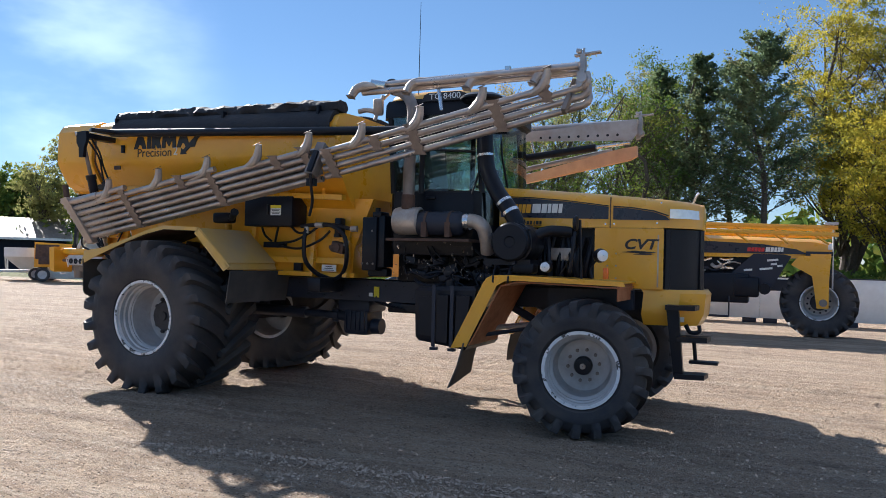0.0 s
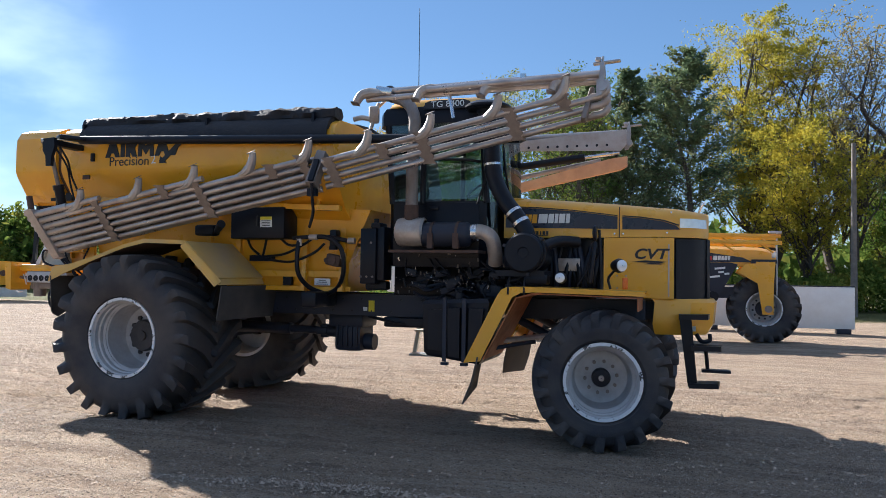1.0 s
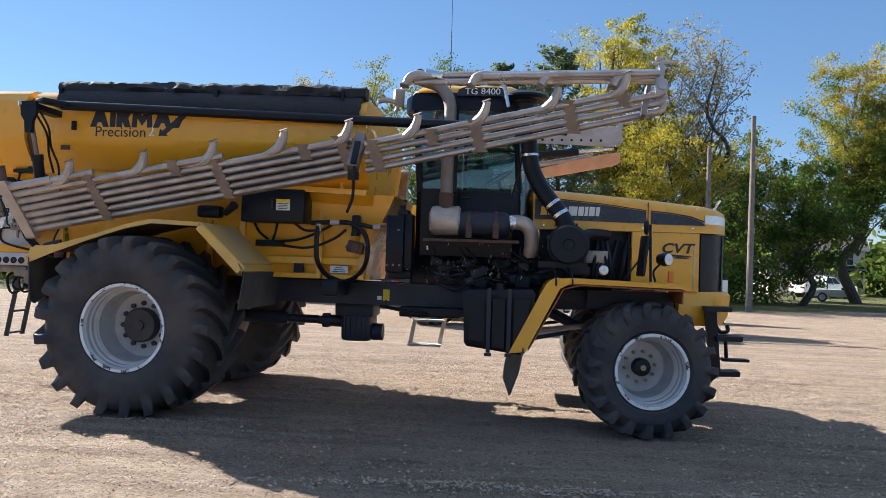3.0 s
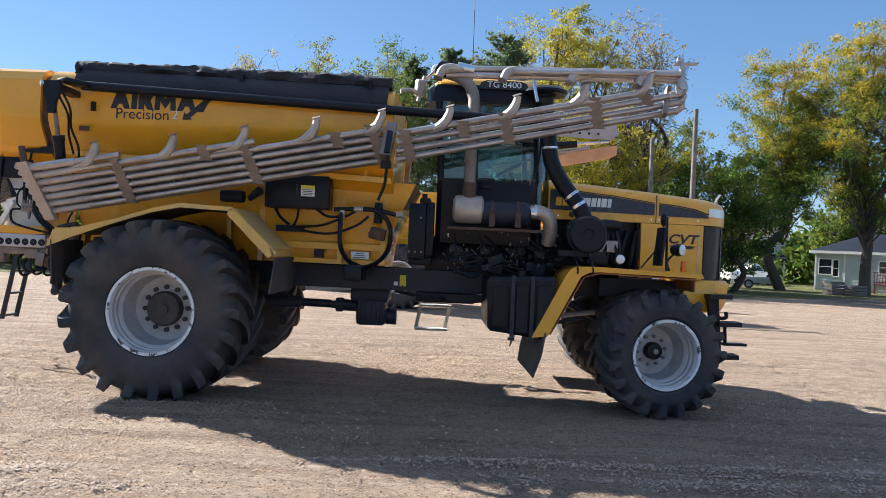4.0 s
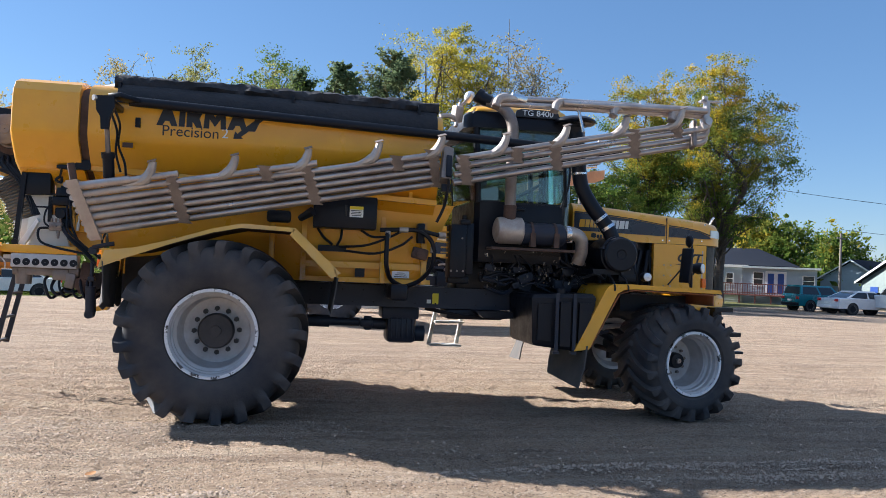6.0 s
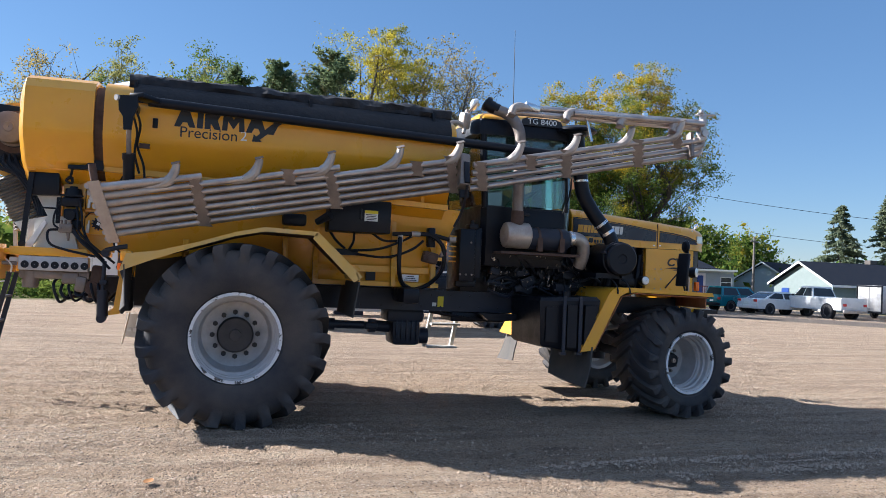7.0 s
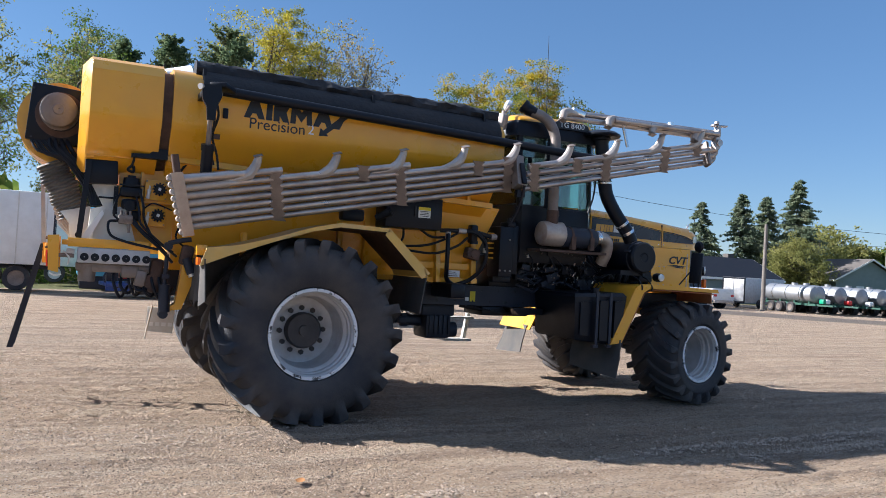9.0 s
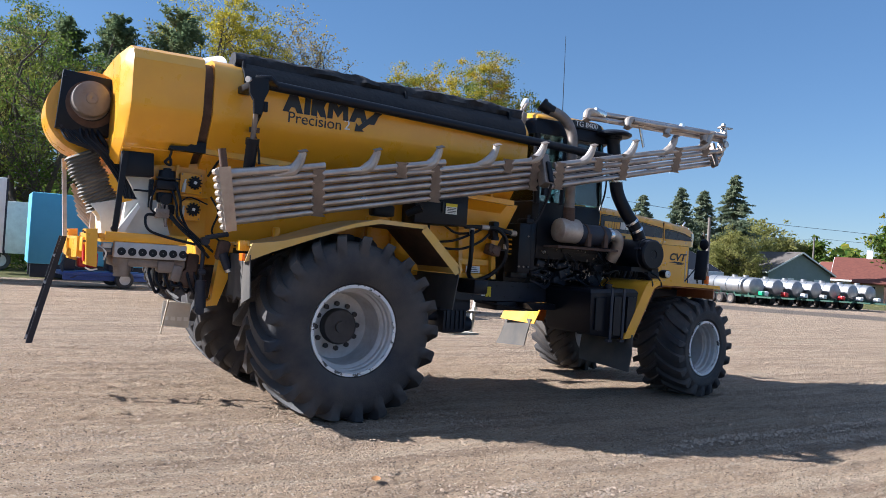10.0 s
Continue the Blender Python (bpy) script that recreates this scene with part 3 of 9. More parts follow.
def make_wheel(name, parent, at, R, W, rim_r, n_lug, lug_h, ground, rim_out, disc_y, hub_r, n_nut, nut_r, label, hub_dark):
    """Wheel part: the rim, with the tyre, hub and nuts on it. The outer side looks towards -y."""
    bm = B()
    rr = rim_r
    lathe(bm, [(rr + 0.012, rim_out + 0.03), (rr - 0.012, rim_out + 0.028), (rr - 0.03, rim_out + 0.05), (rr - 0.032, rim_out + 0.10), (rr - 0.046, rim_out + 0.115), (rr - 0.046, rim_out + 0.16), (rr - 0.066, rim_out + 0.18), (rr - 0.060, rim_out + 0.195), (rr - 0.072, rim_out + 0.21),
               (rr - 0.068, disc_y - 0.08), (rr - 0.10, disc_y), (nut_r + 0.06, disc_y + 0.012), (hub_r * 0.9, disc_y - 0.02), (hub_r * 0.9, disc_y + 0.1),
               (rr - 0.09, disc_y + 0.12), (rr - 0.03, W * 0.42), (rr + 0.012, W * 0.43)], 56)
    wheel = part(name, bm, RIM, parent, label, at)
    part("tyre", make_tyre(R, W, rim_r, n_lug, lug_h, ground), RUBBER, wheel, "black lugged rubber tyre, dusty")
    bm = B()
    lathe(bm, [(rr + 0.014, rim_out + 0.031), (rr + 0.014, rim_out), (rr - 0.016, rim_out), (rr - 0.016, rim_out + 0.027)], 56)
    part("rim_flange", bm, RIM_EDGE, wheel, "pale rim edge with chipped paint")
    bm = B()
    lathe(bm, [(hub_r * 0.98, disc_y + 0.01), (hub_r, disc_y - 0.09), (hub_r * 0.9, disc_y - 0.12), (hub_r * 0.45, disc_y - 0.125), (0.004, disc_y - 0.127)], 32)
    hub = part("hub", bm, hub_dark, wheel, "greasy hub cap")
    bm = B()
    lathe(bm, [(hub_r * 0.32, disc_y - 0.12), (hub_r * 0.30, disc_y - 0.15), (0.004, disc_y - 0.152)], 20)
    part("hub_plug", bm, hub_dark if hub_r > 0.15 else ALU, hub)
    bm = B()
    rod(bm, (0, disc_y + 0.01, 0), (0, disc_y - 0.035, 0), 0.027 if hub_r > 0.15 else 0.018, n=6)
    nut = None
    for i in range(n_nut):
        a = 2 * math.pi * (i + 0.3) / n_nut
        m = pose(nut_r * math.cos(a), 0, nut_r * math.sin(a))
        if nut is None:
            nut = part("wheel_nut", bm, hub_dark if hub_r > 0.15 else STEEL_DULL, wheel, "", m)
        else:
            again(nut, m)
    return wheel


def letter_blocks(parent, x0, z0, y, h, widths, gap, material, name, label, lean=0.18, tilt_y=0.0):
    """A word mark as plain leaning blocks in its colour."""
    bm = B()
    x = x0
    for w in widths:
        prism(bm, [(x, z0), (x + w, z0), (x + w + h * lean, z0 + h), (x + h * lean, z0 + h)], "y", y, y + 0.006)
        x += w + gap
    return part(name, bm, material, parent, label)


def boom_line(x, low=True):
    """Height of the lower tube of the folded boom above the ground at x."""
    return 1.845 + 0.2 * (x + 1.2) if low else 2.545 + 0.218 * (x - 2.45)


def boom_y(up, low=True):
    """How far out the leaning bundle lies, `up` metres above its lowest tube."""
    return 1.40 + 0.55 * up if low else 1.49 + 0.45 * up


def build_boom(parent, s, far):
    """The folded spreading boom on one side; s is -1 on the near side and 1 on the far one."""
    y = 1.58 * s

    def leaning(name, rows, material, label="", th=0.012):
        """A plate that follows the lean of the bundle: rows of (left x, right x, height, distance out)."""
        bm = B()
        loft(bm, [[(xl, s * o, z), (xr, s * o, z), (xr, s * (o - th), z), (xl, s * (o - th), z)] for xl, xr, z, o in rows])
        return part(name, bm, material, boom, label)

    bm = B()
    loft(bm, [[(-1.19, s * 1.44, 1.755), (-1.09, s * 1.44, 1.775), (-1.09, s * 1.34, 1.775), (-1.19, s * 1.34, 1.755)],
              [(-1.37, s * 1.72, 2.315), (-1.265, s * 1.72, 2.335), (-1.265, s * 1.60, 2.335), (-1.37, s * 1.60, 2.315)]])
    boom = part("boom", bm, STEEL_PALE, parent, "folded air boom of stained stainless tubes")
    # inner bundle: seven tubes, the upper ones end at their outlets
    ends = (2.25, 2.25, 2.25, 2.25, 2.25, 1.0, -0.35)
    for j, e in enumerate(ends):
        z = 0.073 * j
        o = s * boom_y(z)
        xa, xs = -1.13 - 0.022 * j, -0.73 - 0.024 * j
        bm = B()
        rod(bm, (xs, o, boom_line(xs) + z), (e, o, boom_line(e) + z), 0.0335, n=14)
        part("boom_tube", bm, STEEL, boom)
        if j < 6:
            bm = B()
            rod(bm, (xa, o, boom_line(xa) + z), (xs + 0.02, o, boom_line(xs + 0.02) + z), 0.0365, n=14)
            part("tube_sleeve", bm, STEEL_PALE, boom, "dull end sleeve")
    bm = B()
    rod(bm, (-1.26, s * boom_y(0.438), boom_line(-1.26) + 0.445), (-0.8, s * boom_y(0.438), boom_line(-0.8) + 0.44), 0.042, n=16)
    part("boom_tube", bm, STEEL, boom)
    # outer bundle: four tubes
    for j, e in enumerate(() if far else (5.30, 5.30, 5.30, 4.9)):
        z = 0.082 * j
        o = s * boom_y(z, False)
        bm = B()
        rod(bm, (2.45, o, boom_line(2.45, False) + z), (e, o, boom_line(e, False) + z * 0.94), 0.034, n=14)
        part("boom_tube", bm, STEEL, boom)
    # back row of tubes, half hidden
    for j in range(5):
        o = s * (boom_y(0.073 * j) - 0.085)
        bm = B()
        rod(bm, (-1.1, o, boom_line(-1.1) + 0.073 * j), (2.3, o, boom_line(2.3) + 0.073 * j), 0.033, n=10)
        part("boom_tube", bm, STEEL, boom)
    # clamps across the bundle
    for x, n, low, first in ((-0.36, 6, True, 0), (0.49, 2, True, 4), (0.95, 5, True, 0), (1.83, 2, True, 3), (2.24, 5, True, 0), (2.56, 4, False, 0), (3.12, 2, False, 2), (3.56, 4, False, 0), (4.46, 4, False, 0), (4.95, 2, False, 2)):
        if far and not low:
            continue
        up = 0.073 * first - 0.04
        z0 = boom_line(x, low) + up
        h = 0.074 * n
        sl = (0.13 if low else 0.08) * (1 if n > 3 else 0.35)
        rows = []
        m = n * 6
        for k in range(m + 1):
            f = k / m
            wob = 0.016 * math.cos(2 * math.pi * k / 6)
            c = x + sl * (0.5 - f)
            rows.append((c - 0.058 - wob, c + 0.058 + wob, z0 + h * f, boom_y(h * f + up, low) + 0.044))
        leaning("clamp", rows, STEEL_DULL, "brown clamp plate")
    # hinge between the bundles
    bm = B()
    zh = boom_line(2.38) - 0.05
    box(bm, (2.36, y + 0.04 * -s, zh + 0.21), (0.11, 0.13, 0.40), (s * 25, 8, 0), 0.012)
    part("hinge", bm, STEEL_DULL, boom)
    bm = B()
    box(bm, (2.37, y + 0.06 * s, zh + 0.19), (0.06, 0.03, 0.26), (s * 24, 4, 0), 0.006)
    tube(bm, [(2.37, y + 0.1 * s, zh + 0.05), (2.36, y + 0.06 * s, zh - 0.1), (2.34, y, zh - 0.25), (2.28, y - 0.04 * s, zh - 0.4)], 0.016)
    box(bm, (2.35, y + 0.04 * s, zh - 0.04), (0.1, 0.06, 0.08))
    part("hinge_latch", bm, BLACK, boom, "black latch with hoses")
    # outlets: a bent scoop with a deflector, rising from the top of the bundle
    top = [(-0.72, 2.405), (0.06, 2.52), (0.78, 2.64), (1.50, 2.76), (2.16, 2.87)]
    outer = [(2.85, 2.93), (3.52, 3.07), (4.20, 3.22), (4.85, 3.36)]
    for i, (x, z) in enumerate(top if far else top + outer):
        low = i < len(top)
        yo = s * boom_y(z - 0.11 - boom_line(x, low), low)
        bm = B()
        tube(bm, [(x - 0.20, yo + 0.012 * s, z - 0.118), (x - 0.04, yo + 0.02 * s, z - 0.075), (x + 0.065, yo + 0.04 * s, z - 0.02), (x + 0.115, yo + 0.06 * s, z + 0.065), (x + 0.135, yo + 0.08 * s, z + 0.15)],
             [0.010 + 0.045 * min(1, q / 9) - 0.020 * max(0, (q - 10) / 10) for q in range(21)], n=10)
        out = part("outlet", bm, STEEL_PALE, boom, "bent outlet scoop")
        bm = B()
        box(bm, (x + 0.125, yo + 0.095 * s, z + 0.155), (0.085, 0.06, 0.006), (-24 * s, -18, 0))
        part("deflector", bm, STEEL_DULL, out)
    # end bracket and the tip section folded back over the top
    bm = B()
    prism(bm, [(5.255, 3.31), (5.30, 3.32), (5.335, 3.39), (5.325, 3.47), (5.335, 3.52), (5.325, 3.625), (5.285, 3.625), (5.285, 3.52), (5.255, 3.45)], "y", y - 0.04, y + 0.04)
    box(bm, (5.345, y + 0.01, 3.63), (0.25, 0.06, 0.022), (0, -4, 0), 0.006)
    box(bm, (5.27, y - 0.02, 3.655), (0.05, 0.05, 0.04), (0, 10, 0), 0.006)
    rod(bm, (5.31, y, 3.635), (5.31, y, 3.685), 0.012)
    rod(bm, (5.31, y - 0.06, 3.40), (5.31, y + 0.06, 3.40), 0.045, n=14)
    part("end_bracket", bm, STEEL, boom)
    if not far:
        # elbows that turn the outer tubes back, behind a dull collar
        for j in range(3):
            z = boom_line(5.24, False) + 0.078 * j
            o = s * boom_y(0.082 * j, False)
            bm = B()
            tube(bm, [(5.20, o, z), (5.30, o, z + 0.02), (5.345, o, z + 0.07), (5.33, o - 0.02 * s, z + 0.15)], 0.036, n=12)
            part("end_elbow", bm, STEEL_PALE, boom, "bent tube elbow")
        bm = B()
        zc = boom_line(5.16, False)
        box(bm, (5.17, s * boom_y(0.12, False), zc + 0.11), (0.05, 0.10, 0.36), (s * 24, 12, 0), 0.015)
        part("end_collar", bm, STEEL_DULL, boom, "brown collar plate")
    yt = y - 0.03 * s
    for dz, dy, xa in ((0.0, 0, 2.92), (0.075, 0.02, 3.15), (0.04, -0.085, 3.6)):
        bm = B()
        rod(bm, (xa, yt - dy * s, 3.425 + dz), (5.28, yt - dy * s, 3.465 + dz), 0.034, n=12)
        part("tip_tube", bm, STEEL, boom)
    for x in (2.90, 3.55, 4.22, 4.9):
        bm = B()
        tube(bm, [(x + 0.26, yt + 0.015 * s, 3.475), (x + 0.10, yt + 0.04 * s, 3.485), (x - 0.01, yt + 0.07 * s, 3.455), (x - 0.055, yt + 0.10 * s, 3.375)],
             [0.016 + 0.034 * min(1, q / 6) - 0.012 * max(0, (q - 9) / 7) for q in range(17)], n=10)
        out = part("outlet", bm, ALU, boom, "bent outlet tube hanging down")
        bm = B()
        box(bm, (x - 0.06, yt + 0.115 * s, 3.36), (0.085, 0.07, 0.008), (20 * s, 10, 0))
        part("deflector", bm, STEEL_DULL, out)
    bm = B()
    box(bm, (3.12, yt, 3.50), (0.18, 0.1, 0.07), (0, 12, 0), 0.008)
    part("tip_bracket", bm, CHROME, boom)
    bm = B()
    box(bm, (4.55, yt, 3.55), (0.05, 0.05, 0.06))
    part("tip_block", bm, CHROME, boom)
    bm = B()
    rod(bm, (3.86, y, 3.18), (3.80, yt, 3.45), 0.018)
    part("tip_strut", bm, CHROME, boom)
    # post on the inner end
    bm = B()
    rod(bm, (-1.30, s * 1.66, 2.28), (-1.34, s * 1.67, 2.49), 0.035)
    part("hinge_pin", bm, RUST, boom, "rusty hinge pin")
    bm = B()
    for k in range(9):
        rod(bm, (-1.365 + 0.021 * k, s * (1.58 - 0.033 * k), 2.28 - 0.060 * k), (-1.365 + 0.021 * k, s * (1.69 - 0.033 * k), 2.28 - 0.060 * k), 0.030, n=8)
    part("tube_end", bm, ALU, boom, "scalloped row of tube ends")
    if far:
        bm = B()
        prism(bm, [(3.7, 2.72), (5.2, 3.02), (5.30, 3.07), (5.30, 3.20), (5.08, 3.17), (3.7, 2.83)], "y", y - 0.20, y - 0.10)
        part("boom_cradle", bm, PEACH, boom, "orange cradle beam with worn paint")
        bm = B()
        prism(bm, [(3.6, 3.33), (5.22, 3.28), (5.29, 3.36), (5.29, 3.54), (3.6, 3.42)], "y", y - 0.16, y - 0.14)
        prism(bm, [(3.6, 3.42), (5.29, 3.54), (5.29, 3.555), (3.6, 3.435)], "y", y - 0.16, y - 0.06)
        plate = part("side_plate", bm, STEEL_PALE, boom, "grey perforated plate")
        for k in range(9):
            bm = B()
            rod(bm, (4.0 + 0.13 * k, y - 0.165, 3.36), (4.0 + 0.13 * k, y - 0.155, 3.36), 0.018, n=8)
            part("plate_hole", bm, BLACK, plate)
        bm = B()
        rod(bm, (3.6, y - 0.12, 3.08), (4.75, y - 0.12, 3.21), 0.05, n=14)
        ram = part("fold_ram", bm, BLACK, boom, "black hydraulic fold ram")
        bm = B()
        rod(bm, (4.75, y - 0.12, 3.21), (5.2, y - 0.12, 3.26), 0.026, n=12)
        part("ram_rod", bm, CHROME, ram, "bright ram rod")
        bm = B()
        rod(bm, (3.6, y - 0.05, 2.92), (4.95, y - 0.05, 3.17), 0.034, n=12)
        rod(bm, (3.6, y + 0.04, 2.84), (5.1, y + 0.04, 3.10), 0.034, n=12)
        part("boom_tube", bm, STEEL, boom)
    return boom


def bin_section(x, dy=0.0, dz=0.0, top=3.40):
    """The round-shouldered cross-section of the fertiliser bin at x."""
    half = [(0.62, top + 0.02), (1.02, top), (1.14, top - 0.05), (1.20, top - 0.14), (1.21, 3.16), (1.21, 2.87), (1.204, 2.84), (1.17, 2.77), (1.035, 2.575), (1.015, 2.555), (0.86, 2.46 + dz), (0.70, 2.34 + dz)]
    near = [(x, -(y + dy), z) for y, z in half]
    return near + [(x, -p[1], p[2]) for p in near[::-1]]


def build_spreader():
    rg = random.Random(4)
    S = tagged(empty("fertilizer_spreader", 0, 0), "large yellow and black floater truck with folded boom on gravel", "farm vehicle")
    # frame
    bm = B()
    for s in (-1, 1):
        loft(bm, [[(-1.5, s * 0.26, 1.14), (-1.5, s * 0.36, 1.14), (-1.5, s * 0.36, 1.41), (-1.5, s * 0.26, 1.41)],
                  [(3.4, s * 0.26, 1.135), (3.4, s * 0.36, 1.135), (3.4, s * 0.36, 1.385), (3.4, s * 0.26, 1.385)],
                  [(5.9, s * 0.26, 1.2), (5.9, s * 0.36, 1.2), (5.9, s * 0.36, 1.385), (5.9, s * 0.26, 1.385)]])
    chassis = part("chassis", bm, DARK, S, "charcoal painted frame rails")
    for x in (-1.3, 0.4, 1.6, 2.9, 4.1, 5.4):
        bm = B()
        box(bm, (x, 0, 1.26), (0.12, 0.6, 0.18), bevel=0.01)
        part("crossmember", bm, DARK, chassis)
    bolt = None
    for i in range(22):
        m = pose(0.75 + i * 0.125, 0, 1.19 + (i % 2) * 0.14)
        if bolt:
            again(bolt, m)
        else:
            bm = B()
            rod(bm, (0, -0.355, 0), (0, -0.369, 0), 0.011, n=6)
            bolt = part("rail_bolt", bm, BLACK, chassis, "", m)
    bm = B()
    box(bm, (2.50, -0.363, 1.25), (0.075, 0.006, 0.13))
    part("warning_decal", bm, DECAL_Y, chassis, "yellow warning decal")
    bm = B()
    box(bm, (2.42, -0.363, 1.215), (0.05, 0.006, 0.045))
    part("small_decal", bm, DECAL, chassis, "small white decal")
    # axles and driveline
    bm = B()
    rod(bm, (0.05, -1.1, 0.87), (0.05, 1.1, 0.87), 0.13, n=20)
    lathe(bm, [(0.12, -0.36), (0.30, -0.2), (0.34, 0), (0.30, 0.2), (0.12, 0.36)], 24, "y", (0.05, 0, 0.9))
    box(bm, (0.05, 0.55, 1.1), (0.3, 0.16, 0.5), bevel=0.02)
    box(bm, (0.05, -0.55, 1.1), (0.3, 0.16, 0.5), bevel=0.02)
    part("rear_axle", bm, DARK, S, "dark cast rear axle")
    bm = B()
    rod(bm, (0.4, 0, 0.93), (1.25, 0, 0.92), 0.075, n=16)
    rod(bm, (1.25, 0, 0.92), (1.62, 0, 0.915), 0.05, n=16)
    box(bm, (1.70, 0, 0.91), (0.16, 0.17, 0.09), bevel=0.02)
    box(bm, (1.72, 0, 0.91), (0.10, 0.09, 0.17), bevel=0.02)
    rod(bm, (1.76, 0, 0.91), (1.95, 0, 0.90), 0.07, n=16)
    part("drive_shaft", bm, DARK, S, "dark drive shaft with joint")
    bm = B()
    box(bm, (2.12, 0, 0.86), (0.36, 0.42, 0.34), bevel=0.05)
    box(bm, (2.10, 0, 1.06), (0.46, 0.46, 0.16), bevel=0.03)
    rod(bm, (2.3, -0.05, 0.80), (2.42, -0.05, 0.80), 0.10, n=18)
    for k in range(5):
        box(bm, (1.99 + 0.065 * k, -0.215, 0.88), (0.02, 0.03, 0.26), bevel=0.006)
    part("transfer_case", bm, DARK, S, "dark ribbed gear case")
    bm = B()
    rod(bm, (5.25, -0.85, 0.66), (5.25, 0.85, 0.66), 0.10, n=18)
    box(bm, (5.25, 0, 0.82), (0.35, 0.7, 0.22), bevel=0.04)
    for s in (-1, 1):
        rod(bm, (5.25, s * 0.72, 0.46), (5.25, s * 0.72, 0.95), 0.09, n=14)
        rod(bm, (4.3, s * 0.45, 1.15), (5.2, s * 0.55, 0.72), 0.045)
        rod(bm, (5.02, s * 0.3, 0.62), (5.02, s * 0.75, 0.62), 0.035)
    part("front_axle", bm, DARK, S, "dark front axle with links")
    bm = B()
    tube(bm, [(4.05, -0.75, 0.92), (4.4, -0.7, 0.97), (4.8, -0.66, 1.02)], 0.03)
    part("steering_link", bm, ALU, S)
    # wheels
    for s in (-1, 1):
        make_wheel("rear_wheel", S, pose(0.05, s * 1.22, 0.88, 0, 7, 180 if s > 0 else 0), 0.945, 1.05, 0.436, 21, 0.060, 0.87, -0.475, 0.0, 0.185, 12, 0.228,
                   "deep silver steel rear wheel", HUB)
        make_wheel("front_wheel", S, pose(5.265, s * 1.135, 0.655, 0, 4, (180 if s > 0 else 0) + 9), 0.670, 0.74, 0.355, 19, 0.038, 0.645, -0.345, 0.08, 0.092, 10, 0.155,
                   "silver steel front wheel, steered slightly", BLACK)
    # rear fenders
    for s in (-1, 1):
        ya, yb = (-1.64, -0.72) if s < 0 else (0.72, 1.64)
        bm = B()
        band(bm, [(-1.0, 1.66), (-0.72, 1.70), (-0.36, 1.80), (0.0, 1.92), (0.28, 1.985), (0.82, 1.965), (1.25, 1.57)], ya + (0.013 if s < 0 else 0), yb - (0.013 if s > 0 else 0), 0.02)
        yo = ya if s < 0 else yb - 0.012
        prism(bm, [(-1.0, 1.665), (-1.06, 1.49), (-0.80, 1.60), (-0.36, 1.765), (0.0, 1.885), (0.28, 1.945), (0.80, 1.93), (0.82, 1.97), (0.28, 1.99), (0.0, 1.925), (-0.36, 1.805), (-0.72, 1.705)], "y", yo, yo + 0.012)
        prism(bm, [(0.80, 1.965), (0.76, 1.90), (1.20, 1.47), (1.29, 1.53)], "y", yo, yo + 0.012)
        box(bm, (1.24, (ya + yb) / 2, 1.53), (0.012, abs(yb - ya), 0.09), (0, -25, 0))
        fen = part("rear_fender", bm, YELLOW_DUSTY, S, "angular yellow rear fender")
        # added sheet below the fender, coloured dark for the shade there
        bm = B()
        band(bm, [(-0.98, 1.635), (-0.72, 1.672), (-0.36, 1.772), (0.0, 1.892), (0.28, 1.957), (0.80, 1.937), (1.22, 1.555)], ya + 0.03, yb - 0.03, 0.01)
        part("fender_lining", bm, LINING, fen, "brown fender underside with shade in its colour")
        # dark sheet added to keep the wheel well dark before the yellow hopper
        bm = B()
        prism(bm, [(-1.0, 1.12), (-0.55, 1.12), (-0.25, 1.45), (-0.2, 1.74), (-0.72, 1.63), (-1.0, 1.60)], "y", s * 0.735 - 0.006, s * 0.735 + 0.006)
        part("well_backing", bm, RUBBER_FLAP, fen, "dark sheet added inside the wheel well")
        bm = B()
        ym = s * 1.18
        rows = []
        for z, wv in ((1.56, 0.0), (1.40, 0.02), (1.24, 0.035), (1.12, 0.05)):
            rows.append([(-1.02 + wv * math.sin(k * 1.9 + z * 3) * 0.6, s * (0.76 + 0.074 * k), z + (0.045 * math.sin(k * 1.7) if z < 1.2 else 0)) for k in range(13)])
        loft(bm, [r + [(p[0] + 0.012, p[1], p[2]) for p in r[::-1]] for r in rows])
        part("mud_flap", bm, RUBBER_FLAP, fen, "worn black rubber mud flap")
        bm = B()
        box(bm, (1.24, s * 1.02, 1.29), (0.012, 1.16, 0.38), (0, 8, 0))
        part("mud_flap", bm, RUBBER_FLAP, fen, "black front mud flap")
        bm = B()
        box(bm, (-1.06, s * 1.55, 1.535), (0.03, 0.11, 0.07), bevel=0.006)
        part("side_reflector", bm, ORANGE, fen, "orange reflector")
        for c, d in (((-1.02, s * 1.42, 1.64), (0.10, 0.12, 0.10)), ((0.55, s * 0.78, 1.75), (0.06, 0.08, 0.6)), ((-0.5, s * 0.78, 1.6), (0.06, 0.08, 0.5))):
            bm = B()
            box(bm, c, d, bevel=0.01)
            part("fender_bracket", bm, YELLOW, fen)
    # bin
    bm = B()
    loft(bm, [bin_section(-1.33), bin_section(1.0, 0, -0.05, 3.38), bin_section(2.37, -0.02, -0.12, 3.34)])
    bin_ = part("bin", bm, YELLOW, S, "round-shouldered yellow fertiliser bin")
    bm = B()
    loft(bm, [bin_section(-2.13, -0.20, 0, 3.35), bin_section(-2.065, -0.02, 0, 3.40), bin_section(-2.05, 0, 0, 3.405), bin_section(-1.42, 0.0, 0, 3.41)])
    link("rear_hopper", bm, YELLOW, S, "yellow rear bin section", angle=18)
    bm = B()
    loft(bm, [bin_section(-1.43, -0.05, 0.04, 3.36), bin_section(-1.32, -0.05, 0.04, 3.36)])
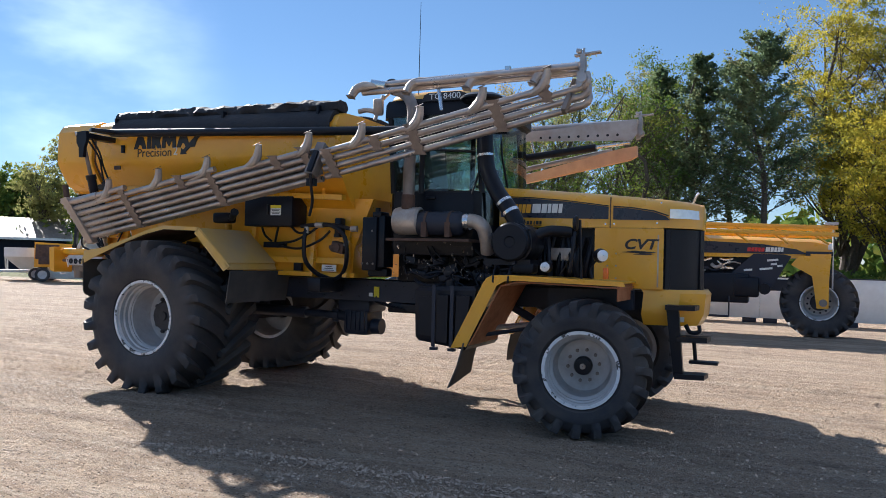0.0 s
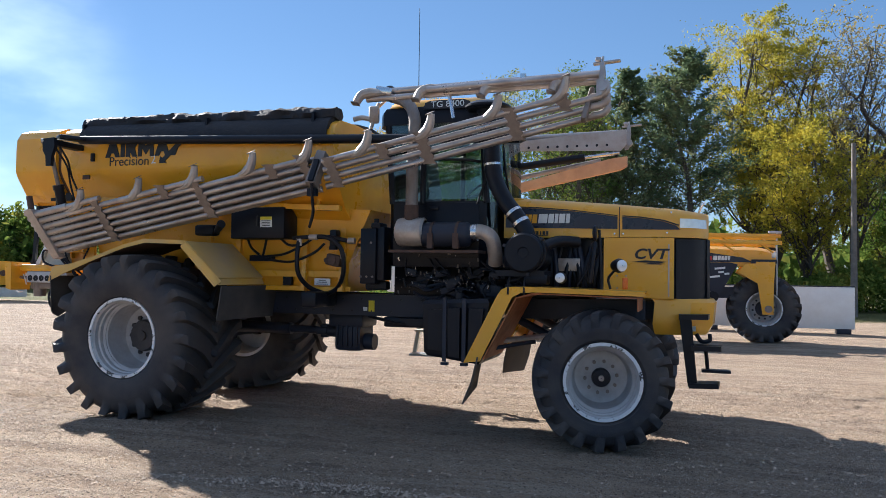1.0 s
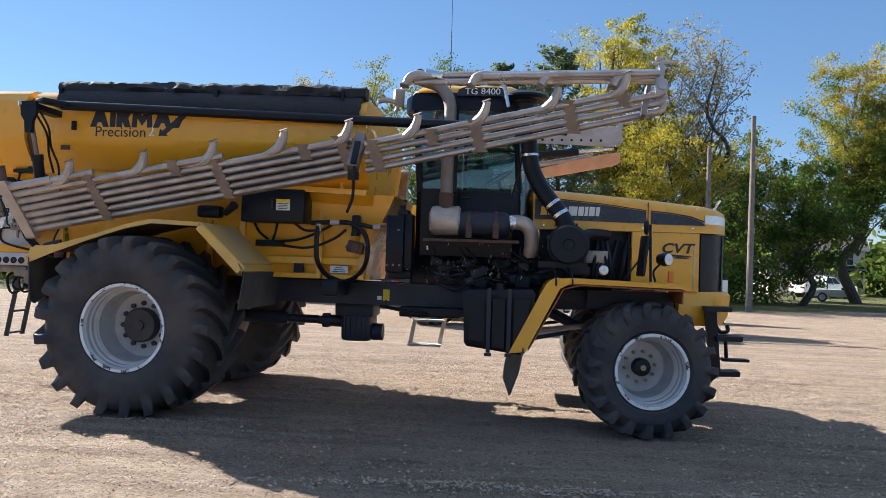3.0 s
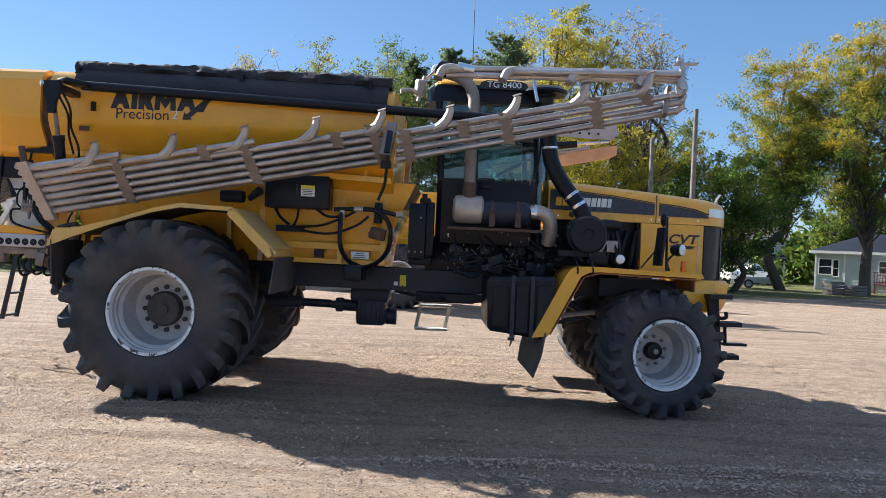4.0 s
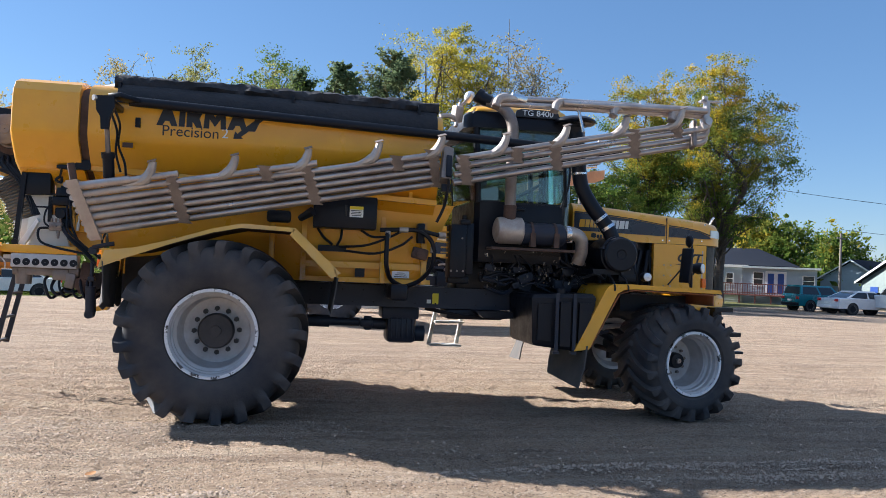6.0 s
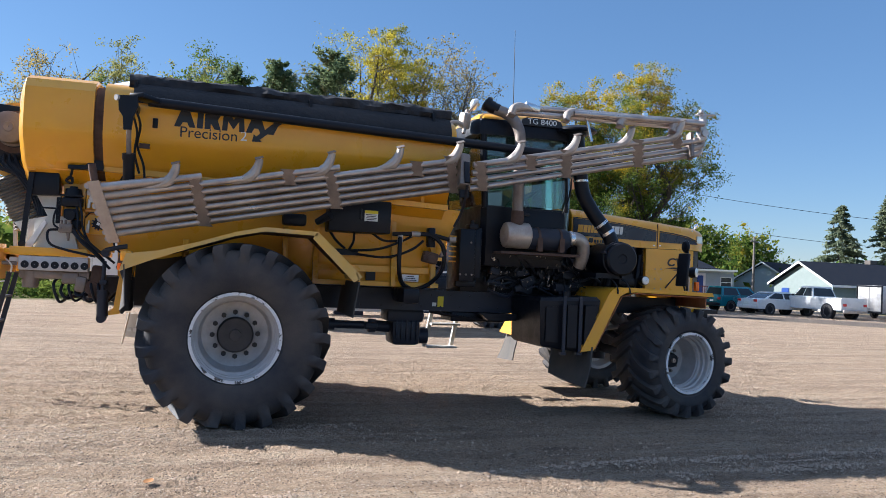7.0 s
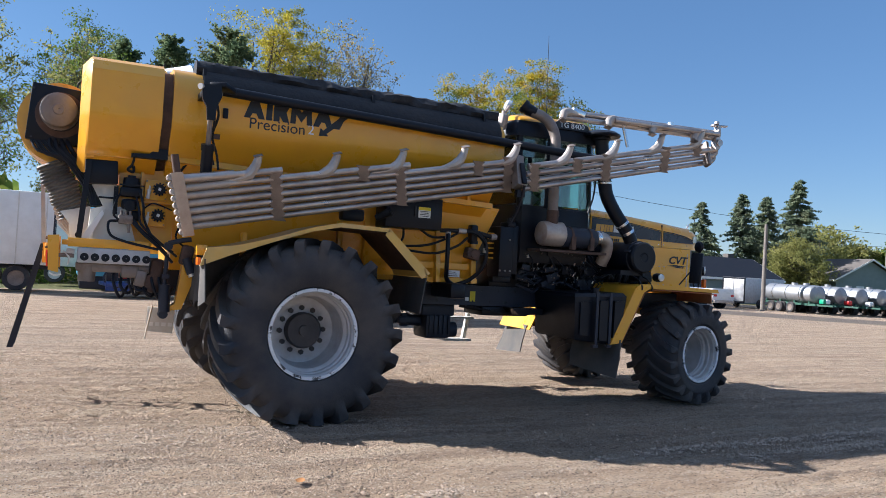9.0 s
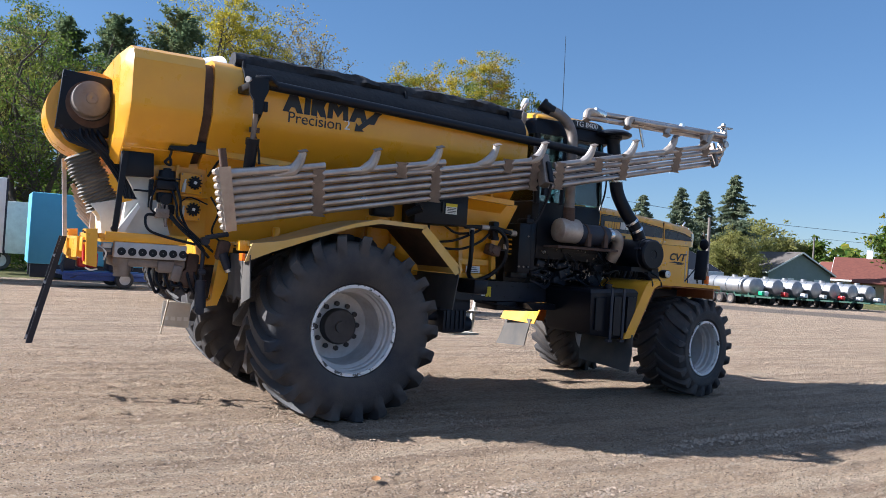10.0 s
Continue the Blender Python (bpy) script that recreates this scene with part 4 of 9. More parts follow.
    part("bin_seam", bm, RUST, bin_, "dark recessed seam")
    bm = B()
    prism(bm, [(-1.66, 2.50), (-1.33, 2.50), (-1.33, 2.60), (-1.44, 2.60), (-1.50, 2.545), (-1.66, 2.535)], "y", -1.03, -0.86)
    part("seam_lip", bm, BLACK, bin_, "dark lip under the seam")
    bm = B()
    for x in (-0.2, 0.55, 1.3, 2.05):
        prism(bm, [(x, 2.35), (x + 0.04, 2.35), (x + 0.04, 2.52), (x, 2.52)], "y", -0.94, -0.74)
    prism(bm, [(-1.33, 2.50), (2.36, 2.33), (2.36, 2.39), (-1.33, 2.56)], "y", -1.0, -0.92)
    part("bin_ledge", bm, YELLOW, bin_)
    # hopper sides below the bin
    bm = B()
    loft(bm, [[(-1.2, -0.5, 1.42), (2.30, -0.62, 1.42), (2.30, 0.62, 1.42), (-1.2, 0.5, 1.42)],
              [(-1.2, -0.62, 1.7), (2.34, -0.66, 1.75), (2.34, 0.66, 1.75), (-1.2, 0.62, 1.7)],
              [(-1.25, -0.80, 2.45), (2.62, -0.72, 2.36), (2.62, 0.72, 2.36), (-1.25, 0.80, 2.45)]])
    hop = part("hopper_body", bm, YELLOW, S, "yellow hopper body under the bin")
    bm = B()
    for x, w in ((0.90, 0.06), (1.80, 0.05), (2.28, 0.06)):
        box(bm, (x, -0.69, 1.9), (w, 0.07, 0.96), (-6, 0, 0))
    box(bm, (1.6, -0.67, 1.62), (1.4, 0.05, 0.07))
    box(bm, (1.62, -0.655, 1.45), (1.5, 0.07, 0.05))
    part("hopper_ribs", bm, YELLOW, hop)
    for c, d in (((1.22, -0.70, 1.80), (0.32, 0.05, 0.07)), ((1.55, -0.665, 1.54), (0.11, 0.04, 0.11))):
        bm = B()
        box(bm, c, d)
        part("hopper_slot", bm, BLACK, hop, "dark slot in the hopper side")
    bm = B()
    box(bm, (2.02, -0.70, 1.53), (0.20, 0.01, 0.08))
    part("hopper_label", bm, DECAL, hop, "pale maker's plate")
    bm = B()
    for k in range(3):
        box(bm, (2.02, -0.706, 1.505 + 0.022 * k), (0.15 - 0.03 * k, 0.004, 0.008))
    part("plate_print", bm, INK, hop)
    for k in range(6):
        bm = B()
        box(bm, (2.53, -0.71, 1.75 + 0.06 * k), (0.10, 0.02, 0.018))
        part("vent_slat", bm, YELLOW, hop)
    # word mark on the bin: plain slanting shapes in its colour
    x, z0, z1 = -0.66, 2.99, 3.20
    for w, kind in ((0.21, 0), (0.065, 1), (0.16, 2), (0.23, 3), (0.21, 0), (0.16, 1)):
        bm = B()
        q = 0.12
        if kind == 0:
            prism(bm, [(x, z0), (x + 0.06, z0), (x + 0.085, z0 + 0.05), (x + w - 0.085, z0 + 0.05), (x + w - 0.06, z0), (x + w, z0), (x + w * 0.64, z1), (x + w * 0.36, z1)], "y", -1.219, -1.19)
        elif kind == 1:
            prism(bm, [(x, z0), (x + w * (0.9 if w < 0.1 else 0.4), z0), (x + w, z1), (x + w * (0.1 if w < 0.1 else 0.6), z1)], "y", -1.219, -1.19)
        elif kind == 2:
            prism(bm, [(x, z0), (x + 0.06, z0), (x + 0.06, z0 + 0.06), (x + w - 0.06, z0), (x + w, z0), (x + w * 0.8, z0 + 0.1), (x + w, z1 - 0.05), (x + w * 0.8, z1), (x, z1)], "y", -1.219, -1.19)
        else:
            prism(bm, [(x, z0), (x + 0.055, z0), (x + 0.06, z0 + 0.10), (x + w / 2, z0 + 0.02), (x + w - 0.06, z0 + 0.10), (x + w - 0.055, z0), (x + w, z0), (x + w - 0.015, z1), (x + w - 0.06, z1), (x + w / 2, z0 + 0.12), (x + 0.06, z1), (x + 0.015, z1)], "y", -1.219, -1.19)
        part("word_mark_block", bm, INK, bin_, "black word mark block")
        x += w + 0.012
    bm = B()
    prism(bm, [(0.12, 2.90), (0.22, 2.905), (0.20, 2.925), (0.46, 3.15), (0.39, 3.16), (0.16, 2.955), (0.135, 2.98)], "y", -1.222, -1.18)
    part("word_mark_arrow", bm, INK, bin_, "black arrow of the word mark")
    words("Precision", 0.158, INK, bin_, pose(-0.315, -1.213, 2.935, 90, 0, 0), "bin_lettering", "black lettering")
    words("2", 0.145, DECAL, bin_, pose(0.035, -1.213, 2.945, 90, 0, 0), "bin_numeral", "white numeral")
    # tarp roll, rails and the long black tube
    bm = B()
    rings = []
    for i in range(131):
        x = -1.12 + 3.45 * i / 130
        zc = 3.45 - 0.035 * (i / 130) + 0.018 * noise.noise(Vector((x * 3, 0, 2)))
        ring = []
        for j in range(12):
            a = 2 * math.pi * j / 12
            r = 0.085 * (1 + 0.38 * noise.noise(Vector((x * 4, math.cos(a) * 1.5, math.sin(a) * 1.5))) + 0.22 * noise.noise(Vector((x * 13, math.cos(a) * 3, math.sin(a) * 3 + 5))))
            ring.append(bm.verts.new((x, -0.98 + 1.5 * r * math.cos(a), zc + r * math.sin(a))))
        rings.append(ring)
    skin(bm, rings)
    loft(bm, [[(x, -1.02, 3.43 + d), (x, -1.12, 3.405 + d), (x, -1.19, 3.335 + d), (x, -1.232, 3.25 + d), (x, -1.236, 3.195 + 1.5 * d), (x, -1.222, 3.195 + 1.5 * d), (x, -1.215, 3.25 + d), (x, -1.02, 3.36 + d)]
              for x, d in ((-1.06, 0.0), (0.2, -0.012), (1.4, -0.034), (2.30, -0.05))])
    part("rolled_tarp", bm, TARP, S, "rolled black tarpaulin on the bin edge")
    bm = B()
    tube(bm, [(-1.12, -1.06, 3.37), (0.6, -1.06, 3.35), (2.3, -1.06, 3.32)], 0.033)
    tube(bm, [(-1.0, -1.14, 3.31), (0.6, -1.14, 3.29), (2.3, -1.14, 3.26)], 0.028)
    for x in (-1.05, 0.72, 2.1):
        box(bm, (x, -1.1, 3.36), (0.03, 0.14, 0.12))
    part("tarp_rail", bm, BLACK, S, "black tarp rails")
    bm = B()
    rod(bm, (-0.90, -1.36, 3.19), (4.45, -1.22, 3.02), 0.05, n=16)
    part("black_rail_tube", bm, BLACK, S, "long black tube along the bin")
    bm = B()
    rings = []
    for i in range(15):
        a = math.pi * i / 14
        rings.append([bm.verts.new((xx, 0.75 * -math.cos(a), 3.38 + hh * math.sin(a))) for xx, hh in ((-1.36, 0.17), (-1.10, 0.27), (-1.10, 0.25), (-1.36, 0.15))])
    skin(bm, rings)
    part("tarp_bow", bm, WHITE, bin_, "white curved tarp end")
    bm = B()
    loft(bm, [[(-1.02, y, 3.40 + 0.13 * math.cos(y * 1.9)) for y in (-0.85, -0.4, 0, 0.4, 0.85)] + [(-1.02, 0.85, 3.36), (-1.02, -0.85, 3.36)],
              [(2.3, y, 3.34 + 0.10 * math.cos(y * 1.9)) for y in (-0.85, -0.4, 0, 0.4, 0.85)] + [(2.3, 0.85, 3.30), (2.3, -0.85, 3.30)]])
    part("tarp", bm, TARP, S, "black tarpaulin over the bin")
    # boom lift: bracket, rod and ram
    bm = B()
    prism(bm, [(-1.14, 3.16), (-0.97, 3.17), (-0.96, 3.06), (-1.0, 2.96), (-1.01, 2.84), (-1.08, 2.84), (-1.09, 2.96), (-1.13, 3.02)], "y", -1.70, -1.655)
    box(bm, (-1.05, -1.44, 3.12), (0.12, 0.50, 0.07), bevel=0.012)
    box(bm, (-0.92, -1.50, 3.19), (0.16, 0.28, 0.05), (0, 0, -30), 0.012)
    br = part("boom_bracket", bm, BLACK, S, "black lift bracket")
    bm = B()
    rod(bm, (-1.16, -1.70, 3.135), (-1.12, -1.66, 3.14), 0.028)
    part("pin", bm, STEEL_PALE, br)
    bm = B()
    box(bm, (-0.84, -1.225, 3.0), (0.05, 0.03, 0.10), bevel=0.006)
    part("bracket_block", bm, BLACK, br)
    bm = B()
    rod(bm, (-1.045, -1.66, 3.0), (-1.035, -1.54, 2.60), 0.024)
    part("ram_rod", bm, STEEL_DULL, br, "dull ram rod")
    bm = B()
    rod(bm, (-1.035, -1.54, 2.60), (-1.03, -1.46, 2.30), 0.055)
    rod(bm, (-1.036, -1.55, 2.63), (-1.034, -1.535, 2.575), 0.064)
    part("lift_ram", bm, BLACK, br, "black hydraulic ram")
    for k, pts in enumerate(([(-1.0, -1.58, 3.08), (-0.95, -1.50, 2.92), (-0.98, -1.40, 2.74), (-0.92, -1.36, 2.56), (-0.90, -1.36, 2.42)], [(-1.03, -1.60, 3.05), (-0.98, -1.48, 2.86), (-1.0, -1.40, 2.66), (-0.95, -1.38, 2.46)])):
        bm = B()
        tube(bm, pts, 0.012)
        part("ram_hose", bm, BLACK, br)
    bm = B()
    box(bm, (-0.93, -1.222, 2.76), (0.10, 0.02, 0.05))
    part("bracket_plate", bm, RUST, br)
    # black box with its label
    bm = B()
    box(bm, (1.34, -0.87, 2.20), (0.70, 0.32, 0.36), bevel=0.015)
    ebox = part("control_box", bm, BLACK, S, "black steel control box")
    bm = B()
    box(bm, (1.46, -1.034, 2.21), (0.15, 0.006, 0.12))
    part("box_label", bm, DECAL, ebox, "white label with yellow head")
    bm = B()
    box(bm, (1.46, -1.038, 2.252), (0.15, 0.004, 0.035))
    part("label_head", bm, DECAL_Y, ebox)
    bm = B()
    for k in range(4):
        box(bm, (1.46, -1.039, 2.222 - 0.018 * k), (0.12 - 0.02 * (k % 2), 0.003, 0.007))
    box(bm, (1.345, -1.04, 2.22), (0.022, 0.02, 0.12), bevel=0.004)
    part("label_print", bm, INK, ebox)
    bm = B()
    box(bm, (0.62, -0.95, 2.12), (0.26, 0.16, 0.13), bevel=0.03)
    rod(bm, (0.85, -1.1, 2.10), (0.98, -1.2, 2.18), 0.035, 0.05)
    part("work_lamp", bm, BLACK, S, "black work lamp under the boom")
    # hoses on the hopper side
    hoses = [
        [(1.05, -0.75, 2.02), (1.12, -0.78, 1.92), (1.22, -0.77, 1.84)],
        [(1.32, -0.78, 2.02), (1.31, -0.80, 1.92), (1.27, -0.77, 1.83)],
        [(1.52, -0.80, 2.03), (1.66, -0.84, 1.95), (1.86, -0.86, 1.96)],
        [(1.36, -0.75, 1.78), (1.7, -0.85, 1.76), (1.98, -0.86, 1.86), (2.12, -0.86, 1.97)],
        [(1.30, -0.75, 1.82), (1.6, -0.84, 1.85), (1.85, -0.88, 1.95), (1.98, -0.9, 2.02)],
    ]
    for h in hoses:
        bm = B()
        tube(bm, h, 0.015)
        part("hydraulic_hose", bm, BLACK, hop, "black hydraulic hose")
    bm = B()
    tube(bm, [(1.83, -0.92, 2.02), (1.82, -0.95, 1.85), (1.83, -0.93, 1.62), (1.90, -0.80, 1.47), (2.03, -0.70, 1.40)], 0.027)
    part("thick_hose", bm, BLACK, hop, "thick black hose")
    bm = B()
    tube(bm, [(2.02, -0.90, 2.05), (2.2, -0.92, 2.03), (2.35, -0.9, 1.9), (2.36, -0.86, 1.65), (2.24, -0.75, 1.47), (2.05, -0.66, 1.38)], 0.026)
    part("thick_hose", bm, BLACK, hop)
    bm = B()
    tube(bm, [(1.74, -0.90, 2.03), (1.95, -0.92, 2.04), (2.2, -0.90, 2.04), (2.42, -0.88, 2.0)], 0.026)
    part("thick_hose", bm, BLACK, hop)
    bm = B()
    for p, q, r in (((1.83, -0.92, 2.02), (1.83, -0.92, 1.94), 0.031), ((1.96, -0.92, 2.04), (2.06, -0.92, 2.04), 0.032), ((2.42, -0.88, 2.0), (2.5, -0.87, 2.0), 0.036),
                    ((2.36, -0.88, 1.86), (2.36, -0.88, 1.80), 0.03)):
        bm = B()
        rod(bm, p, q, r)
        part("hose_fitting", bm, ALU, hop, "dull metal hose fitting")
    bm = B()
    box(bm, (2.22, -0.80, 1.78), (0.18, 0.12, 0.13), (0, 12, 0), 0.02)
    rod(bm, (2.22, -0.88, 1.78), (2.22, -0.82, 1.78), 0.05)
    rod(bm, (2.15, -0.88, 1.78), (2.15, -0.82, 1.78), 0.028)
    part("valve_block", bm, RUST, hop, "rusty dark valve block")
    bm = B()
    box(bm, (2.22, -0.80, 2.02), (0.09, 0.12, 0.22), bevel=0.02)
    rod(bm, (2.22, -0.84, 1.90), (2.22, -0.84, 1.94), 0.05)
    part("filter", bm, BLACK, hop, "black filter housing")
    bm = B()
    box(bm, (1.98, -0.70, 1.33), (0.2, 0.55, 0.18), bevel=0.03)
    part("frame_block", bm, BLACK, hop)
    # tall black cooler behind the cab
    bm = B()
    box(bm, (2.66, -0.72, 1.83), (0.19, 0.3, 0.62), bevel=0.015)
    box(bm, (2.80, -0.72, 1.86), (0.09, 0.24, 0.60), bevel=0.012)
    box(bm, (2.74, -0.74, 2.17), (0.12, 0.22, 0.07), bevel=0.02)
    rod(bm, (2.73, -0.80, 2.2), (2.73, -0.80, 2.25), 0.03)
    box(bm, (2.70, -0.66, 1.50), (0.26, 0.14, 0.10), bevel=0.02)
    cool = part("oil_cooler", bm, BLACK, S, "tall black cooler housings")
    for x, z in ((2.60, 1.60), (2.67, 1.60), (2.74, 1.60), (2.72, 1.98)):
        bm = B()
        rod(bm, (x - 0.02, -0.86, z), (x - 0.02, -0.882, z), 0.012, n=8)
        part("cooler_fitting", bm, STEEL_DULL, cool)
    build_cab(S)
    build_engine(S, rg)
    build_front(S)
    build_tail(S, rg)
    build_boom(S, -1, False)
    build_boom(S, 1, True)
    return S


def build_cab(S):
    # lower shell
    bm = B()
    plan = [(2.86, -0.70), (2.92, -0.76), (3.92, -0.78), (4.06, -0.60), (4.12, 0), (4.06, 0.60), (3.92, 0.78), (2.92, 0.76), (2.86, 0.70)]
    loft(bm, [[(x, y * 0.97, 1.72) for x, y in plan], [(x, y, 1.80) for x, y in plan], [(x, y, 2.44) for x, y in plan]])
    cab = part("cab", bm, BLACK, S, "black operator cab with tinted glass")
    # roof
    bm = B()
    rp = [(2.72, -0.62), (2.80, -0.76), (3.2, -0.80), (3.98, -0.78), (4.14, -0.5), (4.18, 0), (4.14, 0.5), (3.98, 0.78), (3.2, 0.80), (2.80, 0.76), (2.72, 0.62)]
    loft(bm, [[(3.40 + (x - 3.40) * 0.94, y * 0.96, 3.49) for x, y in rp], [(3.38 + (x - 3.38) * 0.90, y * 0.93, 3.545) for x, y in rp], [(3.35 + (x - 3.35) * 0.80, y * 0.84, 3.595) for x, y in rp], [(3.3 + (x - 3.3) * 0.5, y * 0.6, 3.625) for x, y in rp]])
    roof = part("cab_roof", bm, YELLOW, cab, "yellow cab roof")
    bm = B()
    loft(bm, [[(3.5 + (x - 3.5) * 1.02, y * 1.02, 3.30) for x, y in rp], [(3.5 + (x - 3.5) * 1.015, y * 1.015, 3.45) for x, y in rp], [(3.5 + (x - 3.5) * 0.98, y * 0.99, 3.495) for x, y in rp]])
    part("roof_skirt", bm, BLACK, cab, "black roof skirt")
    bm = B()
    sign = [(3.28, 3.45), (3.30, 3.52), (3.36, 3.545), (3.74, 3.545), (3.81, 3.52), (3.84, 3.45)]
    prism(bm, sign, "y", -0.835, -0.79)
    part("model_plate", bm, INK, cab, "black plate on the cab roof")
    words("TG 8400", 0.095, DECAL, cab, pose(3.56, -0.838, 3.497, 90, 0, 0), "plate_lettering", "white lettering", widen=1.12)
    # pillars
    for s in (-1, 1):
        for (x0, y0), (x1, y1), r in (((2.90, 0.73), (2.84, 0.74), 0.04), ((3.27, 0.765), (3.27, 0.775), 0.035), ((3.98, 0.70), (3.92, 0.72), 0.035)):
            bm = B()
            rod(bm, (x0, s * y0, 2.42), (x1, s * y1, 3.34), r, n=10)
            part("pillar", bm, BLACK, cab)
    # panes
    panes = [
        ("side_pane", [(2.93, -0.755, 2.45), (3.24, -0.775, 2.45), (3.24, -0.785, 3.31), (2.88, -0.765, 3.31)]),
        ("door_pane", [(3.31, -0.785, 2.46), (3.94, -0.765, 2.46), (3.90, -0.77, 3.31), (3.31, -0.79, 3.31)]),
        ("side_pane", [(2.93, 0.755, 2.45), (3.24, 0.775, 2.45), (3.24, 0.785, 3.31), (2.88, 0.765, 3.31)]),
        ("door_pane", [(3.31, 0.785, 2.46), (3.94, 0.765, 2.46), (3.90, 0.77, 3.31), (3.31, 0.79, 3.31)]),
        ("rear_pane", [(2.87, -0.68, 2.46), (2.87, 0.68, 2.46), (2.81, 0.68, 3.31), (2.81, -0.68, 3.31)]),
    ]
    for name, c in panes:
        bm = B()
        n = Vector((0.008, 0, 0)) if name == "rear_pane" else Vector((0, 0.006, 0))
        loft(bm, [c, [tuple(Vector(p) + n) for p in c]])
        o = part(name, bm, GLASS, cab)
        o.visible_shadow = False
    bm = B()
    rows = []
    for z, k in ((2.06, 1.12), (2.45, 1.13), (2.9, 1.09), (3.31, 0.98)):
        rows.append([bm.verts.new((3.97 + (0.24 * k - 0.09) * math.cos(a) ** 0.8 if abs(a) < 1.57 else 3.97, 0.70 * math.sin(a), z)) for a in [math.radians(-88 + 176 * j / 14) for j in range(15)]])
    skin(bm, rows, closed=False)
    o = part("windscreen", bm, GLASS, cab, "curved tinted windscreen")
    o.visible_shadow = False
    # door seam, handle, wiper, inner things
    bm = B()
    box(bm, (3.62, -0.786, 2.12), (0.60, 0.012, 0.60), bevel=0.004)
    part("door_panel", bm, BLACK, cab, "dark door panel")
    bm = B()
    box(bm, (3.40, -0.80, 2.36), (0.12, 0.03, 0.035), bevel=0.008)
    part("door_handle", bm, BLACK, cab)
    bm = B()
    tube(bm, [(3.90, -0.80, 2.40), (3.98, -0.80, 2.65), (4.0, -0.79, 2.9), (3.96, -0.80, 3.1)], 0.012)
    tube(bm, [(4.14, -0.3, 2.5), (4.12, -0.45, 2.85), (4.09, -0.42, 3.1)], 0.012)
    tube(bm, [(3.30, -0.80, 2.98), (3.45, -0.86, 2.90), (3.80, -0.87, 2.87), (3.93, -0.80, 2.86)], 0.016)
    part("grab_rail", bm, BLACK, cab, "black grab rail")
    bm = B()
    box(bm, (3.25, 0.05, 2.42), (0.46, 0.5, 0.14), bevel=0.05)
    box(bm, (3.06, 0.05, 2.78), (0.14, 0.48, 0.66), (0, -8, 0), 0.05)
    box(bm, (3.02, 0.05, 3.14), (0.10, 0.26, 0.16), (0, -8, 0), 0.04)
    part("seat", bm, SEAT, cab, "grey operator seat")
    bm = B()
    lathe(bm, [(0.19, -0.015), (0.205, 0), (0.19, 0.015), (0.175, 0)], 22, "z")
    bmesh.ops.transform(bm, matrix=pose(3.72, 0.05, 2.66, 0, -30, 0), verts=bm.verts[:])
    rod(bm, (3.74, 0.05, 2.62), (3.85, 0.05, 2.3), 0.03)
    part("steering_wheel", bm, BLACK, cab)
    bm = B()
    prism(bm, [(2.9, 2.45), (3.2, 2.45), (3.3, 2.56), (3.1, 2.66), (2.9, 2.6)], "y", -0.55, -0.35)
    part("console", bm, SEAT, cab, "grey side console")
    # lamps and horns on the roof, antenna
    bm = B()
    rod(bm, (2.60, -0.70, 3.30), (2.66, -0.62, 3.60), 0.022)
    rod(bm, (2.66, -0.62, 3.56), (2.80, -0.55, 3.72), 0.016)
    box(bm, (2.62, -0.66, 3.46), (0.12, 0.12, 0.20), (10, 0, 20), 0.03)
    tube(bm, [(2.40, -0.75, 3.40), (2.5, -0.72, 3.42), (2.6, -0.68, 3.40)], 0.03)
    mast = part("lamp_mast", bm, ALU, cab, "bright lamp bracket")
    bm = B()
    lathe(bm, [(0.004, -0.05), (0.05, -0.045), (0.075, -0.01), (0.075, 0.02), (0.06, 0.03), (0.004, 0.032)], 20, "x")
    bmesh.ops.transform(bm, matrix=pose(2.79, -0.50, 3.71, 0, 25, -30), verts=bm.verts[:])
    part("round_lamp", bm, LAMP, mast, "round white lamp")
    bm = B()
    rod(bm, (3.20, -0.77, 3.55), (3.19, -0.75, 4.62), 0.0055, 0.003, n=6)
    part("antenna", bm, BLACK, cab, "thin black whip antenna")


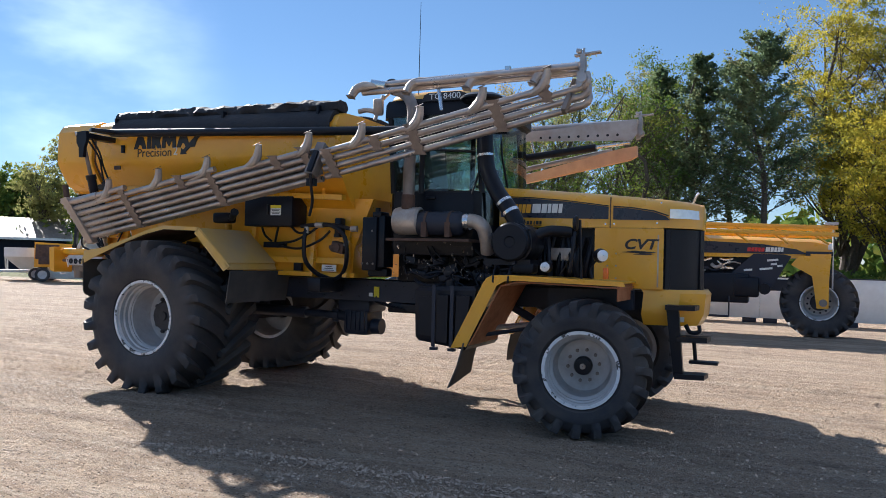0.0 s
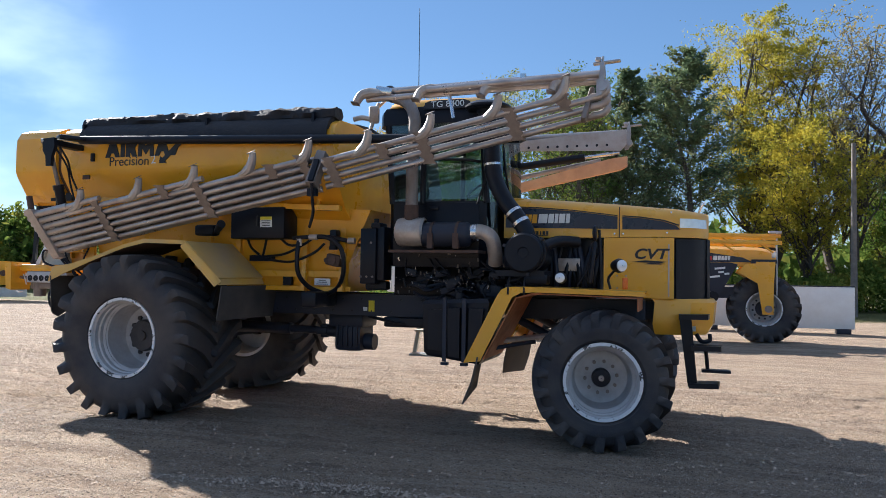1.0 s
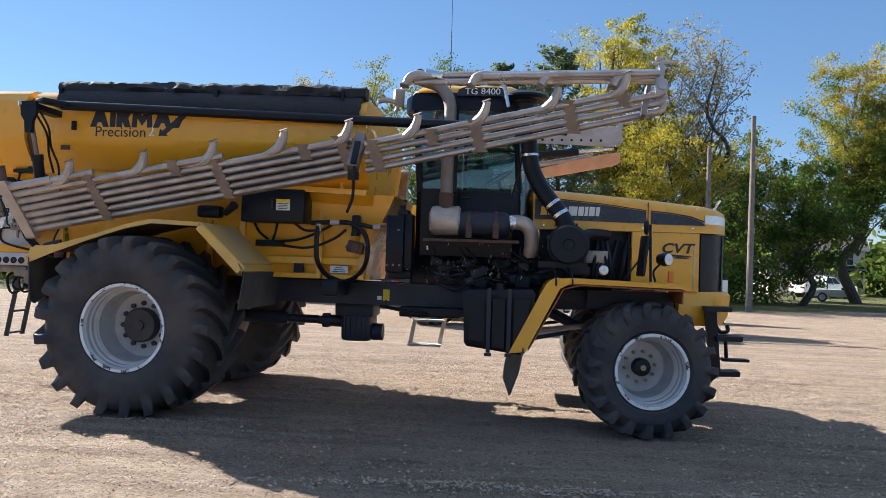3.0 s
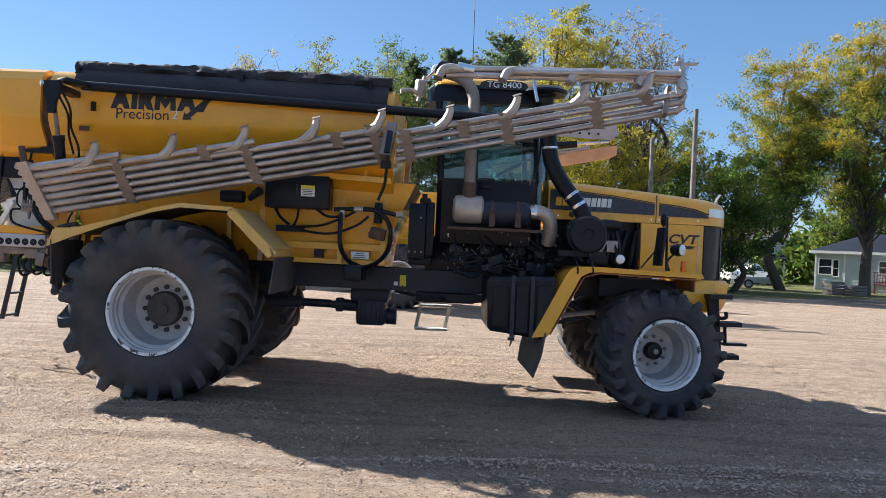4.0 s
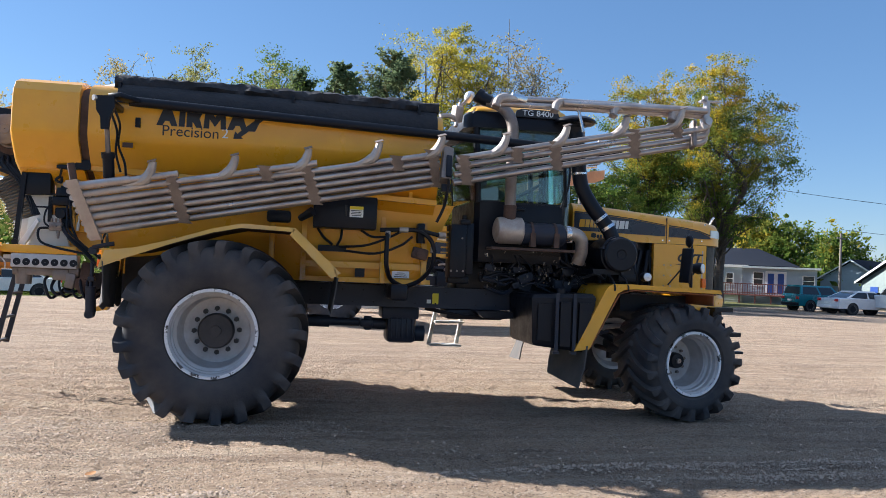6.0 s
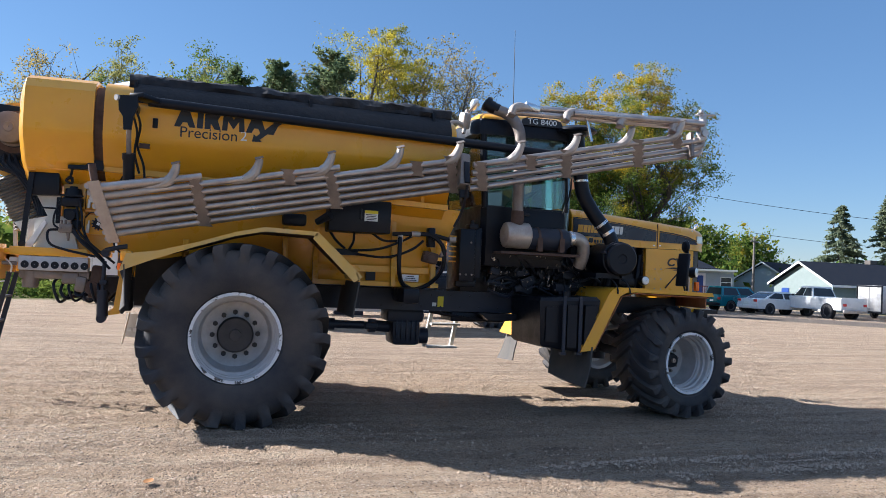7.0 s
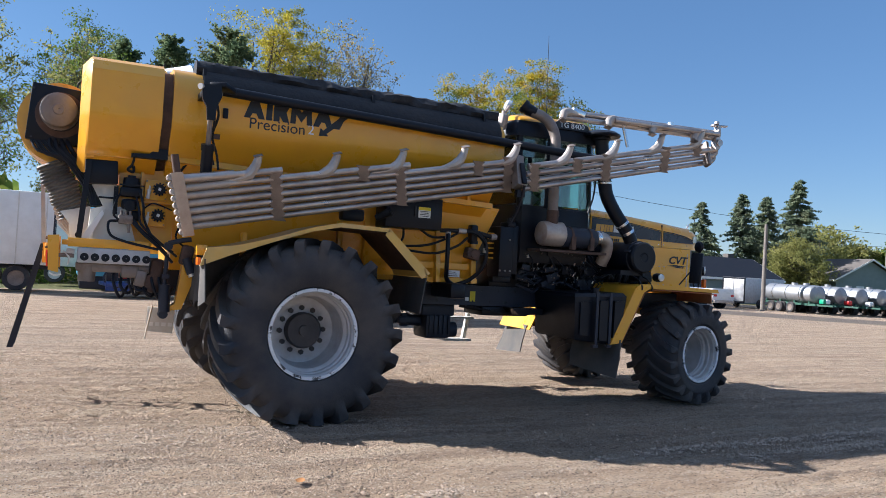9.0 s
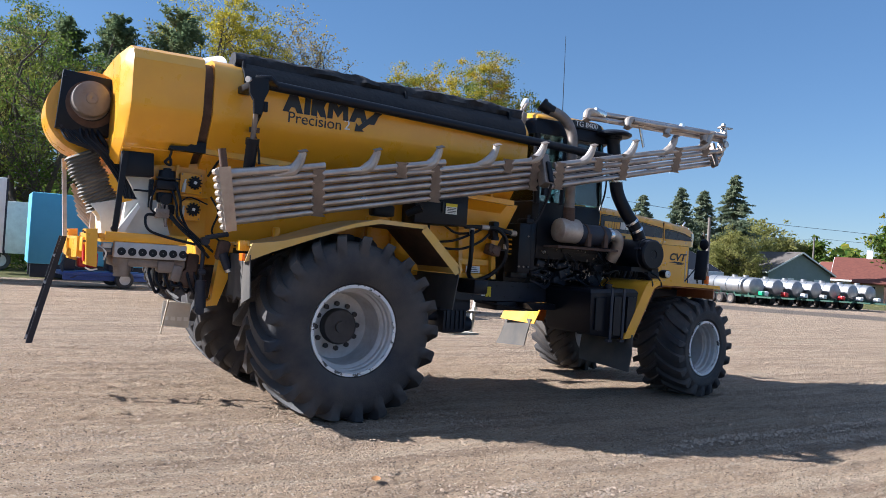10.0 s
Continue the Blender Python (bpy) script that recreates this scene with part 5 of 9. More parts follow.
def build_engine(S, rg):
    bm = B()
    box(bm, (3.9, 0.0, 1.55), (2.3, 0.62, 0.5), bevel=0.04)
    box(bm, (4.7, 0.0, 1.75), (0.95, 0.55, 0.55), bevel=0.05)
    box(bm, (3.45, -0.42, 1.86), (1.15, 0.50, 0.08), bevel=0.01)
    eng = part("engine", bm, BLACK, S, "dark oily engine block")
    # black sheets added so the bay stays dark behind the engine parts
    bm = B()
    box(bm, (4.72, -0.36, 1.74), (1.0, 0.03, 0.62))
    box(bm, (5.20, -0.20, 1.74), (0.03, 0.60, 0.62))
    part("bay_backing", bm, BLACK, eng, "black sheet added to darken the engine bay")
    for i in range(60):
        bm = B()
        x, z = rg.uniform(2.95, 4.2), rg.uniform(1.42, 1.80)
        y = -0.40 - rg.random() * 0.22
        kind = i % 3
        if kind == 0:
            box(bm, (x, y, z), (rg.uniform(0.05, 0.2), 0.12, rg.uniform(0.04, 0.14)), (0, rg.uniform(-20, 20), 0), 0.01)
        elif kind == 1:
            rod(bm, (x, y, z), (x + rg.uniform(-0.1, 0.1), y - 0.02, z + rg.uniform(0.06, 0.2)), rg.uniform(0.015, 0.05), n=10)
        else:
            tube(bm, [(x, y, z), (x + 0.1, y - 0.05, z + rg.uniform(-0.06, 0.05)), (x + 0.25, y - 0.02, z + rg.uniform(-0.1, 0.1)), (x + 0.38, y + 0.05, z)], rg.uniform(0.009, 0.02))
        part(("bracket", "filter", "hose")[kind], bm, (DARK, BLACK, DARK)[kind], eng)
    for i in range(14):
        bm = B()
        x, z = rg.uniform(2.95, 4.15), rg.uniform(1.45, 1.86)
        y = -0.66 - rg.random() * 0.14
        tube(bm, [(x, y + 0.1, z + 0.1), (x + rg.uniform(-0.05, 0.1), y, z), (x + rg.uniform(0.05, 0.2), y - 0.02, z - rg.uniform(0.02, 0.14)), (x + rg.uniform(0.1, 0.3), y + 0.06, z - rg.uniform(0.05, 0.25))], rg.uniform(0.006, 0.013))
        part("wire", bm, BLACK, eng)
    for i in range(110):
        bm = B()
        x, z = rg.uniform(2.95, 4.28), rg.uniform(1.42, 1.86)
        y = -0.64 - rg.random() * 0.2
        if i % 2:
            box(bm, (x, y, z), (rg.uniform(0.006, 0.014), 0.016, rg.uniform(0.006, 0.014)), (0, rg.uniform(-15, 15), 10), 0.002)
        else:
            rod(bm, (x, y, z), (x + rg.uniform(-0.012, 0.012), y - 0.01, z + rg.uniform(0.012, 0.04)), rg.uniform(0.005, 0.011), n=8)
        part("fitting", bm, CHROME if i % 3 == 0 else STEEL_DULL, eng, "small metal fitting")
    # radiator hoses and belts in the open bay under the bonnet
    for i in range(12):
        bm = B()
        x = 4.55 + 0.05 * i
        tube(bm, [(x, -0.42, 1.45), (x + rg.uniform(-0.06, 0.06), -0.50, 1.65), (x + rg.uniform(-0.1, 0.1), -0.46, 1.95)], rg.uniform(0.012, 0.035))
        part("hose", bm, BLACK if i % 3 else DARK, eng)
    bm = B()
    box(bm, (4.85, -0.50, 1.76), (0.24, 0.03, 0.14), bevel=0.01)
    part("engine_plate", bm, ALU, eng, "pale metal plate")
    # exhaust: silencer, elbow, stack
    bm = B()
    lathe(bm, [(0.004, 3.045), (0.10, 3.05), (0.145, 3.075), (0.155, 3.11), (0.155, 3.36), (0.13, 3.38)], 30, "x", (0, -0.98, 2.09))
    sil = part("silencer", bm, ALU, S, "aluminised silencer with rusty joints")
    bm = B()
    lathe(bm, [(0.13, 3.36), (0.13, 3.38), (0.135, 3.40), (0.135, 3.84), (0.12, 3.87), (0.08, 3.90)], 26, "x", (0, -0.98, 2.06))
    part("heat_shield", bm, DARK, sil, "dark perforated heat shield")
    bm = B()
    for x in (3.46, 3.74):
        lathe(bm, [(0.135, x), (0.142, x), (0.142, x + 0.03), (0.135, x + 0.03)], 24, "x", (0, -0.98, 2.06))
        box(bm, (x + 0.015, -1.10, 1.99), (0.06, 0.06, 0.16))
    box(bm, (3.5, -0.95, 1.88), (1.0, 0.3, 0.03))
    part("strap", bm, RUST, sil)
    bm = B()
    tube(bm, [(3.86, -0.98, 2.08), (4.0, -0.99, 2.09), (4.10, -0.97, 2.03), (4.13, -0.92, 1.9), (4.12, -0.84, 1.76)], 0.078, n=16, k=6)
    part("exhaust_elbow", bm, ALU, sil, "grey exhaust elbow")
    bm = B()
    lathe(bm, [(0.092, 3.90), (0.095, 3.93), (0.092, 3.96)], 20, "x", (0, -0.98, 2.085))
    part("band_clamp", bm, CHROME, sil)
    bm = B()
    tube(bm, [(3.22, -1.0, 2.2), (3.22, -1.0, 2.38)], 0.075, n=16, k=2)
    part("stack_joint", bm, RUST, sil, "rusty stack joint")
    bm = B()
    tube(bm, [(3.22, -1.0, 2.36), (3.22, -0.99, 2.8), (3.23, -0.97, 3.18), (3.22, -0.95, 3.34), (3.16, -0.92, 3.47), (3.06, -0.88, 3.555), (2.95, -0.83, 3.60)], 0.066, n=16, k=6, caps=False)
    part("exhaust_pipe", bm, STEEL_DULL, sil, "brown steel exhaust stack")
    bm = B()
    tube(bm, [(2.99, -0.845, 3.59), (2.90, -0.81, 3.63), (2.84, -0.78, 3.675)], [0.07, 0.076, 0.09], n=16, k=4, caps=False)
    part("stack_mouth", bm, BLACK, sil, "dark exhaust mouth")
    # air cleaner and its intake
    bm = B()
    lathe(bm, [(0.15, -0.62), (0.20, -0.66), (0.20, -1.10), (0.215, -1.105), (0.215, -1.14), (0.2, -1.145), (0.2, -1.225), (0.18, -1.245), (0.06, -1.245), (0.05, -1.235), (0.004, -1.235)], 36, "y", (4.50, 0, 1.865))
    air = part("air_cleaner", bm, BLACK, S, "round black air cleaner")
    for a in (40, 160, 280):
        bm = B()
        box(bm, (4.50 + 0.216 * math.cos(radians(a)), -1.15, 1.865 + 0.216 * math.sin(radians(a))), (0.03, 0.10, 0.03), (0, -a, 0))
        part("clip", bm, DARK, air)
    bm = B()
    tube(bm, [(4.50, -0.98, 2.0), (4.46, -0.98, 2.12), (4.38, -0.97, 2.24), (4.24, -0.94, 2.42), (4.12, -0.90, 2.64), (4.08, -0.88, 2.85), (4.06, -0.86, 3.1), (4.03, -0.85, 3.32)], 0.088, n=16, k=5)
    part("intake_tube", bm, BLACK, air, "fat black intake tube")
    bm = B()
    for p, q in (((4.43, -0.98, 2.17), (4.41, -0.975, 2.20)), ((4.35, -0.965, 2.275), (4.33, -0.96, 2.30)), ((4.085, -0.88, 2.80), (4.083, -0.88, 2.825))):
        bm = B()
        rod(bm, p, q, 0.093, n=20)
        part("hose_clamp", bm, CHROME, air, "bright hose clamp")
    bm = B()
    lathe(bm, [(0.09, 3.30), (0.10, 3.36), (0.12, 3.37), (0.12, 3.40), (0.22, 3.40), (0.245, 3.42), (0.245, 3.44), (0.19, 3.475), (0.004, 3.48)], 28, "z", (4.02, -0.85, 0))
    part("rain_cap", bm, BLACK, air, "flat black intake cap")
    bm = B()
    tube(bm, [(4.60, -0.85, 1.92), (4.75, -0.7, 2.0), (4.95, -0.55, 2.0)], 0.06, n=12)
    part("outlet_hose", bm, BLACK, air)
    bm = B()
    box(bm, (4.45, -0.95, 1.66), (0.5, 0.4, 0.06))
    box(bm, (4.62, -1.05, 1.60), (0.22, 0.2, 0.10), bevel=0.02)
    part("cleaner_shelf", bm, BLACK, air)
    # fuel tank
    bm = B()
    loft(bm, [[(3.50, -1.22, 0.80), (4.07, -1.30, 0.74), (4.07, -0.42, 0.74), (3.47, -0.42, 0.80)], [(3.47, -1.24, 0.84), (4.10, -1.32, 0.78), (4.10, -0.40, 0.78), (3.44, -0.40, 0.84)],
              [(3.45, -1.24, 1.33), (4.18, -1.32, 1.36), (4.18, -0.40, 1.36), (3.42, -0.40, 1.33)], [(3.48, -1.2, 1.37), (4.15, -1.28, 1.40), (4.15, -0.42, 1.40), (3.45, -0.42, 1.37)]])
    tank = part("fuel_tank", bm, BLACK, S, "moulded black fuel tank")
    bm = B()
    prism(bm, [(3.76, 0.81), (3.88, 0.80), (3.88, 1.30), (3.76, 1.30)], "y", -1.345, -1.25)
    prism(bm, [(3.52, 0.87), (3.68, 0.85), (3.68, 1.28), (3.52, 1.27)], "y", -1.275, -1.20)
    prism(bm, [(3.97, 0.80), (4.08, 0.79), (4.13, 1.30), (3.98, 1.30)], "y", -1.355, -1.25)
    part("tank_rib", bm, BLACK, tank)
    for x in (3.72, 3.925):
        bm = B()
        prism(bm, [(x - 0.02, 0.76), (x + 0.02, 0.755), (x + 0.02, 1.40), (x - 0.02, 1.40)], "y", -1.345, -1.33)
        box(bm, (x, -1.315, 0.735), (0.07, 0.06, 0.03))
        part("tank_strap", bm, DARK, tank)
    bm = B()
    rod(bm, (3.82, -1.15, 1.38), (3.82, -1.15, 1.45), 0.05)
    part("filler_cap", bm, BLACK, tank)
    bm = B()
    loft(bm, [[(3.05, -0.6, 1.05), (3.42, -0.6, 1.05), (3.42, -0.3, 1.05), (3.05, -0.3, 1.05)], [(2.95, -0.6, 1.13), (3.42, -0.6, 1.13), (3.42, -0.3, 1.13), (2.95, -0.3, 1.13)]])
    tube(bm, [(2.45, -0.3, 1.13), (2.7, -0.35, 1.08), (3.0, -0.4, 1.05), (3.42, -0.4, 1.06)], 0.016)
    tube(bm, [(2.4, -0.2, 1.12), (2.8, -0.3, 1.06), (3.2, -0.3, 1.03), (3.5, -0.3, 1.06)], 0.02)
    box(bm, (3.0, -0.1, 1.07), (0.7, 0.5, 0.12), bevel=0.02)
    part("belly_pan", bm, BLACK, S, "black pan and hoses under the frame")
    # pale access ladder on the far side, seen under the frame
    bm = B()
    for x0 in (2.62, 3.0):
        prism(bm, [(x0 - 0.02, 0.58), (x0 + 0.03, 0.58), (x0 + 0.13, 1.12), (x0 + 0.08, 1.12)], "y", 0.78, 0.84)
    box(bm, (2.83, 0.72, 0.59), (0.42, 0.22, 0.025))
    box(bm, (2.88, 0.74, 0.90), (0.40, 0.20, 0.025))
    part("cab_ladder", bm, POLY, S, "pale metal cab ladder")


def build_front(S):
    def side(x, z, half):
        return [(x, -half, z), (x, half, z)]
    # bonnet
    bm = B()
    secs = []
    for x, hw, zt in ((4.14, 0.55, 2.50), (4.8, 0.555, 2.45), (5.4, 0.555, 2.40), (5.95, 0.55, 2.345), (6.14, 0.44, 2.32), (6.27, 0.24, 2.29)):
        zl = 2.05
        secs.append([(x, -hw, zl), (x, -hw, zt - 0.10), (x, -hw + 0.02, zt - 0.045), (x, -hw + 0.08, zt), (x, 0, zt + 0.03), (x, hw - 0.08, zt), (x, hw - 0.02, zt - 0.045), (x, hw, zt - 0.10), (x, hw, zl)])
    loft(bm, secs)
    hood = part("bonnet", bm, YELLOW, S, "long sloping yellow bonnet")
    bm = B()
    prism(bm, [(4.16, 2.16), (5.36, 2.14), (5.36, 2.27), (4.9, 2.33), (4.5, 2.365), (4.16, 2.38)], "y", -0.561, -0.552)
    prism(bm, [(5.41, 2.135), (5.99, 2.13), (5.95, 2.17), (5.82, 2.215), (5.6, 2.25), (5.41, 2.265)], "y", -0.561, -0.552)
    part("bonnet_stripe", bm, NAVY, hood, "dark blue bonnet decal")
    bm = B()
    prism(bm, [(4.16, 2.385), (4.5, 2.37), (4.9, 2.335), (5.36, 2.275), (5.36, 2.285), (4.9, 2.345), (4.5, 2.38), (4.16, 2.395)], "y", -0.561, -0.552)
    prism(bm, [(5.41, 2.27), (5.6, 2.255), (5.82, 2.22), (5.97, 2.17), (5.98, 2.18), (5.83, 2.232), (5.6, 2.267), (5.41, 2.282)], "y", -0.561, -0.552)
    part("stripe_line", bm, INK, hood)
    letter_blocks(hood, 4.22, 2.205, -0.566, 0.095, (0.070, 0.050, 0.036, 0.036, 0.050), 0.010, YELLOW, "bonnet_word_mark", "yellow half of a block word mark", 0.10)
    letter_blocks(hood, 4.52, 2.205, -0.566, 0.100, (0.095, 0.058, 0.034, 0.062, 0.040), 0.012, DECAL, "bonnet_word_mark", "white half of a block word mark", 0.10)
    bm = B()
    prism(bm, [(4.38, 2.09), (4.43, 2.075), (4.45, 2.10), (4.44, 2.135), (4.39, 2.135)], "y", -0.560, -0.55)
    for k, w in enumerate((0.028, 0.024, 0.012, 0.028, 0.024)):
        box(bm, (4.475 + 0.036 * k, -0.556, 2.10), (w, 0.008, 0.04))
    box(bm, (4.55, -0.556, 2.072), (0.16, 0.008, 0.006))
    part("dealer_mark", bm, INK, hood, "small black dealer mark")
    bm = B()
    prism(bm, [(5.375, 2.05), (5.385, 2.05), (5.385, 2.37), (5.375, 2.37)], "y", -0.559, -0.54)
    part("bonnet_joint", bm, RUST, hood)
    for x, z in ((5.33, 2.09), (5.42, 2.09), (5.86, 2.10), (5.90, 2.31), (4.26, 2.09)):
        bm = B()
        rod(bm, (x, -0.557, z), (x, -0.549, z), 0.010, n=8)
        part("bonnet_screw", bm, CHROME, hood)
    for s in (-1, 1):
        bm = B()
        loft(bm, [[(5.985, s * 0.545, 2.15), (6.13, s * 0.462, 2.15), (6.25, s * 0.29, 2.15), (6.25, s * 0.27, 2.15), (6.10, s * 0.42, 2.15), (5.985, s * 0.50, 2.15)],
                  [(5.985, s * 0.550, 2.245), (6.12, s * 0.47, 2.245), (6.245, s * 0.29, 2.24), (6.24, s * 0.26, 2.24), (6.09, s * 0.42, 2.245), (5.985, s * 0.50, 2.245)]])
        part("headlight", bm, LAMP, hood, "clear headlight")
    bm = B()
    tube(bm, [(6.16, -0.16, 2.30), (6.2, -0.18, 2.40), (6.23, -0.18, 2.44)], 0.014)
    part("bonnet_hook", bm, CHROME, hood)
    # nose: grille and panels
    bm = B()
    loft(bm, [[(5.92, -0.53, 1.42), (6.10, -0.40, 1.42), (6.26, -0.16, 1.42), (6.28, 0, 1.42), (6.26, 0.16, 1.42), (6.10, 0.40, 1.42), (5.92, 0.53, 1.42)],
              [(5.92, -0.53, 2.04), (6.10, -0.41, 2.04), (6.25, -0.19, 2.04), (6.27, 0, 2.04), (6.25, 0.19, 2.04), (6.10, 0.41, 2.04), (5.92, 0.53, 2.04)]])
    gr = part("grille", bm, BLACK, S, "dark wrap-round grille")
    bm = B()
    for p, q in (((5.95, -0.53), (5.99, -0.50)), ((6.255, -0.19), (6.285, -0.14))):
        prism(bm, [p, q, (q[0], q[1] + 0.04), (p[0], p[1] + 0.04)], "z", 1.42, 2.04)
    part("grille_frame", bm, BLACK, gr)
    bm = B()
    for s in (-1, 1):
        ya, yb = (-0.555, -0.50) if s < 0 else (0.50, 0.555)
        prism(bm, [(5.22, 1.42), (5.93, 1.42), (5.93, 2.045), (5.22, 2.045)], "y", ya, yb)
    box(bm, (5.5, 0, 1.95), (0.6, 1.0, 0.16))
    pan = part("side_panel", bm, YELLOW, S, "yellow engine side panel")
    for i in range(3):
        for j in range(2):
            bm = B()
            rod(bm, (5.36 + 0.09 * j, -0.56, 1.52 + 0.13 * i), (5.36 + 0.09 * j, -0.552, 1.52 + 0.13 * i), 0.010, n=8)
            part("screw", bm, ALU, pan)
    bm = B()
    prism(bm, [(5.87, 1.44), (5.885, 1.44), (5.885, 1.98), (5.87, 1.98)], "y", -0.559, -0.55)
    part("panel_edge", bm, ALU, pan)
    words("CVT", 0.145, INK, pan, pose(5.69, -0.558, 1.875, 90, 0, 0), "panel_lettering", "black lettering", shear=0.25, widen=1.2, bold=0.004)
    bm = B()
    prism(bm, [(5.50, 1.795), (5.80, 1.785), (5.86, 1.80), (5.64, 1.813)], "y", -0.561, -0.552)
    prism(bm, [(5.62, 1.772), (5.80, 1.770), (5.83, 1.78), (5.70, 1.788)], "y", -0.561, -0.552)
    part("panel_swoosh", bm, INK, pan)
    # bumper
    bm = B()
    pb = [(5.74, -0.56), (6.10, -0.52), (6.33, -0.30), (6.36, 0), (6.33, 0.30), (6.10, 0.52), (5.74, 0.56)]
    loft(bm, [[(5.74 + (x - 5.74) * 0.86, y * 0.94, 1.05) for x, y in pb], [(x - 0.02, y, 1.16) for x, y in pb], [(x, y, 1.38) for x, y in pb], [(x - 0.03, y * 0.97, 1.42) for x, y in pb]])
    bum = part("bumper", bm, YELLOW, S, "yellow front bumper")
    bm = B()
    tube(bm, [(6.15, -0.42, 1.06), (6.2, -0.44, 0.99), (6.28, -0.42, 1.0), (6.28, -0.40, 1.06)], 0.022)
    part("tow_hook", bm, BLACK, bum)
    bm = B()
    box(bm, (6.12, -0.525, 1.12), (0.05, 0.008, 0.05))
    part("bumper_decal", bm, DECAL, bum)
    # black steps at the front corner
    bm = B()
    prism(bm, [(5.98, 1.26), (6.10, 1.25), (6.16, 0.56), (6.07, 0.55)], "y", -0.66, -0.58)
    st = part("front_step", bm, BLACK, S, "black front access step")
    for z, x in ((1.25, 5.98), (0.94, 6.10), (0.57, 6.08)):
        bm = B()
        loft(bm, [[(x, -0.72, z - 0.03), (x + 0.28, -0.66, z - 0.03), (x + 0.30, -0.42, z - 0.03), (x, -0.46, z - 0.03)], [(x, -0.72, z + 0.02), (x + 0.28, -0.66, z + 0.02), (x + 0.30, -0.42, z + 0.02), (x, -0.46, z + 0.02)]])
        part("tread", bm, BLACK, st)
    bm = B()
    rod(bm, (6.24, -0.5, 0.93), (6.26, -0.48, 0.70), 0.02)
    box(bm, (6.34, -0.5, 0.70), (0.28, 0.14, 0.03), bevel=0.008)
    part("tread", bm, BLACK, st)
    # front fenders
    for s in (-1, 1):
        ya, yb = (-1.36, -0.50) if s < 0 else (0.50, 1.36)
        line = [(3.93, 0.76), (4.27, 1.44), (4.31, 1.495), (4.37, 1.52), (4.60, 1.525), (5.66, 1.495)]
        bm = B()
        band(bm, line, ya + (0.013 if s < 0 else 0), yb - (0.013 if s > 0 else 0), 0.015)
        yo = ya if s < 0 else yb - 0.012
        prism(bm, [(3.93, 0.76), (4.27, 1.44), (4.31, 1.495), (4.37, 1.525), (4.60, 1.53), (5.68, 1.50), (5.70, 1.455), (4.62, 1.475), (4.50, 1.465), (4.42, 1.42), (4.10, 0.78)], "y", yo, yo + 0.012)
        fen = part("front_fender", bm, YELLOW, S, "yellow front fender")
        bm = B()
        band(bm, [(4.12, 0.80), (4.45, 1.42), (4.62, 1.468), (5.64, 1.445)], ya + 0.02, yb - 0.02, 0.012)
        box(bm, (5.62, (ya + yb) / 2, 1.39), (0.012, abs(yb - ya) - 0.1, 0.16))
        part("fender_lining", bm, YELLOW_IN, fen, "rust-stained fender underside")
        bm = B()
        loft(bm, [[(3.935, s * 0.58, 0.82), (3.95, s * 0.58, 0.82), (4.085, s * 1.37, 0.82), (4.07, s * 1.37, 0.82)],
                  [(3.88, s * 0.60, 0.58), (3.895, s * 0.60, 0.58), (4.04, s * 1.42, 0.58), (4.025, s * 1.42, 0.58)],
                  [(3.86, s * 0.62, 0.42), (3.875, s * 0.62, 0.42), (3.96, s * 1.46, 0.36), (3.945, s * 1.46, 0.36)]])
        part("mud_flap", bm, RUBBER_FLAP, fen, "bent black mud flap")
        bm = B()
        rod(bm, (4.05, s * 1.0, 0.86), (4.55, s * 0.8, 0.95), 0.022)
        box(bm, (5.2, s * 0.60, 1.30), (0.9, 0.12, 0.2))
        part("fender_stay", bm, DARK, fen)
        # lamp, reflector and mirror on the fender
        bm = B()
        lathe(bm, [(0.004, -0.02), (0.06, -0.015), (0.07, 0.03), (0.05, 0.10), (0.004, 0.11)], 20, "x")
        bmesh.ops.transform(bm, matrix=pose(5.46, s * 1.30, 1.745, 0, 0, 180 + s * 50), verts=bm.verts[:])
        tube(bm, [(5.40, s * 1.26, 1.70), (5.34, s * 1.25, 1.62), (5.36, s * 1.25, 1.52)], 0.012)
        lamp = part("fender_lamp", bm, BLACK, fen, "black work lamp on a stalk")
        bm = B()
        lathe(bm, [(0.058, 0.012), (0.055, 0.024), (0.004, 0.03)], 20, "x")
        bmesh.ops.transform(bm, matrix=pose(5.46, s * 1.30, 1.745, 0, 0, s * 50), verts=bm.verts[:])
        part("lens", bm, LAMP, lamp, "white lens")
        bm = B()
        box(bm, (5.50, s * 1.28, 1.575), (0.05, 0.05, 0.11), bevel=0.008)
        part("reflector", bm, ORANGE, fen, "orange marker")
        bm = B()
        box(bm, (5.205, s * 1.43, 1.77), (0.035, 0.17, 0.40), (0, 6, s * -14), 0.014)
        mir = part("mirror", bm, BLACK, fen, "black fender mirror")
        bm = B()
        lathe(bm, [(0.004, -0.03), (0.06, -0.02), (0.078, 0), (0.07, 0.012), (0.004, 0.012)], 18, "x", (5.235, s * 1.43, 2.05))
        part("round_mirror", bm, BLACK, mir, "small round mirror")
        bm = B()
        rod(bm, (5.29, s * 1.40, 1.52), (5.27, s * 1.42, 2.08), 0.013)
        rod(bm, (5.05, s * 1.30, 1.54), (5.27, s * 1.41, 1.86), 0.009)
        part("mirror_arm", bm, BLACK, mir)
    # lamp and horn near the air cleaner
    bm = B()
    lathe(bm, [(0.004, -1.17), (0.055, -1.165), (0.06, -1.1), (0.05, -1.05), (0.004, -1.04)], 18, "y", (4.86, 0, 1.62))
    side_lamp = part("side_lamp", bm, BLACK, S, "black side lamp")
    bm = B()
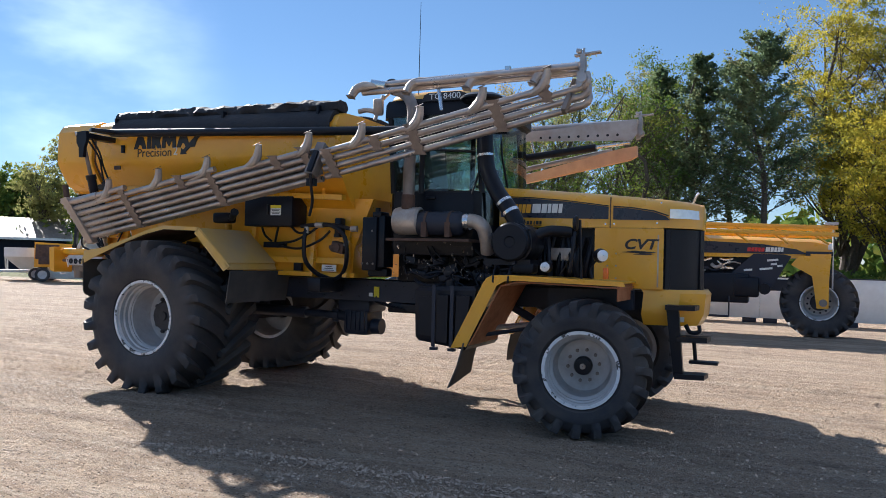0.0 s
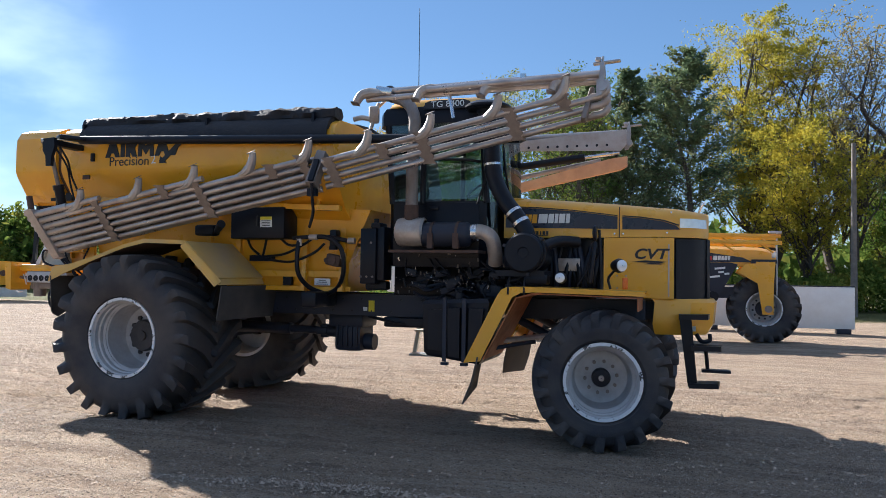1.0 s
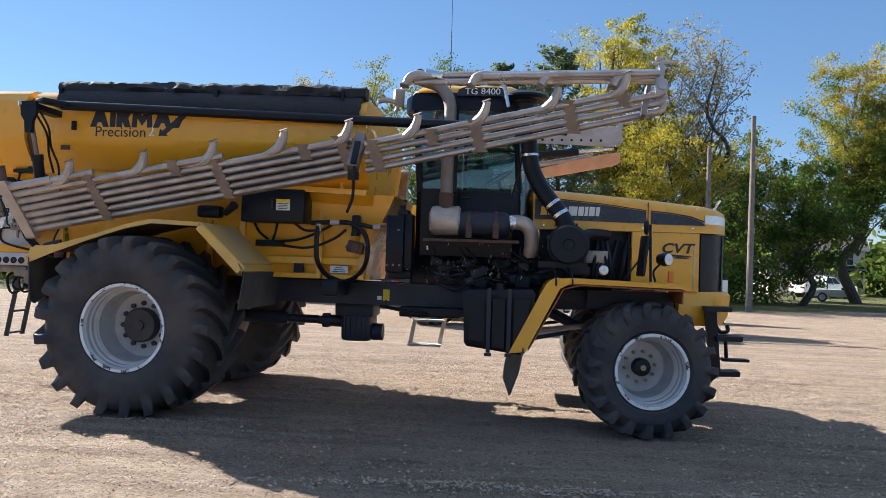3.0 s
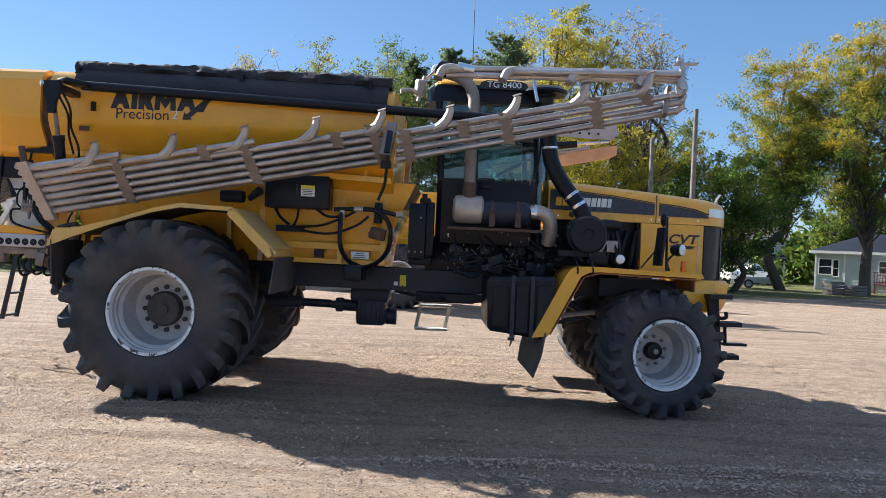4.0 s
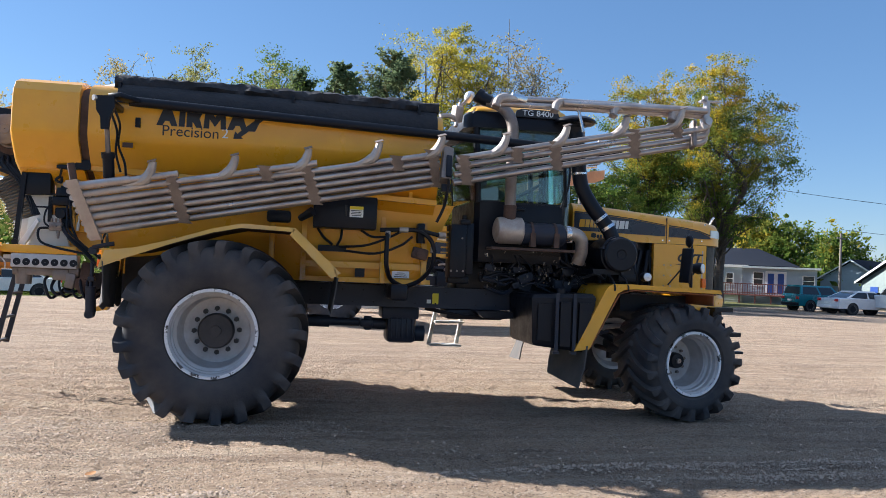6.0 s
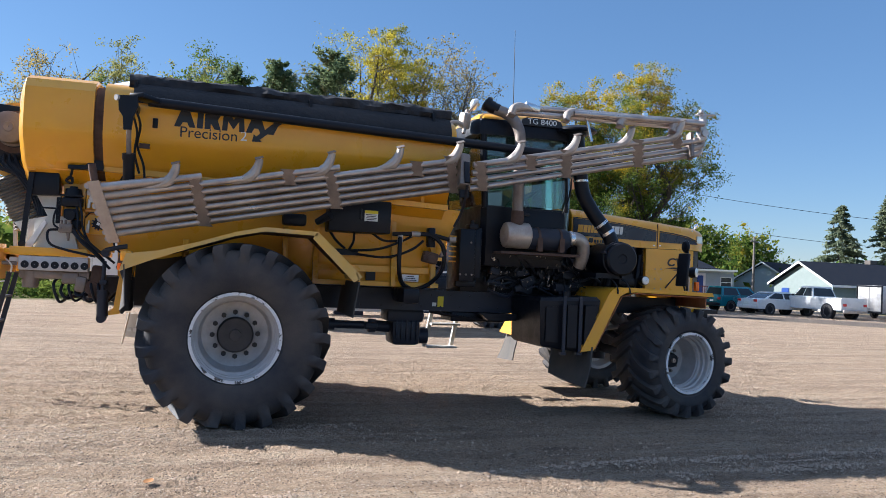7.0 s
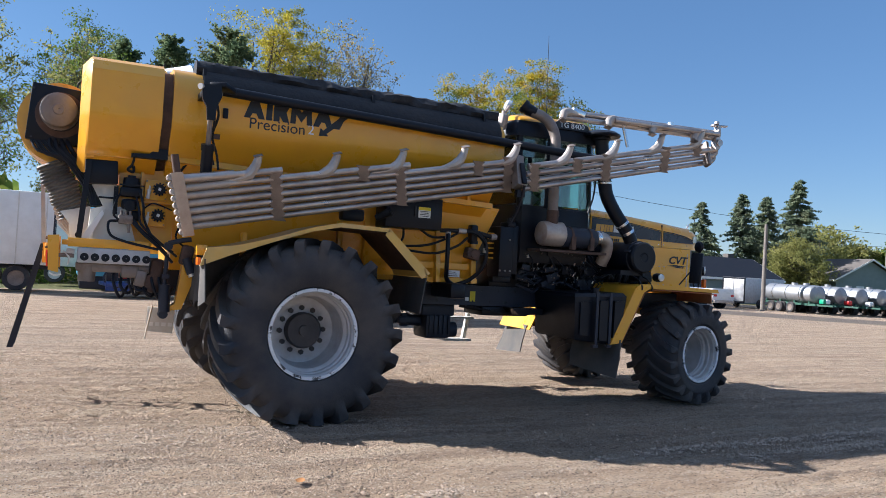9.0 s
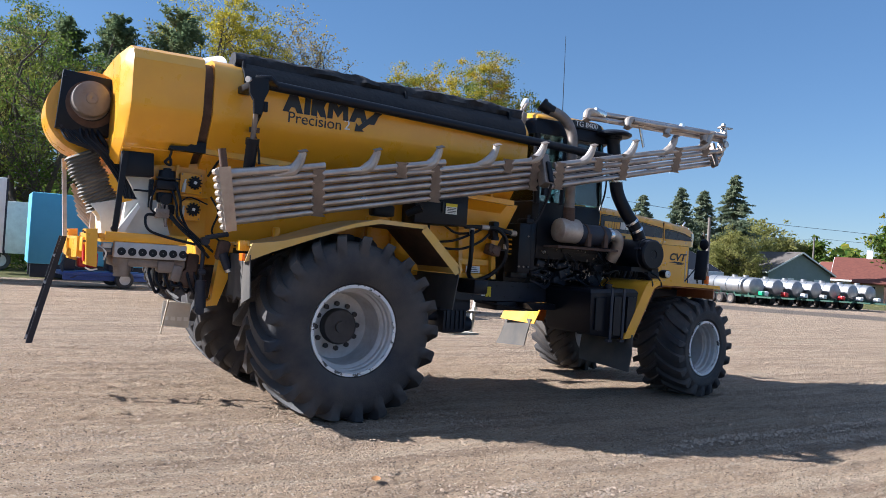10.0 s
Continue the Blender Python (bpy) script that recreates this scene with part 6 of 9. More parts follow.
    lathe(bm, [(0.004, -1.185), (0.045, -1.18), (0.05, -1.168)], 18, "y", (4.86, 0, 1.62))
    part("lens", bm, LAMP, side_lamp, "white lens")
    for x in (4.36, 4.52):
        bm = B()
        tube(bm, [(x, -1.2, 1.62), (x + 0.01, -1.30, 1.58), (x + 0.02, -1.365, 1.50), (x + 0.02, -1.37, 1.45)], 0.010)
        part("tie_strap", bm, BLACK, S)


def build_tail(S, rg):
    # deck with the row of air ports
    bm = B()
    box(bm, (-1.82, -0.08, 1.645), (0.78, 1.76, 0.05), bevel=0.008)
    box(bm, (-1.80, -0.95, 1.648), (0.72, 0.05, 0.085), bevel=0.006)
    deck = part("rear_deck", bm, YELLOW, S, "yellow rear deck")
    bm = B()
    box(bm, (-1.752, -0.905, 1.53), (0.645, 0.14, 0.145), bevel=0.012)
    man = part("port_manifold", bm, RIM, S, "grey manifold with seven ports")
    # flat black discs stand in for the dark depth of the ports
    for k in range(7):
        bm = B()
        lathe(bm, [(0.038, -0.972), (0.037, -0.979), (0.004, -0.978)], 18, "y", (-2.012 + 0.0915 * k, 0, 1.515))
        part("port", bm, BLACK, man)
    bm = B()
    box(bm, (-1.75, -0.70, 1.42), (0.66, 0.42, 0.09), bevel=0.02)
    box(bm, (-1.60, -0.86, 1.39), (0.16, 0.14, 0.12), bevel=0.02)
    box(bm, (-1.50, -0.88, 1.33), (0.10, 0.12, 0.16), (0, 9, 0), 0.02)
    rod(bm, (-1.98, -0.84, 1.45), (-1.98, -0.84, 1.28), 0.085, 0.075, n=20)
    rod(bm, (-2.10, -0.90, 1.52), (-2.26, -0.92, 1.52), 0.02)
    part("under_tray", bm, STEEL_DULL, deck, "dirty tray under the ports")
    for i in range(7):
        bm = B()
        x = -1.72 + 0.07 * i
        tube(bm, [(x, -0.8, 1.40), (x - 0.03, -0.92, 1.28 + rg.uniform(-0.05, 0.05)), (x + 0.04, -0.93, 1.18 + rg.uniform(-0.04, 0.06)), (x + 0.12, -0.75, 1.24)], 0.012 + 0.006 * rg.random())
        part("slack_hose", bm, BLACK, deck, "slack hose under the deck")
    bm = B()
    box(bm, (-2.30, -0.1, 1.56), (0.10, 1.7, 0.14), bevel=0.02)
    tail = part("tail_beam", bm, YELLOW, S, "yellow tail beam")
    for y in (-0.92, 0.86):
        # light boxes at both corners, looking rearwards
        q = -1 if y < 0 else 1
        bm = B()
        prism(bm, [(-2.33, 1.70), (-2.235, 1.71), (-2.225, 1.36), (-2.31, 1.38)], "y", y - 0.15, y + 0.15)
        part("light_box", bm, YELLOW, tail, "faded yellow light box")
        bm = B()
        prism(bm, [(y + 0.15 if q < 0 else y - 0.15, 1.44), (y - q * 0.62, 1.42), (y - q * 0.66, 1.50), (y - q * 0.60, 1.60), (y + 0.15 if q < 0 else y - 0.15, 1.63)], "x", -2.37, -2.25)
        part("light_panel", bm, YELLOW, tail)
        bm = B()
        box(bm, (-2.327, y, 1.485), (0.014, 0.10, 0.15), (0, -3, 0), 0.004)
        part("tail_light", bm, RED, tail, "red tail light")
        bm = B()
        for dy, dz in ((-0.10, 0.18), (0.02, 0.19), (-0.10, 0.10), (0.08, 0.10)):
            rod(bm, (-2.31, y + dy, 1.49 + dz), (-2.345, y + dy, 1.49 + dz), 0.010, n=6)
        part("bolt_row", bm, RUST, tail)
    bm = B()
    box(bm, (-2.13, -0.86, 1.56), (0.08, 0.10, 0.05), bevel=0.01)
    tube(bm, [(-2.20, -0.90, 1.56), (-2.14, -0.93, 1.50), (-2.15, -0.90, 1.43)], 0.008)
    tube(bm, [(-2.30, -0.9, 1.35), (-2.26, -0.92, 1.33), (-2.20, -0.90, 1.34)], 0.008)
    part("light_wiring", bm, WHITE, tail, "pale wiring bundle")
    # ladder
    bm = B()
    for y in (0.28, 0.60):
        loft(bm, [[(-2.42, y, 1.62), (-2.37, y, 1.62), (-2.37, y + 0.02, 1.62), (-2.42, y + 0.02, 1.62)], [(-2.68, y + 0.08, 0.50), (-2.62, y + 0.08, 0.50), (-2.62, y + 0.10, 0.50), (-2.68, y + 0.10, 0.50)]])
    lad = part("rear_ladder", bm, DARK, S, "dark hanging ladder")
    for k in range(4):
        z = 0.54 + 0.29 * k
        f = (1.62 - z) / 1.12
        bm = B()
        box(bm, (-2.395 - 0.26 * f, 0.45 + 0.08 * f, z), (0.05, 0.32, 0.025))
        part("rung", bm, DARK, lad)
    # fan housing: yellow scroll, square black plate and round cap
    bm = B()
    prof = []
    for i in range(30):
        a = math.radians(60 + 200 * i / 29)
        r = 0.36 + 0.085 * i / 29
        prof.append((-2.27 + r * math.cos(a), 2.86 + r * math.sin(a)))
    prof += [(-2.44, 2.30), (-2.18, 2.42), (-2.02, 2.66), (-2.00, 3.0)]
    prism(bm, prof, "y", -0.36, 0.34)
    scroll = part("fan_scroll", bm, YELLOW, S, "yellow fan housing")
    bm = B()
    box(bm, (-2.325, -0.41, 2.90), (0.51, 0.10, 0.56), (0, 4, 0), 0.008)
    plate = part("fan_plate", bm, BLACK, scroll, "square black fan plate")
    for dx in (-0.22, 0.22):
        for dz in (-0.24, 0.24):
            bm = B()
            rod(bm, (-2.325 + dx, -0.455, 2.90 + dz), (-2.325 + dx, -0.47, 2.90 + dz), 0.012, n=6)
            part("plate_bolt", bm, DARK, plate)
    bm = B()
    lathe(bm, [(0.004, -0.645), (0.012, -0.65), (0.05, -0.65), (0.055, -0.64), (0.150, -0.635), (0.163, -0.625), (0.166, -0.60), (0.166, -0.47), (0.185, -0.46)], 36, "y", (-2.315, 0, 2.93))
    part("fan_cap", bm, FAN_CAP, scroll, "round dusty metal fan cap")
    bm = B()
    lathe(bm, [(0.166, -0.464), (0.205, -0.466), (0.225, -0.462), (0.228, -0.455)], 30, "y", (-2.30, 0, 2.90))
    part("fan_ring", bm, RUST, scroll, "rusty ring")
    # corrugated bellows duct
    bm = B()
    a, b = Vector((-2.36, -0.30, 2.43)), Vector((-2.115, -0.30, 1.93))
    ax = (b - a).normalized()
    side = Vector((-ax.z, 0, ax.x))
    rings = []
    n = 34
    for i in range(n):
        c = a.lerp(b, i / (n - 1))
        w = (0.150 if i % 2 else 0.128)
        d = (0.160 if i % 2 else 0.142)
        wob = 0.012 * math.sin(i * 0.5)
        q = []
        for sx, sy in ((-1, -0.8), (-0.8, -1), (0.8, -1), (1, -0.8), (1, 0.8), (0.8, 1), (-0.8, 1), (-1, 0.8)):
            q.append(tuple(c + side * (sx * w + wob) + Vector((0, sy * d, 0))))
        rings.append(q)
    loft(bm, rings)
    part("corrugated_duct", bm, BELLOWS, S, "grey dusty corrugated air duct")
    bm = B()
    loft(bm, [[(-2.25, -0.46, 1.95), (-1.98, -0.46, 2.02), (-1.98, -0.14, 2.02), (-2.25, -0.14, 1.95)], [(-2.16, -0.50, 1.84), (-1.93, -0.50, 1.88), (-1.93, -0.1, 1.88), (-2.16, -0.1, 1.84)], [(-2.14, -0.52, 1.67), (-1.93, -0.52, 1.67), (-1.93, -0.1, 1.67), (-2.14, -0.1, 1.67)]])
    plen = part("air_plenum", bm, POLY, S, "dusty white air plenum")
    bm = B()
    prism(bm, [(-2.0, 1.68), (-1.98, 1.98), (-1.86, 2.02), (-1.66, 2.02), (-1.56, 1.68)], "y", -0.80, -0.58)
    part("plenum_skirt", bm, POLY, plen)
    bm = B()
    loft(bm, [[(-2.055, -0.86, 1.70), (-1.99, -0.86, 1.68), (-1.99, -0.82, 1.68), (-2.055, -0.82, 1.70)], [(-1.88, -0.86, 1.975), (-1.86, -0.86, 1.94), (-1.86, -0.78, 1.94), (-1.88, -0.78, 1.975)]])
    part("plenum_lip", bm, WHITE, plen, "white sunlit lip")
    bm = B()
    prism(bm, [(-1.99, 2.24), (-1.76, 2.24), (-1.76, 1.90), (-1.83, 1.94)], "y", -0.76, -0.45)
    part("upper_skirt", bm, POLY, plen)
    bm = B()
    box(bm, (-1.765, -0.80, 2.08), (0.04, 0.04, 0.27))
    for k in range(5):
        rod(bm, (-1.765, -0.815, 1.98 + 0.05 * k), (-1.765, -0.83, 1.98 + 0.05 * k), 0.008, n=6)
    box(bm, (-1.85, -0.80, 2.10), (0.14, 0.02, 0.018))
    part("skirt_bar", bm, BLACK, plen)
    # tubes on the far side
    bm = B()
    for k in range(7):
        rod(bm, (-2.36 + 0.016 * k, 0.30 + 0.02 * k, 2.16 - 0.05 * k), (-2.18 + 0.012 * k, 0.32, 1.96 - 0.045 * k), 0.022, n=8)
    part("small_duct", bm, ALU, deck, "bundle of pale tubes")
    bm = B()
    box(bm, (-2.14, 0.28, 1.86), (0.05, 0.03, 0.42))
    box(bm, (-2.42, 0.30, 2.02), (0.04, 0.05, 0.8), (0, -4, 0))
    part("tube_bracket", bm, RIM, deck)
    # posts and shelf
    bm = B()
    box(bm, (-2.045, -0.86, 2.07), (0.05, 0.035, 0.76), (0, 4, 0))
    rod(bm, (-2.075, -0.89, 1.72), (-2.075, -0.83, 1.72), 0.03, n=12)
    part("deck_post", bm, BLACK, deck)
    bm = B()
    box(bm, (-2.02, -0.86, 2.545), (0.075, 0.10, 0.16), bevel=0.008)
    box(bm, (-1.80, -0.90, 2.505), (0.50, 0.05, 0.03))
    part("hopper_foot", bm, YELLOW, deck)
    bm = B()
    box(bm, (-1.905, -0.78, 2.345), (0.29, 0.16, 0.235), (0, -3, 0), 0.012)
    part("valve_box", bm, BLACK, deck, "black valve box")
    bm = B()
    tube(bm, [(-1.80, -0.95, 2.54), (-1.72, -0.97, 2.57), (-1.66, -0.96, 2.58)], [0.02, 0.034, 0.02])
    tube(bm, [(-1.66, -0.95, 2.57), (-1.63, -0.96, 2.50), (-1.65, -0.95, 2.40)], 0.012)
    tube(bm, [(-1.65, -0.95, 2.42), (-1.68, -0.96, 2.38), (-1.63, -0.95, 2.36), (-1.63, -0.94, 2.42)], 0.014)
    part("lever", bm, BLACK, deck)
    # metering plates with black hand wheels
    for z in (2.22, 1.96):
        bm = B()
        box(bm, (-1.40, -0.80, z - 0.01), (0.21, 0.06, 0.20), bevel=0.006)
        pl = part("meter_plate", bm, YELLOW, deck, "yellow meter plate")
        bm = B()
        for k in range(12):
            a = 2 * math.pi * k / 12
            box(bm, (-1.37 + 0.056 * math.cos(a), -0.855, z + 0.056 * math.sin(a)), (0.022, 0.03, 0.013), (0, -math.degrees(a), 0))
        rod(bm, (-1.37, -0.83, z), (-1.37, -0.87, z), 0.052, n=18)
        part("hand_wheel", bm, BLACK, pl)
        bm = B()
        box(bm, (-1.37, -0.873, z), (0.028, 0.006, 0.028), (0, 20, 0))
        part("wheel_label", bm, DECAL, pl)
        bm = B()
        rod(bm, (-1.475, -0.85, z - 0.1), (-1.465, -0.85, z - 0.01), 0.017)
        rod(bm, (-1.465, -0.85, z - 0.01), (-1.46, -0.85, z + 0.03), 0.01)
        part("sensor", bm, POLY, pl)
        for dx in (-0.09, 0.09):
            for dz in (-0.09, 0.075):
                bm = B()
                rod(bm, (-1.40 + dx, -0.826, z + dz), (-1.40 + dx, -0.838, z + dz), 0.008, n=6)
                part("plate_bolt", bm, STEEL_DULL, pl)
    bm = B()
    prism(bm, [(-1.74, 1.67), (-1.22, 1.67), (-1.22, 2.44), (-1.74, 2.36)], "y", -0.74, -0.70)
    box(bm, (-1.40, -0.78, 2.095), (0.36, 0.05, 0.025))
    box(bm, (-1.53, -0.775, 2.08), (0.025, 0.06, 0.6))
    part("meter_frame", bm, YELLOW, deck)
    # stack of hydraulic valves with fittings
    bm = B()
    rod(bm, (-1.63, -0.82, 2.22), (-1.63, -0.82, 2.31), 0.085, 0.075, n=18)
    rod(bm, (-1.63, -0.82, 2.31), (-1.63, -0.82, 2.335), 0.04, n=12)
    box(bm, (-1.63, -0.82, 2.17), (0.20, 0.14, 0.09), bevel=0.012)
    box(bm, (-1.64, -0.80, 2.05), (0.14, 0.12, 0.10), bevel=0.02)
    box(bm, (-1.60, -0.80, 1.94), (0.12, 0.10, 0.10), bevel=0.02)
    box(bm, (-1.63, -0.90, 2.235), (0.22, 0.02, 0.014))
    rod(bm, (-1.64, -0.90, 2.03), (-1.64, -0.84, 2.03), 0.05, n=14)
    valve = part("hydraulic_valve", bm, BLACK, deck, "dark hydraulic valves")
    bm = B()
    box(bm, (-1.67, -0.90, 1.895), (0.13, 0.08, 0.09), bevel=0.012)
    for k in range(3):
        rod(bm, (-1.71 + 0.04 * k, -0.92, 1.94), (-1.71 + 0.04 * k, -0.92, 1.98), 0.012, n=8)
        rod(bm, (-1.71 + 0.04 * k, -0.94, 1.90), (-1.71 + 0.04 * k, -0.955, 1.90), 0.014, n=8)
    rod(bm, (-1.64, -0.93, 1.85), (-1.635, -0.94, 1.77), 0.018, 0.012, n=8)
    part("solenoid_block", bm, STEEL_DULL, valve, "small metal solenoid block")
    lines = [[(-1.56, -0.88, 2.20), (-1.52, -0.95, 2.05), (-1.50, -0.95, 1.90), (-1.40, -0.97, 1.72), (-1.22, -0.98, 1.60)],
             [(-1.58, -0.88, 2.12), (-1.55, -0.96, 1.98), (-1.53, -0.97, 1.86), (-1.36, -0.98, 1.70), (-1.18, -0.96, 1.56)],
             [(-1.72, -0.86, 2.16), (-1.77, -0.93, 2.06), (-1.78, -0.93, 1.94), (-1.73, -0.93, 1.89)],
             [(-1.74, -0.92, 1.88), (-1.82, -0.96, 1.86), (-1.80, -0.98, 1.74), (-1.66, -0.99, 1.68), (-1.36, -1.0, 1.62)],
             [(-1.60, -0.92, 1.90), (-1.52, -0.97, 1.80), (-1.42, -0.98, 1.72), (-1.28, -0.98, 1.58)],
             [(-1.60, -0.93, 1.87), (-1.50, -0.99, 1.76), (-1.38, -1.0, 1.66), (-1.22, -0.98, 1.50)],
             [(-1.5, -0.86, 2.02), (-1.44, -0.92, 2.07), (-1.36, -0.9, 2.06), (-1.24, -0.86, 2.02)],
             [(-1.24, -0.80, 2.30), (-1.16, -0.88, 2.46), (-1.10, -0.92, 2.52)],
             [(-1.2, -0.82, 2.1), (-1.14, -0.9, 1.95), (-1.2, -0.94, 1.76), (-1.12, -0.98, 1.66)]]
    for i, ln in enumerate(lines):
        bm = B()
        tube(bm, ln, (0.012, 0.012, 0.010, 0.013, 0.014, 0.014, 0.007, 0.012, 0.01)[i])
        part("hose", bm, BLACK, deck)
    for i in range(8):
        bm = B()
        tube(bm, [(-2.55 + 0.03 * i, -0.44, 2.64), (-2.47 + 0.05 * i, -0.52 - 0.01 * i, 2.52 - 0.012 * i), (-2.25 + 0.035 * i, -0.58, 2.46 - 0.02 * i), (-2.05 + 0.02 * i, -0.66, 2.20 + 0.02 * i), (-1.97 + 0.012 * i, -0.70, 2.02)], rg.uniform(0.010, 0.02))
        part("cable", bm, BLACK, deck)
    for i in range(4):
        bm = B()
        tube(bm, [(-2.38 + 0.05 * i, -0.44, 2.66), (-2.36 + 0.06 * i, -0.50, 2.56), (-2.25 + 0.05 * i, -0.50, 2.44)], 0.022)
        part("cable", bm, BLACK, deck)
    # rear outrigger leg, spring and ram
    bm = B()
    prism(bm, [(-1.10, 1.66), (-0.98, 1.66), (-1.02, 1.30), (-1.11, 1.04), (-1.25, 1.02), (-1.24, 1.05), (-1.17, 1.10)], "y", -0.97, -0.84)
    leg = part("rear_leg", bm, YELLOW, S, "curved yellow support leg")
    bm = B()
    rod(bm, (-1.28, -0.97, 1.28), (-1.27, -0.97, 1.01), 0.055)
    rod(bm, (-1.275, -0.97, 1.58), (-1.28, -0.97, 1.28), 0.020)
    box(bm, (-1.275, -0.97, 1.36), (0.07, 0.06, 0.05), bevel=0.01)
    rod(bm, (-1.27, -1.02, 1.66), (-1.27, -0.92, 1.66), 0.042)
    rod(bm, (-1.28, -1.01, 0.99), (-1.28, -0.90, 0.99), 0.045)
    tube(bm, [(-1.06, -1.02, 1.74), (-1.16, -1.02, 1.72), (-1.27, -1.0, 1.69)], 0.025)
    part("tilt_ram", bm, DARK, leg, "dark hydraulic tilt ram")
    bm = B()
    box(bm, (-1.09, -0.97, 1.58), (0.12, 0.1, 0.20), (0, 10, 0), 0.03)
    box(bm, (-1.36, -0.86, 1.36), (0.12, 0.1, 0.34), (0, 6, 0), 0.03)
    rod(bm, (-1.40, -0.92, 1.30), (-1.40, -0.82, 1.30), 0.07)
    part("leg_knuckle", bm, RUST, leg, "greasy knuckle")
    bm = B()
    rod(bm, (-1.10, -1.02, 1.55), (-1.04, -1.04, 1.40), 0.045)
    part("pin_sleeve", bm, DARK, leg)
    bm = B()
    rod(bm, (-1.045, -1.042, 1.405), (-1.03, -1.045, 1.375), 0.038)
    part("pin_end", bm, CHROME, leg)
    bm = B()
    box(bm, (-1.10, 0.90, 0.77), (0.32, 0.012, 0.30), (4, 3, -20), 0.004)
    flap = part("mud_flap", bm, POLY, S, "pale worn mud flap")
    bm = B()
    for k in range(4):
        box(bm, (-1.20 + 0.07 * k, 0.925 - 0.025 * k, 0.72), (0.05, 0.006, 0.045), (0, 0, -20))
    part("flap_print", bm, WHITE, flap)
    bm = B()
    rod(bm, (-1.20, 0.86, 0.95), (-1.27, 0.85, 0.55), 0.010)
    part("marker_stick", bm, SIDING_CREAM, S, "thin pale marker stick")


SPREADER = build_spreader()


# ---- trees ----
LEAVES = {
    "yellow": leaf_mat("yellow_autumn_leaves", [(0.15, 0.17, 0.035), (0.25, 0.24, 0.04), (0.38, 0.33, 0.045), (0.50, 0.40, 0.05), (0.30, 0.27, 0.05)], 0.5),
    "green": leaf_mat("green_leaves", [(0.045, 0.085, 0.022), (0.09, 0.14, 0.03), (0.15, 0.19, 0.04), (0.24, 0.23, 0.05)], 0.42),
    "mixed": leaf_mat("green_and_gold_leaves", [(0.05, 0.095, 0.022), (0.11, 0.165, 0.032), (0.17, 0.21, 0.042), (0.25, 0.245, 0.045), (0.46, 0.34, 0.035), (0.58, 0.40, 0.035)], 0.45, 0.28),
    "pale": leaf_mat("pale_olive_leaves", [(0.16, 0.17, 0.06), (0.25, 0.25, 0.085), (0.34, 0.31, 0.11)], 0.5),
    "brown": leaf_mat("sparse_tan_leaves", [(0.25, 0.2, 0.09), (0.38, 0.30, 0.12), (0.32, 0.28, 0.12)], 0.45),
    "conifer": leaf_mat("dark_needles", [(0.065, 0.105, 0.06), (0.11, 0.155, 0.08), (0.175, 0.21, 0.10), (0.21, 0.185, 0.095)], 0.5),
    "spruce": leaf_mat("blue_green_needles", [(0.10, 0.135, 0.085), (0.17, 0.205, 0.13), (0.27, 0.285, 0.18)], 0.4),
}


def leaf_mesh(name, centres, sizes, material, rs, flat=0.0, stretch=1.0):
    """Small leaf faces round the centres, each turned its own way, as one mesh."""
    n = len(centres)
    C = np.asarray(centres, dtype=float)
    a = rs.normal(size=(n, 3))
    a[:, 2] *= 1 - flat
    a /= np.linalg.norm(a, axis=1)[:, None] + 1e-9
    b = np.cross(a, rs.normal(size=(n, 3)))
    b /= np.linalg.norm(b, axis=1)[:, None] + 1e-9
    s = np.asarray(sizes)[:, None]
    u, v = a * s * stretch, b * s * 0.55
    V = np.stack([C - u, C + v * 0.9, C + u, C - v * 0.9], axis=1).reshape(-1, 3)
    me = bpy.data.meshes.new(name)
    me.vertices.add(4 * n)
    me.vertices.foreach_set("co", V.ravel())
    me.loops.add(4 * n)
    me.loops.foreach_set("vertex_index", np.arange(4 * n, dtype=np.int32))
    me.polygons.add(n)
    me.polygons.foreach_set("loop_start", np.arange(0, 4 * n, 4, dtype=np.int32))
    me.update(calc_edges=True)
    me.materials.append(material)
    return me


def limb(bm, a, b, r0, r1, rs, bends=3, n=7):
    """A crooked tapering limb."""
    a, b = np.array(a, float), np.array(b, float)
    L = np.linalg.norm(b - a)
    pts = [a + (b - a) * k / bends + (rs.normal(size=3) * L * 0.05 if 0 < k < bends else 0) for k in range(bends + 1)]
    if r0 < 0.045:
        tube(bm, [tuple(p) for p in pts], list(np.linspace(r0, r1, bends + 1)), n=3, k=1, caps=False)
    else:
        tube(bm, [tuple(p) for p in pts], list(np.linspace(r0, r1, bends * 3 + 1)), n=n, k=3, caps=False)
    return pts


